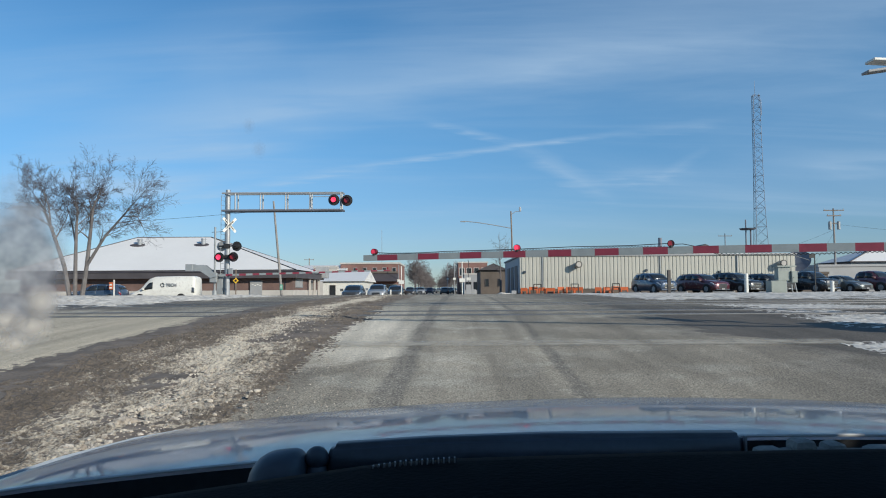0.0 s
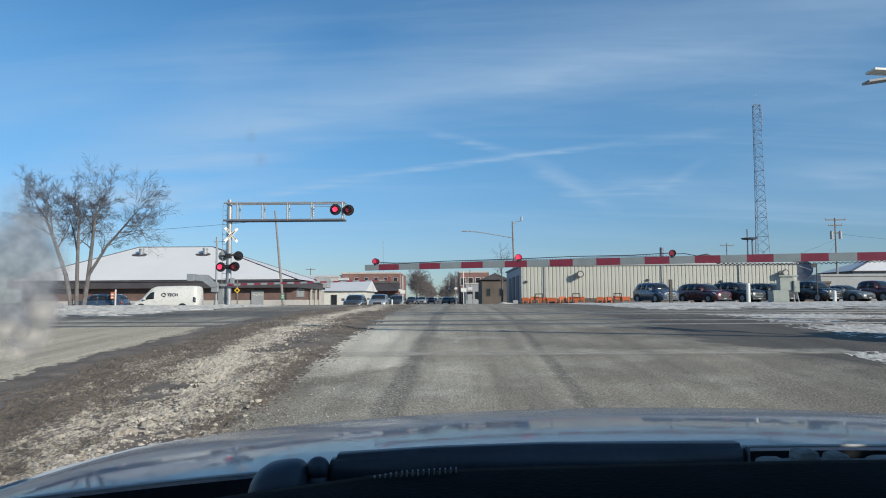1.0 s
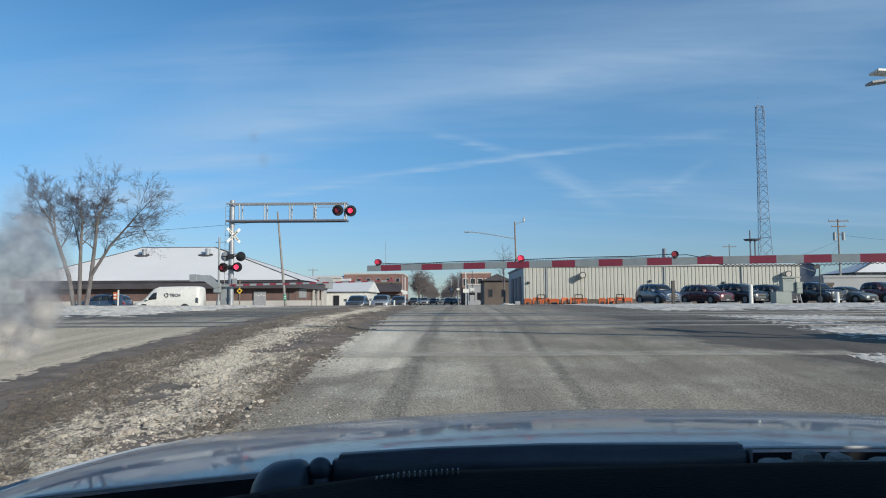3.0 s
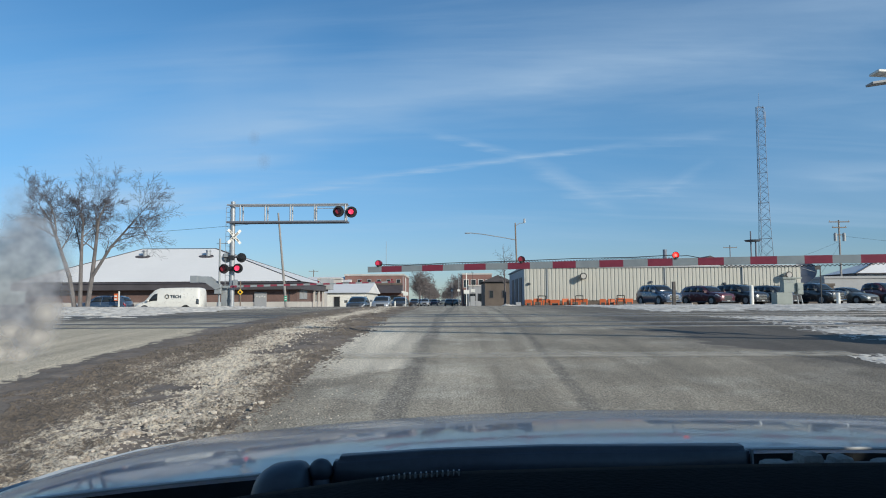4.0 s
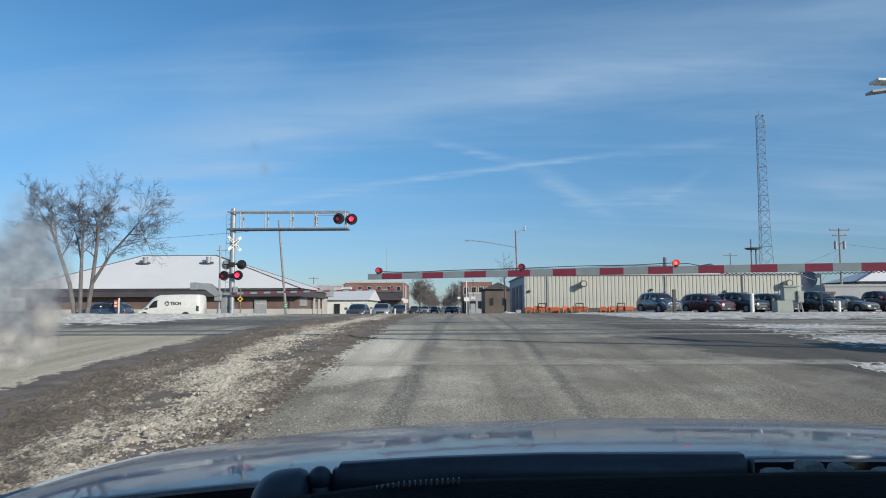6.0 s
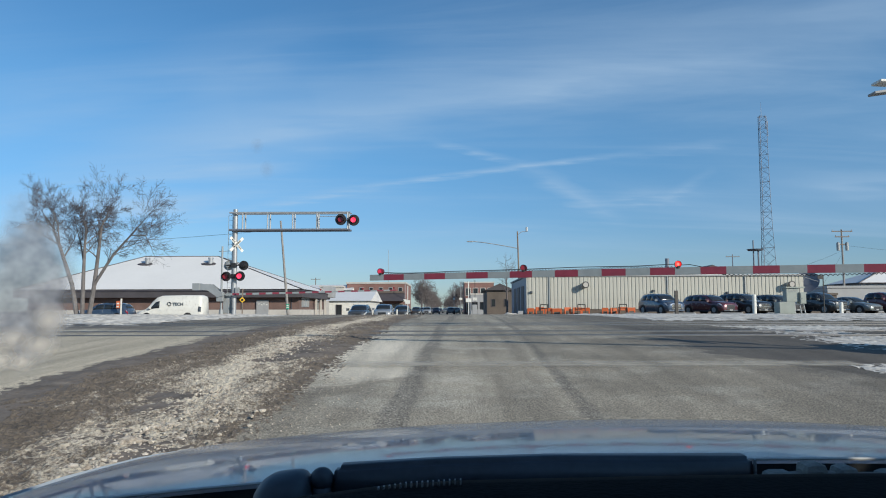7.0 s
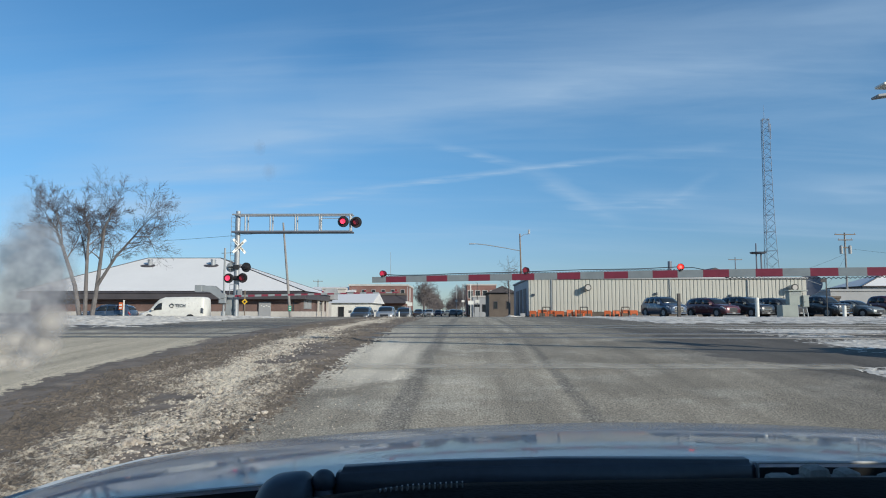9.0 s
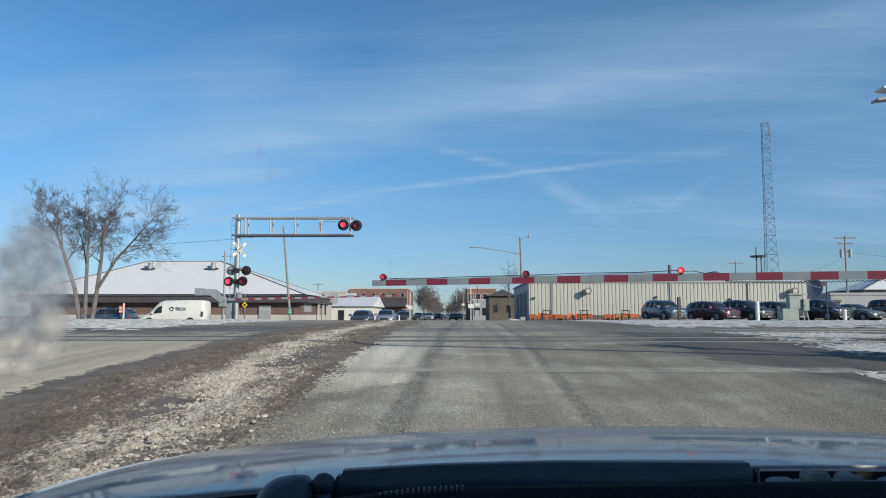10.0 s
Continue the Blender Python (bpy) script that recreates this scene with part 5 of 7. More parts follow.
def simple_building(name, label, x0, x1, y0, y1, z1, mat, roof="flat", rows=(), wmat="white", z0=0.0, roof_mat="roofsnow", rise=1.5, edge="concrete"):
    t = thing(name, label, "building", 0, 0, 0)
    wall_box(t, x0, x1, y0, y1, z0, z1, mat)
    if roof == "flat":
        bm = B()
        block(bm, x0 - 0.12, x1 + 0.12, y0 - 0.12, y0 + 0.35, z1, z1 + 0.28, 0.02)
        block(bm, x0 - 0.12, x0 + 0.35, y0 + 0.35, y1, z1, z1 + 0.28, 0.02)
        block(bm, x1 - 0.35, x1 + 0.12, y0 + 0.35, y1, z1, z1 + 0.28, 0.02)
        part("parapet", bm, edge, t)
        part("roof", block(B(), x0 + 0.3, x1 - 0.3, y0 + 0.3, y1 - 0.3, z1 - 0.4, z1 - 0.1), roof_mat, t)
    elif roof == "gable_x":
        ym = (y0 + y1) / 2
        bm = B()
        vs = [bm.verts.new(p) for p in ((x0 - 0.4, y0 - 0.4, z1), (x1 + 0.4, y0 - 0.4, z1), (x1 + 0.4, ym, z1 + rise), (x0 - 0.4, ym, z1 + rise), (x1 + 0.4, y1 + 0.4, z1), (x0 - 0.4, y1 + 0.4, z1))]
        for f in ((0, 1, 2, 3), (3, 2, 4, 5), (0, 3, 5), (1, 4, 2), (0, 5, 4, 1)):
            bm.faces.new([vs[i] for i in f])
        part("roof", bm, roof_mat, t)
    else:
        xm = (x0 + x1) / 2
        bm = B()
        vs = [bm.verts.new(p) for p in ((x0 - 0.4, y0 - 0.4, z1), (xm, y0 - 0.4, z1 + rise), (x1 + 0.4, y0 - 0.4, z1), (x0 - 0.4, y1, z1), (xm, y1, z1 + rise), (x1 + 0.4, y1, z1))]
        for f in ((0, 1, 4, 3), (1, 2, 5, 4), (0, 2, 1), (3, 4, 5), (0, 3, 5, 2)):
            bm.faces.new([vs[i] for i in f])
        part("roof", bm, roof_mat, t)
        if roof_mat == "roofsnow":
            bm = B()
            for s in (-1, 1):
                xa = x0 - 0.45 if s < 0 else x1 + 0.45
                rod(bm, (xa, y0 - 0.45, z1 - 0.02), (xm, y0 - 0.45, z1 + rise - 0.02), 0.12, 0.12, 6)
            part("bargeboard", bm, "fascia", t)
    for z, h, w, n in rows:
        for i in range(n):
            xc = x0 + (x1 - x0) * (i + 0.5) / n
            window(t, xc - w / 2, xc + w / 2, y0 - 0.01, z, z + h, wmat)
    return t


brick_hall()
siding_hall()


def other_buildings():
    t = simple_building("shop_building", "two-storey red brick storefront with a grey awning", -18.0, -8.1, 120, 136, 5.7, "hazy_redbrick", "flat", ((0.6, 1.7, 1.9, 4), (4.2, 0.9, 0.7, 6)), "greywall")
    bm = B()
    vs = [bm.verts.new(v) for v in ((-17.8, 117.6, 2.75), (-8.2, 117.6, 2.75), (-8.2, 119.9, 4.1), (-17.8, 119.9, 4.1), (-17.8, 119.9, 2.75), (-8.2, 119.9, 2.75))]
    for f in ((0, 1, 2, 3), (0, 3, 4), (1, 5, 2), (0, 4, 5, 1)):
        bm.faces.new([vs[q] for q in f])
    bmesh.ops.recalc_face_normals(bm, faces=bm.faces)
    part("awning", bm, "fascia", t)
    bm = B()
    block(bm, -17.8, -8.3, 119.8, 119.95, 4.15, 4.45)
    part("sign_band", bm, "tanbrick", t)
    simple_building("shop_building", "red brick corner building with white upper windows", 2.4, 8.6, 150, 166, 6.9, "hazy_redbrick", "flat", ((4.2, 1.7, 1.1, 4), (0.8, 1.9, 1.3, 3)), "white", roof_mat="fascia")
    simple_building("shop_building", "pale storefront behind the corner building", 3.4, 8.2, 139, 149, 4.2, "greywall", "flat", ((1.2, 1.6, 1.2, 3),), "fascia")
    simple_building("stone_house", "small tan stone building with a gable roof", 4.75, 8.35, 100, 112, 4.0, "tanbrick", "gable_y", ((1.7, 1.1, 0.6, 2),), "fascia", roof_mat="fascia", rise=0.95)
    simple_building("white_building", "low white building with a snowy roof", -16.6, -11.4, 95, 110, 2.5, "white", "gable_x", ((0.6, 1.4, 0.8, 2),), "fascia", rise=1.5)
    simple_building("white_building", "pale building with a snow-covered roof behind the hall", -24.5, -17.2, 118, 130, 4.6, "greywall", "gable_x", (), rise=1.1)
    simple_building("warehouse", "pinkish storefront block behind the white building", -22.0, -18.2, 117, 119, 5.0, "concrete", "flat")
    simple_building("grey_building", "grey painted wall building beyond the parking lot", 45.0, 75.0, 86, 100, 3.75, "greywall", "flat", edge="greywall")
    t = thing("grey_building", "pale house under a snow-covered hip roof", "building", 0, 0, 0)
    wall_box(t, 59.4, 84.0, 104.4, 113.6, 0.0, 5.0, "greywall")
    bm = B()
    vs = [bm.verts.new(v) for v in ((59, 104, 5.0), (84.4, 104, 5.0), (84.4, 114, 5.0), (59, 114, 5.0), (66, 109, 7.5), (79, 109, 7.5))]
    for f in ((0, 1, 5, 4), (1, 2, 5), (2, 3, 4, 5), (3, 0, 4), (0, 3, 2, 1)):
        bm.faces.new([vs[q] for q in f])
    part("roof", bm, "roofsnow", t)
    bm = B()
    for a, b in (((59, 104, 5.0), (84.4, 104, 5.0)), ((59, 104, 5.0), (59, 114, 5.0)), ((59, 104, 5.02), (66, 109, 7.52))):
        rod(bm, a, b, 0.09, 0.09, 6)
    part("eaves", bm, "fascia", t)
    simple_building("tan_shed", "low tan shed beyond the parked cars", 35.6, 45.0, 84, 92, 2.85, "tanbrick", "flat", edge="tanbrick")
    simple_building("house", "house with a dark hip roof behind the steel building", 37.3, 42.7, 110, 120, 6.75, "greywall", "gable_y", (), roof_mat="fascia", rise=1.35)
    # distant town on both sides of the street
    rnd = random.Random(11)
    for i in range(9):
        x = -60 + i * 15 + rnd.uniform(-2, 2)
        if -40 < x < 25:
            continue
        w, h = rnd.uniform(8, 12), rnd.uniform(3.5, 5.5)
        simple_building("house", "distant pale house with a snowy roof", x, x + w, 200 + rnd.uniform(0, 50), 262, h, rnd.choice(("greywall", "tanbrick", "white")), "gable_x", (), rise=1.6)


other_buildings()


# ---- trees ----
# lighter than the near tree's twigs: distance haze put into the colour
MAT["hazebark"] = material("grey twigs paled by haze", (0.135, 0.118, 0.116), 0.9, 0, 0.3, 4, 30, 0.2)


def grow(bm, twigs, p, d, length, r, depth, rnd, up=0.03, seg=5, spread=0.75, least=0.011, bend=0.15):
    """One limb in bent stretches, with side limbs, down to twigs."""
    n = 4 if depth > 1 else 3
    for i in range(n):
        d = (d + Vector((rnd.gauss(0, bend), rnd.gauss(0, bend), rnd.gauss(0, bend * 0.8) + up))).normalized()
        q = p + d * (length / n)
        r2 = max(least * 0.7, r * (0.80 if depth > 1 else 0.70))
        rod(bm if r > 0.03 else twigs, p, q, r, r2, seg if r > 0.03 else 3)
        if depth > 0:
            for k in range(2 if rnd.random() < 0.72 else 1):
                side = d.orthogonal().normalized()
                side.rotate(Matrix.Rotation(rnd.uniform(0, 2 * math.pi), 3, d))
                nd = (d * (1 - spread * 0.4) + side * rnd.uniform(0.5, 1.0) * spread * 1.5).normalized()
                grow(bm, twigs, q, nd, length * rnd.uniform(0.38, 0.62), max(r2 * 0.5, least), depth - 1, rnd, up, max(3, seg - 1), spread, least, bend)
        p, r = q, r2
    return p


def follow(bm, twigs, pts, r0, r1, rnd, depth, side_len, seg=8, skip=1, least=0.011, bend=0.15, spread=0.75):
    """A main stem along given points, limbs sprouting from its upper part."""
    pts = [Vector(p) for p in pts]
    n = len(pts) - 1
    for i in range(n):
        m = 3
        for k in range(m):
            a, b = pts[i].lerp(pts[i + 1], k / m), pts[i].lerp(pts[i + 1], (k + 1) / m)
            ra, rb = r0 + (r1 - r0) * (i + k / m) / n, r0 + (r1 - r0) * (i + (k + 1) / m) / n
            rod(bm, a, b, ra, rb, seg)
            if i >= skip and (k or i > skip):
                d = (b - a).normalized()
                side = d.orthogonal().normalized()
                side.rotate(Matrix.Rotation(rnd.uniform(0, 2 * math.pi), 3, d))
                grow(bm, twigs, b, (d * 0.75 + side * 0.7).normalized(), side_len * rnd.uniform(0.6, 1.2), rb * 0.50, depth, rnd, 0.02, 5, spread, least, bend)
    grow(bm, twigs, pts[-1], (pts[-1] - pts[-2]).normalized(), side_len, r1 * 0.8, depth, rnd, 0.02, 5, spread, least, bend)


def big_tree():
    gz = smooth_G(52, -27.2)
    t = thing("tree", "bare three-stemmed tree with fine grey twigs on the verge", "tree", -27.2, 52, gz)
    rnd = random.Random(23)
    bm, tw = B(), B()
    k = dict(least=0.0085, bend=0.075, spread=0.60)
    follow(bm, tw, [(-0.40, 0, -0.3), (-0.95, 0, 2.5), (-2.08, 0.1, 5.45), (-2.70, 0.2, 6.8), (-3.3, 0.1, 7.7)], 0.19, 0.035, rnd, 3, 1.9, skip=1, **k)
    follow(bm, tw, [(-2.08, 0.1, 5.45), (-1.9, -0.5, 6.8), (-2.1, -0.9, 7.8)], 0.07, 0.03, rnd, 3, 1.5, skip=0, **k)
    follow(bm, tw, [(0.0, -0.2, -0.3), (0.03, -0.3, 3.3), (0.05, -0.3, 5.4), (0.15, -0.4, 6.6), (0.0, -0.5, 7.2)], 0.16, 0.035, rnd, 3, 1.6, skip=1, **k)
    follow(bm, tw, [(0.03, -0.3, 4.0), (-0.6, 0.4, 5.4), (-1.1, 0.7, 6.6)], 0.075, 0.03, rnd, 3, 1.4, skip=0, **k)
    follow(bm, tw, [(0.40, -0.1, -0.3), (0.77, -0.1, 2.5), (0.87, 0.2, 5.4), (0.95, 0.3, 6.9), (1.5, 0.2, 8.0)], 0.19, 0.03, rnd, 3, 1.8, skip=1, **k)
    follow(bm, tw, [(0.87, 0.2, 5.4), (0.3, 1.2, 6.6), (0.4, 1.6, 7.3)], 0.075, 0.03, rnd, 3, 1.5, skip=0, **k)
    follow(bm, tw, [(0.77, -0.1, 2.5), (2.25, -0.5, 4.6), (3.67, -0.8, 6.05), (4.6, -0.9, 7.1)], 0.12, 0.03, rnd, 3, 1.8, skip=0, **k)
    follow(bm, tw, [(3.67, -0.8, 6.05), (4.9, -1.2, 6.0), (5.4, -1.4, 5.2)], 0.05, 0.025, rnd, 2, 1.3, skip=0, **k)
    part("trunk", bm, "stem", t)
    part("crown", tw, "twig", t)


def avenue_tree(seed, height, least=0.026, reach=0.42):
    t = thing("tree", "bare leafless street tree with twigs paled by distance haze", "tree", 0, 0, -50, 0, "street trees")
    rnd = random.Random(seed)
    bm, tw = B(), B()
    follow(bm, tw, [(0, 0, 0), (0.05, 0, height * 0.2), (0.1, 0.1, height * 0.45), (0.0, 0.1, height * 0.72)], height * 0.022, height * 0.008, rnd, 3 if least > 0.02 else 2, height * reach, 6, 1, least)
    part("trunk", bm, "hazebark", t)
    part("crown", tw, "hazebark", t)
    return t


def build_trees():
    big_tree()
    kinds = [avenue_tree(s, h) for s, h in ((32, 7.4), (33, 6.8), (34, 7.1))]
    single = avenue_tree(31, 7.2, 0.016, 0.27)
    single.matrix_basis = pose(7.1, 94, smooth_G(94, 7.1) - 0.1, 0, 0, 40)
    kinds[0].matrix_basis = pose(-8.2, 186, smooth_G(186, -12), 0, 0, 40)
    rows = []
    rnd = random.Random(8)
    for i in range(22):
        y = 190 + i * 15
        rows.append((-5.6 - 0.0138 * y + rnd.uniform(-1.0, 1.0), y + rnd.uniform(-4, 4)))
        rows.append((5.4 - 0.0138 * y + rnd.uniform(-0.9, 1.2), y + 30 + rnd.uniform(-4, 4)))
    for i in range(8):
        rows.append((-4.2 - 0.0138 * (430 + 26 * i) + rnd.uniform(-1.5, 1.5), 430 + 26 * i))
        rows.append((3.2 - 0.0138 * (440 + 26 * i) + rnd.uniform(-1.5, 1.5), 440 + 26 * i))
    for k, (x, y) in enumerate(rows):
        src = kinds[k % 3]
        copy_thing(src, pose(x, y, smooth_G(y, x), 0, 0, rnd.uniform(0, 360)))
    kinds[1].matrix_basis = pose(-8.6, 196, smooth_G(196, -12), 0, 0, 0)
    kinds[2].matrix_basis = pose(3.0, 215, smooth_G(215, 3), 0, 0, 0)


build_trees()

# ---- poles, tower, street furniture ----


def pole_at(name, label, x, y, h, r=0.13, mat="wood", lean=0.0, category="utility pole"):
    t = thing(name, label, category, x, y, smooth_G(y, x))
    bm = B()
    rod(bm, (0, 0, -0.2), (lean, 0, h), r, r * 0.62, 10)
    part("pole", bm, mat, t)
    return t


def crossarm(t, z, half, mat="wood", x=0.0, pins=3):
    bm = B()
    block(bm, x - half, x + half, -0.16, -0.06, z - 0.06, z + 0.06, 0.01)
    a = part("crossarm", bm, mat, t)
    bm = B()
    for i in range(pins):
        px = x - half + 0.1 + (2 * half - 0.2) * i / max(1, pins - 1)
        rod(bm, (px, -0.11, z + 0.06), (px, -0.11, z + 0.22), 0.035, 0.05, 8)
    part("insulator", bm, "greywall", a)


def cable(name, label, a, b, sag, r=0.012):
    bm = B()
    a, b = Vector(a), Vector(b)
    pts = [a.lerp(b, i / 16) - Vector((0, 0, sag * 4 * (i / 16) * (1 - i / 16))) for i in range(17)]
    pipe(bm, pts, r, 4)
    tagged(part(name, bm, "black"), label, "cable")


def build_poles():
    t = pole_at("utility_pole", "leaning grey wooden utility pole beside the brick building", -12.75, 55, 7.75, 0.11, "greypole", -0.75)
    bm = B()
    block(bm, -0.17, 0.05, -0.17, -0.14, 0.85, 1.25)
    part("sign_plate", bm, "greensign", t, "small green sign")
    for k in range(2):
        part("sign_writing", block(B(), -0.14, 0.02, -0.178, -0.172, 0.95 + 0.14 * k, 1.02 + 0.14 * k), "white", t)
    t = pole_at("utility_pole", "wooden utility pole with two transformers", 49.2, 90, 10.45, 0.15, "greypole")
    crossarm(t, 10.2, 1.3)
    crossarm(t, 9.5, 0.9, pins=2)
    for s in (-0.55, 0.55):
        bm = B()
        rod(bm, (s, -0.1, 7.75), (s, -0.1, 8.7), 0.20, 0.20, 14)
        rod(bm, (s, -0.1, 8.7), (s, -0.1, 8.82), 0.20, 0.10, 14)
        part("transformer", bm, "galv", t)
    bm = B()
    block(bm, -0.55, 0.55, -0.14, -0.06, 8.5, 8.6)
    part("bracket", bm, "wood", t)
    t = pole_at("utility_pole", "distant wooden pole with a single crossarm", 55, 140, 11.2, 0.14, "tower")
    crossarm(t, 10.7, 1.35)
    t = pole_at("utility_pole", "twin-pole platform structure with a round top", 50.7, 120, 12.0, 0.17, "tower")
    bm = B()
    rod(bm, (0.8, 0, 0), (0.8, 0, 10.4), 0.17, 0.13, 10)
    part("pole", bm, "tower", t)
    bm = B()
    rod(bm, (0.3, 0, 10.25), (0.3, 0, 10.5), 1.15, 1.35, 16)
    part("platform", bm, "tower", t)
    for i, x in enumerate((-34.0, 62.0)):
        t = pole_at("utility_pole", "distant wooden utility pole", x, 175, 9.0, 0.15)
        crossarm(t, 8.6, 1.2)
    for x, y, h in ((-7.9, 130, 8.5),):
        t = pole_at("antenna_mast", "thin antenna mast on the storefront", x - 4.0, y, 12.0, 0.05, "galv", 0, "antenna")
    # lamp standard behind the steel building
    t = pole_at("street_lamp", "rust brown street lamp with a long mast arm", 8.65, 92, 10.6, 0.14, "wood", -0.25, "street lamp")
    bm = B()
    pipe(bm, [(-0.12, 0, 8.35), (-2.2, 0, 8.75), (-4.6, 0, 9.15), (-6.2, 0, 9.32)], 0.055, 8)
    part("mast_arm", bm, "galv", t)
    bm = B()
    block(bm, -6.85, -6.1, -0.16, 0.16, 9.22, 9.36, 0.05)
    part("lamp_head", bm, "alu", t)
    bm = B()
    pipe(bm, [(-0.15, 0, 10.2), (0.35, 0, 10.55), (0.75, 0, 10.55), (0.95, 0, 10.75)], 0.04, 8)
    part("bracket_arm", bm, "galv", t)
    bm = B()
    block(bm, 0.82, 1.08, -0.12, 0.12, 10.55, 11.15, 0.06)
    part("lamp_head", bm, "alu", t)
    # the lamp beside our lane, its pole outside the view
    t = pole_at("street_lamp", "white-topped flat street lamp reaching over the road", 11.66, 14.2, 5.6, 0.10, "galv", 0, "street lamp")
    bm = B()
    m = pose(-2.73, 0, 5.17, 0, 3, 0)
    block(bm, -0.32, 0.75, -0.17, 0.17, 0.02, 0.075, 0.012, m)
    part("lamp_head", bm, "white", t)
    bm = B()
    m = pose(-2.76, -0.04, 5.04, 0, -8, 0)
    block(bm, -0.42, 0.75, -0.13, 0.13, -0.025, 0.025, 0.01, m)
    part("heat_sink", bm, "greywall", t)
    bm = B()
    pipe(bm, [(-2.1, 0, 5.20), (-1.0, 0, 5.30), (0, 0, 5.35)], 0.05, 8)
    part("arm", bm, "galv", t)
    cable("overhead_cable", "thin overhead cable by the cantilever signal", (-60, 66, 8.2), (-13.3, 55, 7.6), 0.9)
    cable("overhead_cable", "thin overhead service cable", (49.2, 90, 9.3), (100, 96, 7.0), 0.8)
    cable("overhead_cable", "thin overhead service cable", (49.2, 90, 8.6), (34.5, 80, 4.8), 0.3)
    cable("overhead_cable", "thin overhead service cable", (49.2, 90, 8.3), (43.0, 84, 3.6), 0.2)


def tower():
    t = thing("lattice_tower", "tall grey steel lattice radio tower", "tower", 70.6, 160, smooth_G(160))
    H = 44.3
    prof = ((0, 2.5), (9, 1.9), (18, 1.45), (28, 1.2), (H, 1.05))

    def R(z):
        for (a, ra), (b, rb) in zip(prof[:-1], prof[1:]):
            if z <= b:
                return ra + (rb - ra) * (z - a) / (b - a)
        return prof[-1][1]

    def leg(k, z):
        a = radians(90 + 120 * k + 18)
        return Vector((R(z) * math.cos(a), R(z) * math.sin(a), z))

    zs = [0]
    while zs[-1] < H - 1.0:
        zs.append(min(H, zs[-1] + max(1.5, 1.35 * R(zs[-1]))))
    for k in range(3):
        bm = B()
        for a, b in zip(zs[:-1], zs[1:]):
            rod(bm, leg(k, a), leg(k, b), 0.052, 0.052, 6)
        part("leg", bm, "tower", t)
        bm = B()
        for i, (a, b) in enumerate(zip(zs[:-1], zs[1:])):
            j = (k + 1) % 3
            rod(bm, leg(k, a), leg(j, b), 0.026, 0.026, 4)
            rod(bm, leg(j, a), leg(k, b), 0.026, 0.026, 4)
            if i % 2 == 0:
                rod(bm, leg(k, b), leg(j, b), 0.035, 0.035, 4)
        part("bracing", bm, "tower", t)
    bm = B()
    top = Vector((0, 0, H))
    rod(bm, top, top + Vector((0, 0, 3.4)), 0.05, 0.02, 5)
    rod(bm, top + Vector((0.9, 0, -2.5)), top + Vector((0.9, 0, 0.4)), 0.06, 0.06, 5)
    rod(bm, top + Vector((1.35, 0, -4.6)), top + Vector((1.35, 0, -1.0)), 0.07, 0.07, 5)
    rod(bm, top + Vector((-0.9, 0, -0.1)), top + Vector((0.9, 0, -0.1)), 0.06, 0.06, 5)
    part("antenna", bm, "tower", t)


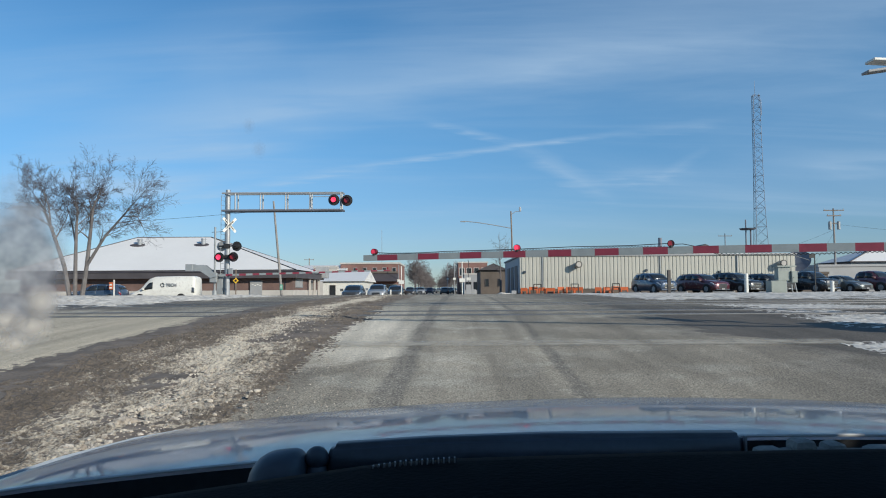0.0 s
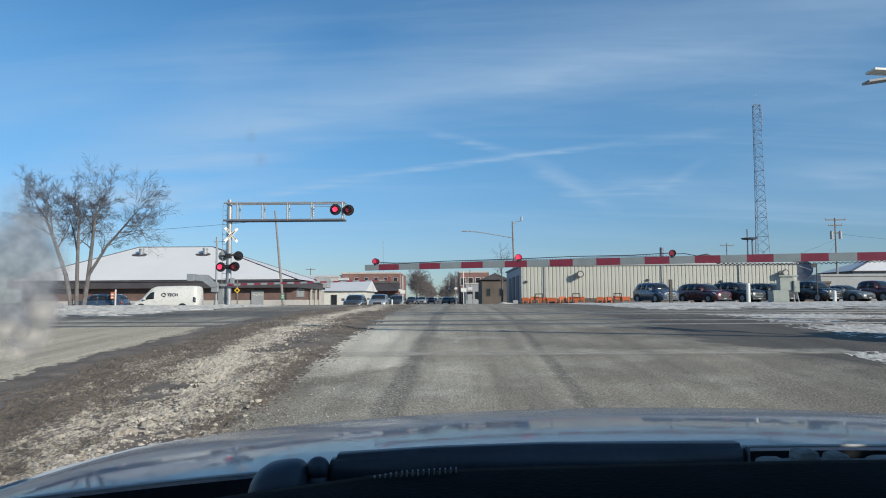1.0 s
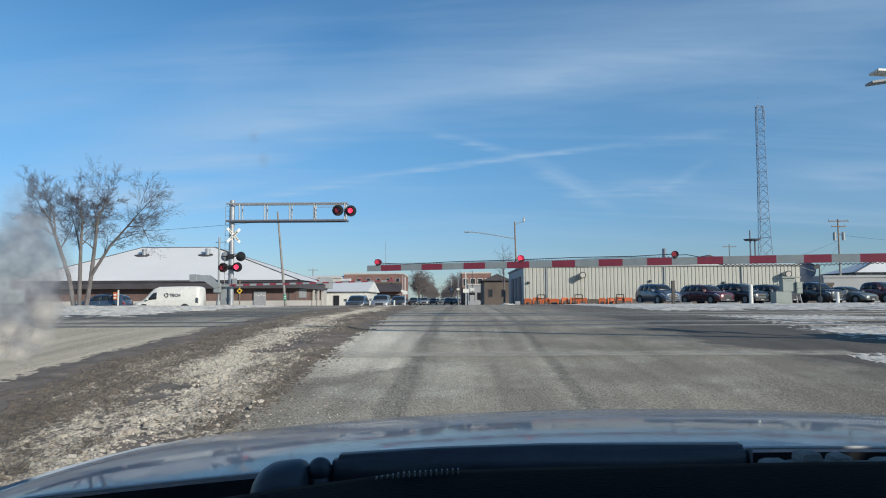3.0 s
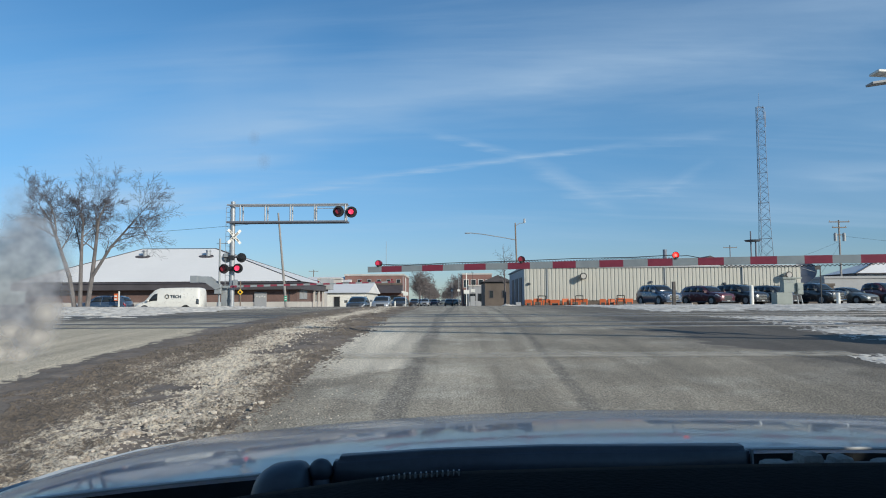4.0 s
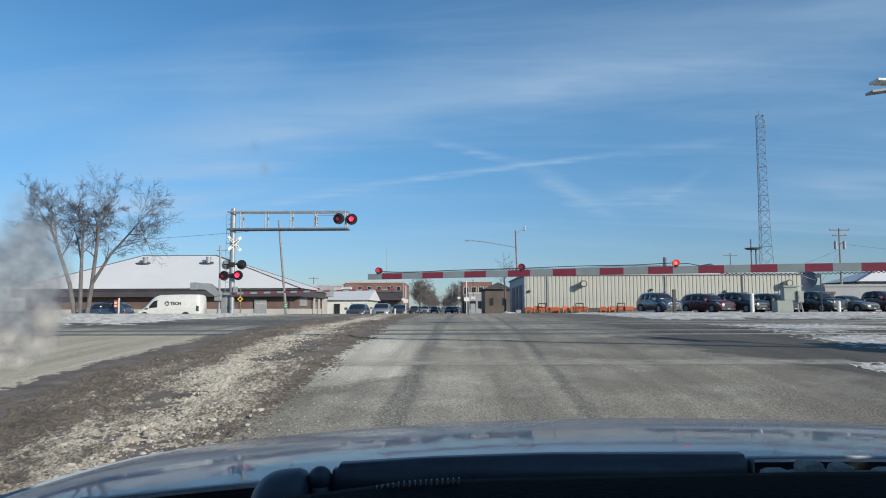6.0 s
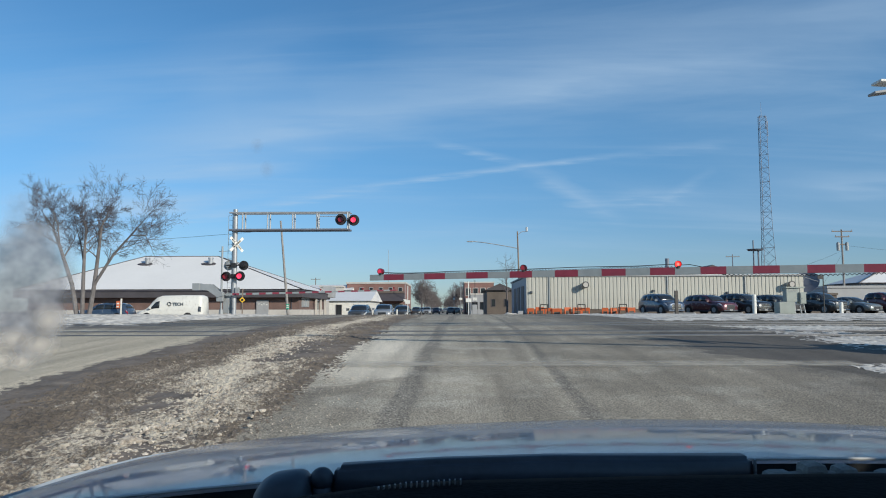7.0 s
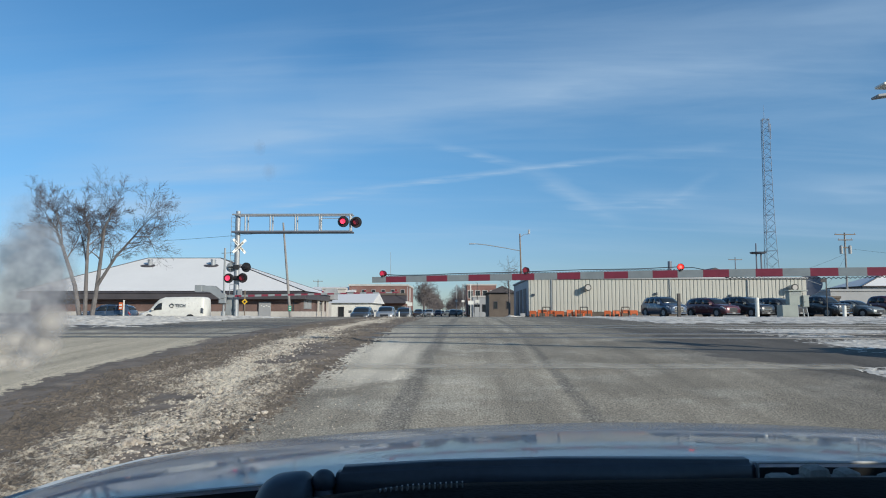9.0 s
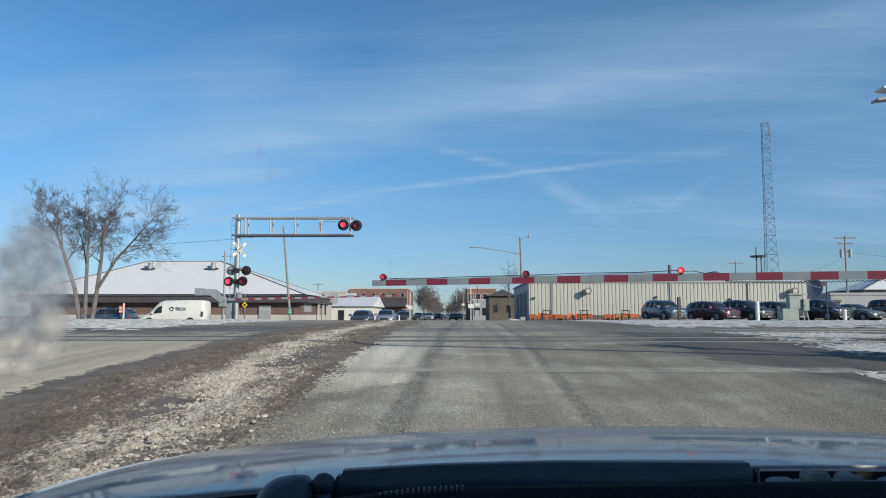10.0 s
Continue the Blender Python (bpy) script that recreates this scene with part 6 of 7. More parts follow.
def street_furniture():
    gz = smooth_G(42)
    t = thing("signal_cabinet", "grey green steel railway signal cabinet on a stand", "cabinet", 19.9, 42, gz)
    part("low_case", block(B(), -0.95, -0.05, -0.4, 0.3, 0.0, 0.72, 0.015), "cabinet", t)
    part("tall_case", block(B(), -0.42, 0.30, -0.2, 0.3, 0.72, 1.52, 0.015), "cabinet", t)
    part("side_case", block(B(), 0.31, 0.66, -0.32, 0.15, 0.60, 1.28, 0.015), "cabinet", t)
    bm = B()
    for s in (0.10, 0.45, 0.7):
        rod(bm, (s, -0.1, 0.0), (s * 0.8, -0.1, 0.74), 0.035, 0.035, 8)
    part("stand", bm, "galv", t)
    part("cap", block(B(), -0.50, 0.62, -0.30, 0.36, 1.52, 1.60, 0.01), "cabinet", t)
    for k in range(4):
        part("vent_louvre", block(B(), -0.30, 0.18, -0.212, -0.2, 1.30 + 0.045 * k, 1.315 + 0.045 * k), "galv", t)
    part("case_door", block(B(), 0.34, 0.63, -0.335, -0.322, 0.64, 1.24, 0.004), "cabinet", t)
    bm = B()
    rod(bm, (0.40, -0.34, 0.9), (0.40, -0.37, 0.9), 0.018, 0.018, 8)
    part("lock", bm, "black", t)
    part("door_seam", block(B(), -0.93, -0.07, -0.412, -0.402, 0.05, 0.67, 0.004), "cabinet", t)
    for x, y, h, r in ((17.68, 42, 1.16, 0.115), (24.9, 46.0, 0.72, 0.115)):
        t = thing("bollard", "white painted steel bollard beside the lot", "bollard", x, y, smooth_G(y), 0, "bollards")
        bm = B()
        rod(bm, (0, 0, -0.2), (0, 0, h - 0.05), r, r, 14)
        rod(bm, (0, 0, h - 0.05), (0, 0, h), r, r * 0.6, 14)
        part("post", bm, "white", t)
    t = thing("wooden_post", "short weathered wooden post at the lot's edge", "post", 13.12, 42, smooth_G(42))
    part("post", block(B(), -0.09, 0.09, -0.09, 0.09, -0.2, 1.4, 0.015), "oldwood", t)
    t = thing("sign_post", "dark sign post with a small sign seen edge-on", "sign", 21.75, 42, smooth_G(42))
    part("post", block(B(), -0.026, 0.026, -0.026, 0.026, -0.2, 2.3, 0.008), "black", t)
    part("sign_plate", block(B(), -0.34, 0.02, -0.045, -0.03, 2.05, 2.28, 0.005), "black", t)
    t = thing("sign_post", "yellow diamond sign with a dark mark on a thin post", "sign", -13.1, 44, smooth_G(44, -13))
    part("post", block(B(), -0.03, 0.03, -0.03, 0.03, -0.2, 1.65, 0.005), "wood", t)
    part("sign_plate", block(B(), -0.13, 0.13, -0.05, -0.035, -0.13, 0.13, 0.004, pose(0, 0, 0.95, 0, 45, 0)), "yellow", t)
    bm = B()
    rod(bm, (0, -0.058, 0.95), (0, -0.05, 0.95), 0.075, 0.075, 14)
    part("sign_mark", bm, "black", t)
    t = thing("sign_post", "orange safety sign on a white post beside the van", "sign", -28.0, 59.0, smooth_G(59, -28))
    part("post", block(B(), 0.22, 0.32, -0.05, 0.05, 0, 1.95, 0.01), "white", t)
    part("sign_plate", block(B(), -0.14, 0.2, -0.03, 0.0, 1.15, 1.75, 0.01), "orange", t)
    for z in (1.22, 1.47):
        part("sign_mark", block(B(), -0.10, 0.12, -0.04, -0.032, z, z + 0.13), "white", t)
    # orange and black barricade frames before the steel hall
    rnd = random.Random(4)
    for x in (7.7, 8.6, 9.5, 10.3, 11.4, 12.3, 13.2, 15.1, 16.0, 16.9, 17.7):
        t = thing("barricade", "low orange plastic barricade leaning by the steel wall", "barricade", x, 70.9 + rnd.uniform(-0.2, 0.3), smooth_G(71), rnd.uniform(-15, 15), "orange barricades")
        h = rnd.uniform(0.50, 0.68)
        w = rnd.uniform(0.3, 0.48)
        part("board", block(B(), -w, w, -0.05, 0.05, h - 0.34, h, 0.02), "orange", t)
        for s in (-1, 1):
            part("leg", block(B(), s * w * 0.8 - 0.06, s * w * 0.8 + 0.06, -0.12, 0.12, 0, h - 0.32, 0.015), "orange", t)
    for x in (9.0, 12.7, 16.8):
        t = thing("rack", "dark steel tube rack beside the steel wall", "rack", x, 70.6, smooth_G(71), 0, "steel racks")
        bm = B()
        pipe(bm, [(-0.36, 0, 0), (-0.36, 0, 0.92), (0.36, 0, 0.92), (0.36, 0, 0)], 0.045, 8)
        rod(bm, (-0.36, 0, 0.55), (0.36, 0, 0.55), 0.035, 0.035, 8)
        part("frame", bm, "black", t)
    for x in (14.8, 18.6, 22.4, 26.2, 36.0, 40.0):
        t = thing("wheel_stop", "low concrete wheel stop in the lot", "wheel stop", x, 57.6, smooth_G(57.6), -30, "wheel stops")
        bm = B()
        prism(bm, [(-0.9, 0), (0.9, 0), (0.82, 0.16), (-0.82, 0.16)], -0.1, 0.1)
        part("beam", bm, "concrete", t)
    t = thing("satellite_dish", "large grey mesh satellite dish beside the steel building", "dish", 39.4, 80, smooth_G(80))
    bm = B()
    m = Matrix.Translation((0, -0.4, 3.3)) @ Euler((radians(62), 0, radians(-35))).to_matrix().to_4x4()
    rings = []
    for i in range(7):
        r = 1.35 * i / 6
        rings.append([bm.verts.new(m @ Vector((r * math.cos(a), r * math.sin(a), 0.30 * (i / 6) ** 2))) for a in [2 * math.pi * k / 24 for k in range(24)]])
    for i in range(6):
        for k in range(24):
            j = (k + 1) % 24
            try:
                bm.faces.new((rings[i][k], rings[i][j], rings[i + 1][j], rings[i + 1][k]))
            except ValueError:
                pass
    bmesh.ops.remove_doubles(bm, verts=bm.verts, dist=0.001)
    bmesh.ops.solidify(bm, geom=bm.faces[:], thickness=0.03)
    part("reflector", bm, "tower", t)
    bm = B()
    rod(bm, (0, 0, 0), (0, -0.2, 3.2), 0.11, 0.09, 10)
    part("stand", bm, "galv", t)
    bm = B()
    for a in (0, 2.1, 4.2):
        rod(bm, m @ Vector((1.2 * math.cos(a), 1.2 * math.sin(a), 0.25)), m @ Vector((0, 0, 1.3)), 0.025, 0.025, 5)
    part("feed_struts", bm, "galv", t)
    # posts, signs and signals at the far end of the street
    for x, y, h, w, mat in ((1.55, 72, 3.8, 0.07, "white"), (-5.0, 78, 3.6, 0.07, "white"), (-4.6, 58, 0.95, 0.09, "white"), (2.95, 96, 4.9, 0.06, "black"), (-8.0, 118, 5.2, 0.08, "greywall"), (1.5, 140, 6.5, 0.09, "greywall"), (0.2, 170, 7.5, 0.1, "greywall")):
        t = thing("sign_post", "post with a small plain sign beside the far street", "sign", x, y, smooth_G(y, x), 0, "far street signs")
        w *= 0.7
        bm = B()
        rod(bm, (0, 0, -0.1), (0, 0, h), w, w, 8)
        part("post", bm, mat, t)
        if h > 2:
            part("sign_plate", block(B(), -0.28, 0.28, -0.10, -0.08, h * 0.45, h * 0.45 + 0.4, 0.01), "white", t)
    for x, y, h in ((2.2, 73, 1.5), (2.75, 74, 1.0), (6.7, 71.2, 0.55)):
        t = thing("utility_box", "small pale utility box at the corner", "box", x, y, smooth_G(y, x) - 0.02, 0, "corner boxes")
        part("case", block(B(), -0.25, 0.25, -0.2, 0.2, 0, h, 0.03), "greywall", t)
    t = thing("snow_heap", "heap of ploughed snow before the corner", "snow", 5.6, 70, smooth_G(70, 5.6))
    bm = B()
    o = bmesh.ops.create_icosphere(bm, subdivisions=3, radius=1.0)
    for v in bm.verts:
        n = noise.noise(v.co * 2.2)
        v.co = Vector((v.co.x * 1.3 * (1 + 0.3 * n), v.co.y * 0.9, max(-0.05, v.co.z * 0.5 * (1 + 0.4 * n))))
    part("heap", bm, "snow", t)


build_poles()
tower()
street_furniture()


# ---- our own car ----


def hood_z(x, y):
    s = y - 1.0
    q = abs(x - 0.5)
    z = 1.047 - 0.040 * s - 0.0595 * s * s
    z -= 0.050 * q * q + 0.35 * max(0.0, q - 1.05) ** 2
    z -= 0.9 * max(0.0, y - 2.25) ** 2
    return z


def own_car():
    t = thing("car", "silver grey car whose hood and dashboard frame the view", "car", 0, 0, 0)
    bm = B()
    nx, ny = 72, 60
    g = [[bm.verts.new((-0.68 + 2.36 * i / nx, 0.985 + (0.03 * abs((-0.68 + 2.36 * i / nx) - 0.5) ** 2) * -1 + (1.75 * j / ny), 0)) for i in range(nx + 1)] for j in range(ny + 1)]
    for row in g:
        for v in row:
            v.co.z = hood_z(v.co.x, v.co.y)
    for j in range(ny):
        for i in range(nx):
            bm.faces.new((g[j][i], g[j][i + 1], g[j + 1][i + 1], g[j + 1][i]))
    bmesh.ops.solidify(bm, geom=bm.faces[:], thickness=0.006)
    bmesh.ops.recalc_face_normals(bm, faces=bm.faces)
    m = material("silver grey car paint", (0.51, 0.60, 0.70), 0.5, 0.25, 0.04, 1.5, 400, 0.0, coat=1.0)
    part("hood", bm, m, t, "glossy silver grey hood", True)
    for s, nm in ((-1, "fender"), (1, "fender")):
        bm = B()
        x = -0.70 if s < 0 else 1.70
        pts = [(0.5, 0.98)] + [(y, hood_z(x, y) + 0.004) for y in (1.0, 1.3, 1.6, 1.9, 2.2, 2.45, 2.7)] + [(2.72, 0.3), (0.5, 0.3)]
        a = [bm.verts.new((x, y, z)) for y, z in pts]
        b = [bm.verts.new((x + 0.10 * s, y, z - 0.06)) for y, z in pts]
        bm.faces.new(a)
        bm.faces.new(b[::-1])
        for i in range(len(pts)):
            j = (i + 1) % len(pts)
            bm.faces.new((a[i], a[j], b[j], b[i]))
        bmesh.ops.recalc_face_normals(bm, faces=bm.faces)
        part(nm, bm, m, t)
    bm = B()
    block(bm, -0.68, 1.68, 2.68, 2.80, 0.25, 0.70, 0.03)
    part("front_bumper", bm, m, t)
    # cowl: black tray between hood and glass
    bm = B()
    n = 40
    rows = ((0.982, -0.004), (0.980, -0.035), (0.93, -0.050), (0.84, -0.052), (0.74, -0.03))
    g = [[bm.verts.new((-0.66 + 2.32 * i / n, y - 0.03 * (-1.16 + 2.32 * i / n) ** 2, hood_z(-0.66 + 2.32 * i / n, 1.0) + dz)) for i in range(n + 1)] for y, dz in rows]
    for j in range(4):
        for i in range(n):
            bm.faces.new((g[j][i], g[j][i + 1], g[j + 1][i + 1], g[j + 1][i]))
    bmesh.ops.solidify(bm, geom=bm.faces[:], thickness=0.002)
    dull = material("dull black cowl plastic", (0.040, 0.043, 0.045), 0.95, 0, 0.3, 8, 60, 0.2)
    dull.node_tree.nodes["Principled BSDF"].inputs["Specular IOR Level"].default_value = 0.12
    part("cowl", bm, dull, t, "black cowl tray under the windscreen")
    # pale pipe along the hood's rear edge: its glint is put into the colour
    bm = B()
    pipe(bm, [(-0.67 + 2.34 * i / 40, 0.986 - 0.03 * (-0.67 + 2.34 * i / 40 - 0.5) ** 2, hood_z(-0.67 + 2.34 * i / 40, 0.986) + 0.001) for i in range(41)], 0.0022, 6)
    part("edge_glint", bm, material("dull pale glint", (0.46, 0.48, 0.48), 0.9, 0, 0.1, 8, 60, 0.0), t, "pale pipe standing for the glint on the hood's rear edge")
    # dashboard, falling away towards its side
    def dip(x):
        return 0.028 * (x - 0.5) ** 2 + 0.10 * max(0.0, -0.04 - x)

    bm = B()
    n = 36
    pts = ((0.68, 1.080), (0.65, 1.105), (0.61, 1.1115), (0.5, 1.105), (0.34, 1.06), (0.27, 0.95), (0.26, 0.5))
    g = [[bm.verts.new((-0.62 + 2.24 * i / n, y, z - dip(-0.62 + 2.24 * i / n))) for i in range(n + 1)] for y, z in pts]
    for j in range(len(pts) - 1):
        for i in range(n):
            bm.faces.new((g[j][i], g[j][i + 1], g[j + 1][i + 1], g[j + 1][i]))
    bmesh.ops.solidify(bm, geom=bm.faces[:], thickness=0.02)
    dash = part("dashboard", bm, "interior", t, "black dashboard top", True)
    # row of thin grey ticks along the dashboard's top
    bm = B()
    for i in range(16):
        x = -0.064 + 0.0046 * i
        z = 1.1112 - dip(x)
        block(bm, x, x + 0.0013, 0.607, 0.612, z - 0.006, z + 0.0022 + 0.03 * (x + 0.064))
    part("dash_ticks", bm, material("grey tick plastic", (0.26, 0.26, 0.26), 0.8, 0, 0.2, 8, 60, 0.1), dash)
    # wiper: pivot cap, arm and blade lying on the cowl
    bm = B()
    o = bmesh.ops.create_uvsphere(bm, u_segments=20, v_segments=12, radius=1.0)
    for v in bm.verts:
        k = v.co
        v.co = Vector((-0.203 + 0.036 * math.copysign(abs(k.x) ** 0.7, k.x), 0.862 + 0.045 * k.y, 1.020 + 0.039 * math.copysign(abs(k.z) ** 0.7, k.z) + 0.010 * k.x))
    rod(bm, (-0.2, 0.862, 0.95), (-0.2, 0.862, 1.02), 0.02, 0.02, 12)
    pivot = part("wiper_pivot", bm, "plastic", t, "", True)
    bm = B()
    bmesh.ops.create_uvsphere(bm, u_segments=16, v_segments=10, radius=0.0145, matrix=Matrix.Translation((-0.157, 0.862, 1.0495)))
    rod(bm, (-0.157, 0.862, 0.99), (-0.157, 0.862, 1.05), 0.012, 0.012, 12)
    part("pivot_nut", bm, "plastic", pivot, "", True)
    bm = B()
    prism(bm, [(-0.150, 1.030), (-0.140, 1.0655), (-0.02, 1.0725), (0.118, 1.0765), (0.352, 1.0770), (0.354, 1.046), (0.1, 1.03)], 0.855, 0.885)
    bmesh.ops.bevel(bm, geom=bm.edges[:], offset=0.006, segments=3, affect="EDGES")
    arm = part("wiper_arm", bm, "plastic", t, "", True)
    part("arm_tip", block(B(), 0.3535, 0.3555, 0.856, 0.862, 1.052, 1.074), "galv", arm, "thin bright metal edge at the arm's end")
    grey = material("dusty grey linkage", (0.20, 0.20, 0.185), 0.9, 0, 0.3, 30, 200, 0.2)
    bm = B()
    pipe(bm, [(0.37, 0.915, 1.030), (0.44, 0.91, 1.040), (0.50, 0.91, 1.037), (0.60, 0.915, 1.036), (0.70, 0.92, 1.024)], 0.011, 8)
    link = part("wiper_linkage", bm, grey, t, "dusty grey wiper linkage", True)
    for a, b, z in ((0.388, 0.424, 1.049), (0.432, 0.462, 1.060), (0.474, 0.500, 1.056), (0.506, 0.520, 1.045), (0.528, 0.580, 1.050), (0.592, 0.618, 1.046), (0.632, 0.655, 1.038)):
        part("linkage_joint", block(B(), a, b, 0.895, 0.93, 0.995, z, 0.009), grey, link)
    # unseen windowless cabin shell, added to shade the dashboard
    bm = B()
    block(bm, -0.62, 1.62, -1.9, 0.04, 1.60, 1.66, 0.02)
    part("cabin_roof", bm, m, t)
    for x in (-0.72, 1.62):
        bm = B()
        block(bm, x, x + 0.10, -1.9, 0.10, 0.3, 1.60)
        block(bm, x, x + 0.10, 0.10, 0.5, 0.3, 0.98)
        part("door_side", bm, m, t)
    bm = B()
    block(bm, -0.62, 1.62, -1.98, -1.9, 0.3, 1.66)
    part("cabin_back", bm, "interior", t)
    bm = B()
    block(bm, -0.62, 1.62, -1.9, 0.9, 0.28, 0.34)
    part("cabin_floor", bm, "interior", t)
    for x in (-0.72, 1.62):
        bm = B()
        rod(bm, (x + 0.05, 0.82, 0.96), (x + 0.05, 0.02, 1.60), 0.045, 0.045, 8)
        part("pillar", bm, m, t)
    return t


def smear():
    """Out-of-focus splash of grey slush dried on the windscreen."""
    m = bpy.data.materials.new("thin slush film")
    m.use_nodes = True
    nt = m.node_tree
    nt.nodes.clear()
    N, L = nt.nodes.new, nt.links.new
    out, mix, tr, df, tl, add = N("ShaderNodeOutputMaterial"), N("ShaderNodeMixShader"), N("ShaderNodeBsdfTransparent"), N("ShaderNodeBsdfDiffuse"), N("ShaderNodeBsdfTranslucent"), N("ShaderNodeMixShader")
    tc, gr = N("ShaderNodeTexCoord"), N("ShaderNodeTexGradient")
    gr.gradient_type = "SPHERICAL"
    mp = N("ShaderNodeMapping")
    mp.inputs["Scale"].default_value = (1 / 0.053, 1 / 0.106, 1)
    L(tc.outputs["Object"], mp.inputs[0])
    n = N("ShaderNodeTexNoise")
    n.inputs["Scale"].default_value, n.inputs["Detail"].default_value = 40, 3
    L(tc.outputs["Object"], n.inputs["Vector"])
    wob = N("ShaderNodeVectorMath")
    wob.operation = "MULTIPLY_ADD"
    L(n.outputs["Color"], wob.inputs[0])
    wob.inputs[1].default_value = (0.5, 0.5, 0)
    L(mp.outputs[0], wob.inputs[2])
    off = N("ShaderNodeVectorMath")
    off.operation = "SUBTRACT"
    L(wob.outputs[0], off.inputs[0])
    off.inputs[1].default_value = (0.25, 0.25, 0)
    L(off.outputs[0], gr.inputs[0])
    r = N("ShaderNodeMapRange")
    r.interpolation_type = "SMOOTHSTEP"
    r.inputs[1].default_value, r.inputs[2].default_value, r.inputs[4].default_value = 0.0, 0.58, 0.86
    L(gr.outputs["Fac"], r.inputs[0])
    n2 = N("ShaderNodeTexNoise")
    n2.inputs["Scale"].default_value, n2.inputs["Detail"].default_value = 45, 2
    L(tc.outputs["Object"], n2.inputs["Vector"])
    cr = N("ShaderNodeMapRange")
    cr.inputs[1].default_value, cr.inputs[2].default_value = 0.32, 0.72
    L(n2.outputs["Fac"], cr.inputs[0])
    col = N("ShaderNodeMixRGB")
    L(cr.outputs[0], col.inputs[0])
    col.inputs[1].default_value, col.inputs[2].default_value = (0.25, 0.265, 0.295, 1), (0.55, 0.56, 0.58, 1)
    L(col.outputs[0], df.inputs[0])
    L(col.outputs[0], tl.inputs[0])
    add.inputs[0].default_value = 0.5
    L(df.outputs[0], add.inputs[1])
    L(tl.outputs[0], add.inputs[2])
    L(r.outputs[0], mix.inputs[0])
    L(tr.outputs[0], mix.inputs[1])
    L(add.outputs[0], mix.inputs[2])
    L(mix.outputs[0], out.inputs[0])
    lump_mat = bpy.data.materials.new("blurred white slush")
    lump_mat.use_nodes = True
    nt = lump_mat.node_tree
    nt.nodes.clear()
    N, L = nt.nodes.new, nt.links.new
    o2, mx, t2, l2, tc2, g2, k2 = N("ShaderNodeOutputMaterial"), N("ShaderNodeMixShader"), N("ShaderNodeBsdfTransparent"), N("ShaderNodeBsdfDiffuse"), N("ShaderNodeTexCoord"), N("ShaderNodeTexGradient"), N("ShaderNodeMath")
    g2.gradient_type = "SPHERICAL"
    l2.inputs[0].default_value = (0.46, 0.455, 0.44, 1)
    k2.operation = "MULTIPLY"
    k2.inputs[1].default_value = 0.85
    L(tc2.outputs["Object"], g2.inputs[0])
    L(g2.outputs["Fac"], k2.inputs[0])
    L(k2.outputs[0], mx.inputs[0])
    L(t2.outputs[0], mx.inputs[1])
    L(l2.outputs[0], mx.inputs[2])
    L(mx.outputs[0], o2.inputs[0])
    bm = B()
    bmesh.ops.create_grid(bm, x_segments=12, y_segments=16, size=1)
    for v in bm.verts:
        v.co = Vector((v.co.x * 0.069, v.co.y * 0.138, 0.002 * noise.noise(v.co * 3)))
    ob = part("slush_smear", bm, m, None, "", True)
    tagged(ob, "blurred grey white slush smear on the windscreen", "smear")
    ob.matrix_world = look((-0.565, 0.9375, 1.2825), (0, 0, 1.25)) @ pose(0, 0, 0, -8, 0, 0) @ Matrix.Diagonal((1.25, 1.25, 1.25, 1))
    disc = B()
    bmesh.ops.create_circle(disc, cap_ends=True, segments=20, radius=1.0)
    first = None
    for px, py, rx, ry in ((0.012, -0.055, 0.022, 0.015), (0.034, -0.062, 0.018, 0.014), (-0.012, -0.062, 0.022, 0.018), (0.024, -0.078, 0.020, 0.012), (-0.020, -0.036, 0.020, 0.020), (0.004, -0.080, 0.016, 0.012)):
        if first is None:
            lump = first = part("slush_lump", disc, lump_mat, ob)
        else:
            lump = new("slush_lump", first.data)
            lump.parent = ob
        lump.matrix_local = Matrix.Translation((px, py, -0.004)) @ Matrix.Diagonal((rx, ry, rx, 1))


def speck(x, y, z, r):
    """A faint dried water spot on the windscreen."""
    if "spot" not in MAT:
        m = bpy.data.materials.new("dried water spot")
        m.use_nodes = True
        nt = m.node_tree
        N, L = nt.nodes.new, nt.links.new
        p = nt.nodes["Principled BSDF"]
        p.inputs["Base Color"].default_value = (0.20, 0.26, 0.36, 1)
        p.inputs["Roughness"].default_value = 0.9
        tc, gr, k = N("ShaderNodeTexCoord"), N("ShaderNodeTexGradient"), N("ShaderNodeMath")
        gr.gradient_type = "SPHERICAL"
        L(tc.outputs["Object"], gr.inputs[0])
        k.operation = "MULTIPLY"
        k.inputs[1].default_value = 0.26
        L(gr.outputs["Fac"], k.inputs[0])
        L(k.outputs[0], p.inputs["Alpha"])
        MAT["spot"] = m
    bm = B()
    bmesh.ops.create_circle(bm, cap_ends=True, segments=20, radius=1.0)
    ob = part("water_spot", bm, "spot")
    tagged(ob, "faint dried water spot on the windscreen", "spot", "spots on the glass")
    ob.matrix_world = look((x, y, z), (0, 0, 1.25)) @ Matrix.Diagonal((r, r * 1.3, r, 1))


own_car()
smear()
speck(-0.211, 0.75, 1.427, 0.0075)
speck(-0.200, 0.75, 1.401, 0.0085)


# ---- what moves: the flashing lamps ----


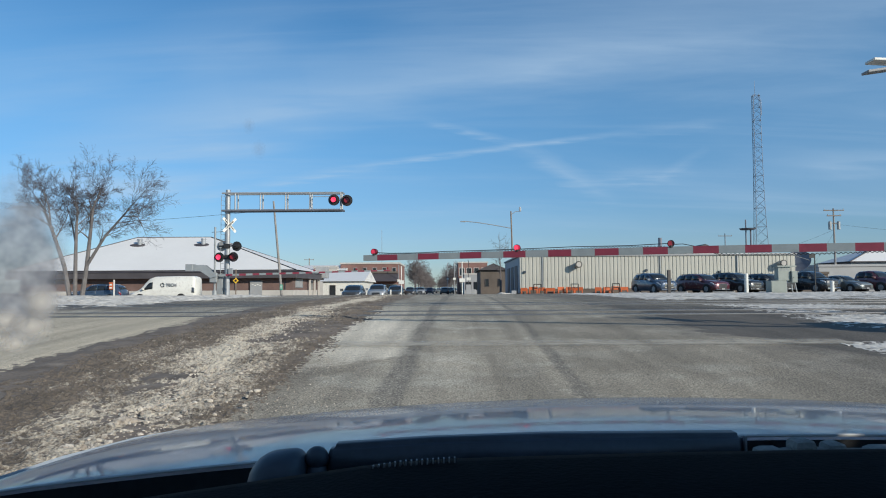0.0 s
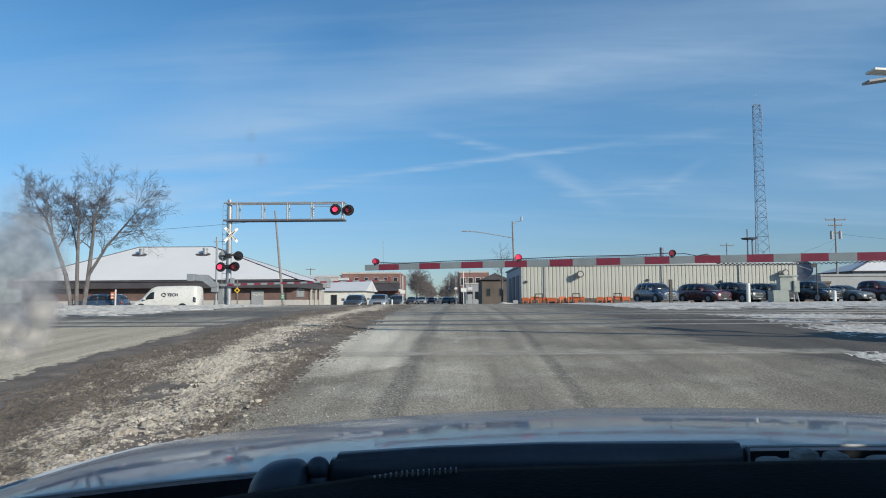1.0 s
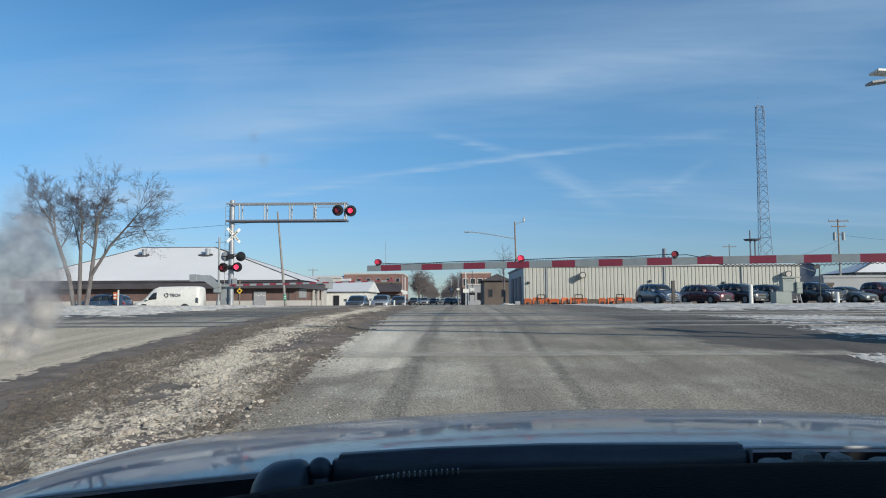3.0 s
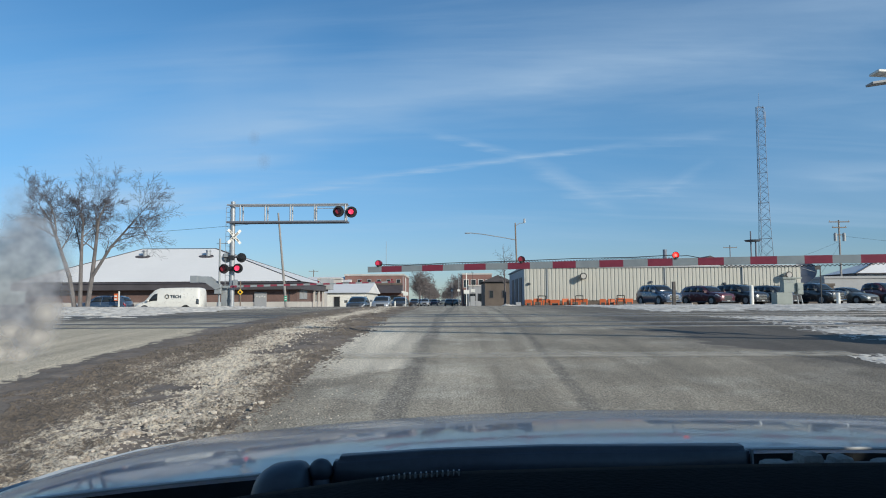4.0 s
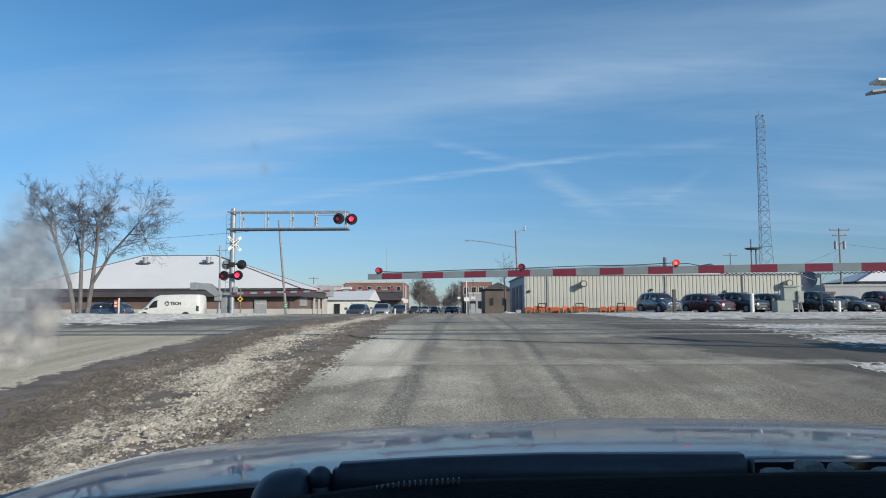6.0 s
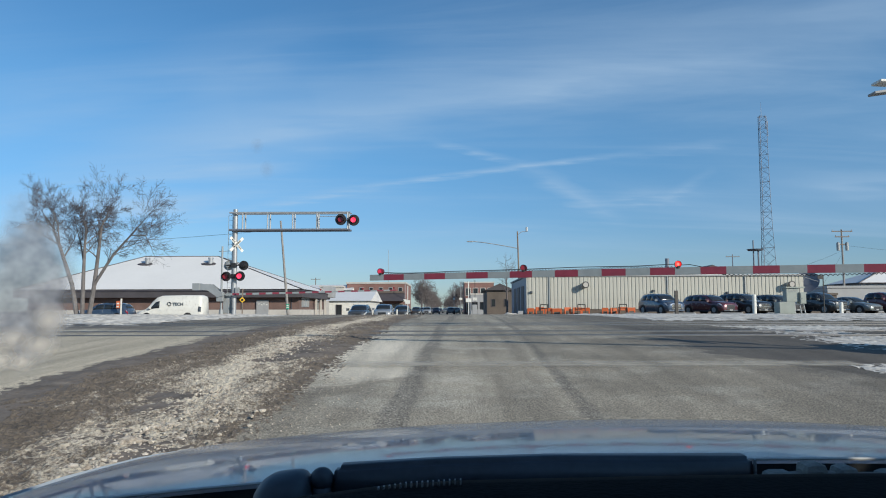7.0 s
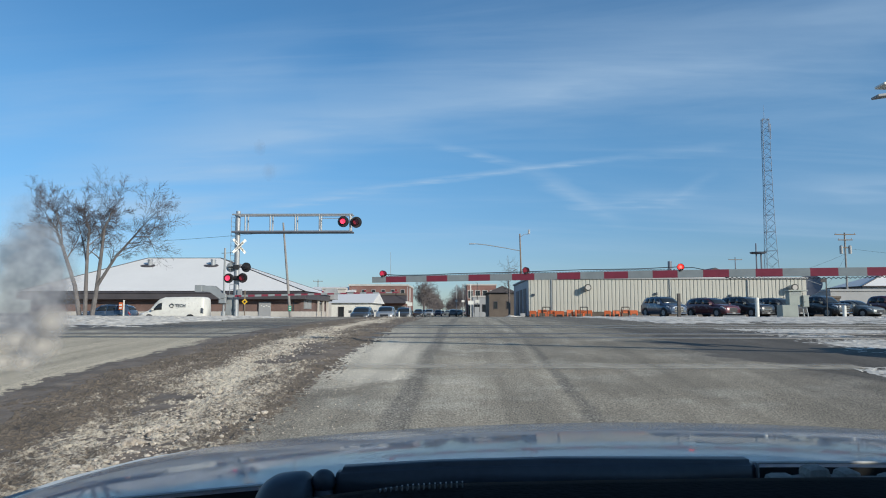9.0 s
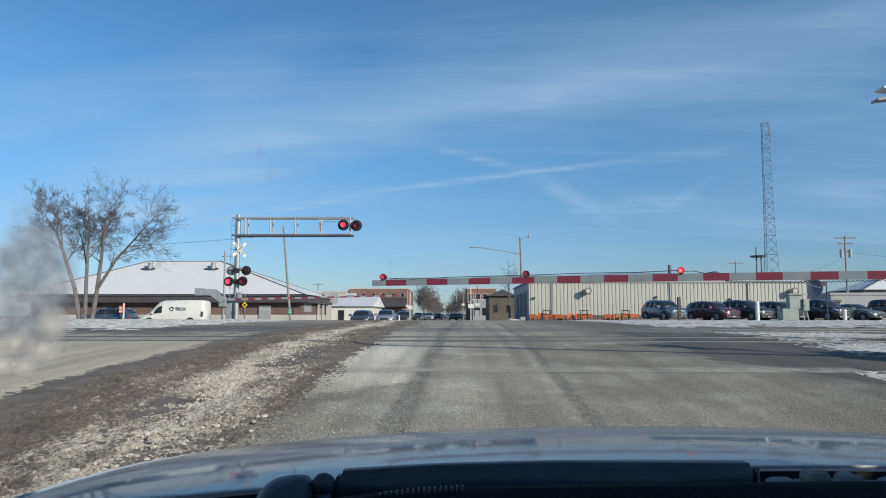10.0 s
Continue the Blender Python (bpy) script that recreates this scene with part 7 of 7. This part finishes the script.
def motions():
    """Each lens disc swings round to show its lit or its dark side."""
    for ob, at, first, period, phase in FLASH:
        if period is None:
            walk(ob, [(0.0, pose(*at)), (10.0, pose(*at))])
            continue
        on = []
        for n in range(-2, 12):
            on.append((first + period * n, 1 - phase))
            on.append((first + period * (n + 0.51), phase))
        ang = 0.0
        rows = []
        state = [s for t, s in on if t <= 0.0][-1]
        ang = 0.0 if state else 180.0
        rows.append((0.0, pose(*at, 0, 0, ang)))
        for t, s in on:
            if t <= 0.05 or t > 9.93:
                continue
            for k in range(4):
                rows.append((t - 0.05 + k / 30, pose(*at, 0, 0, ang + 60 * k)))
            ang += 180.0
        rows.append((10.0, pose(*at, 0, 0, ang)))
        walk(ob, rows)


motions()
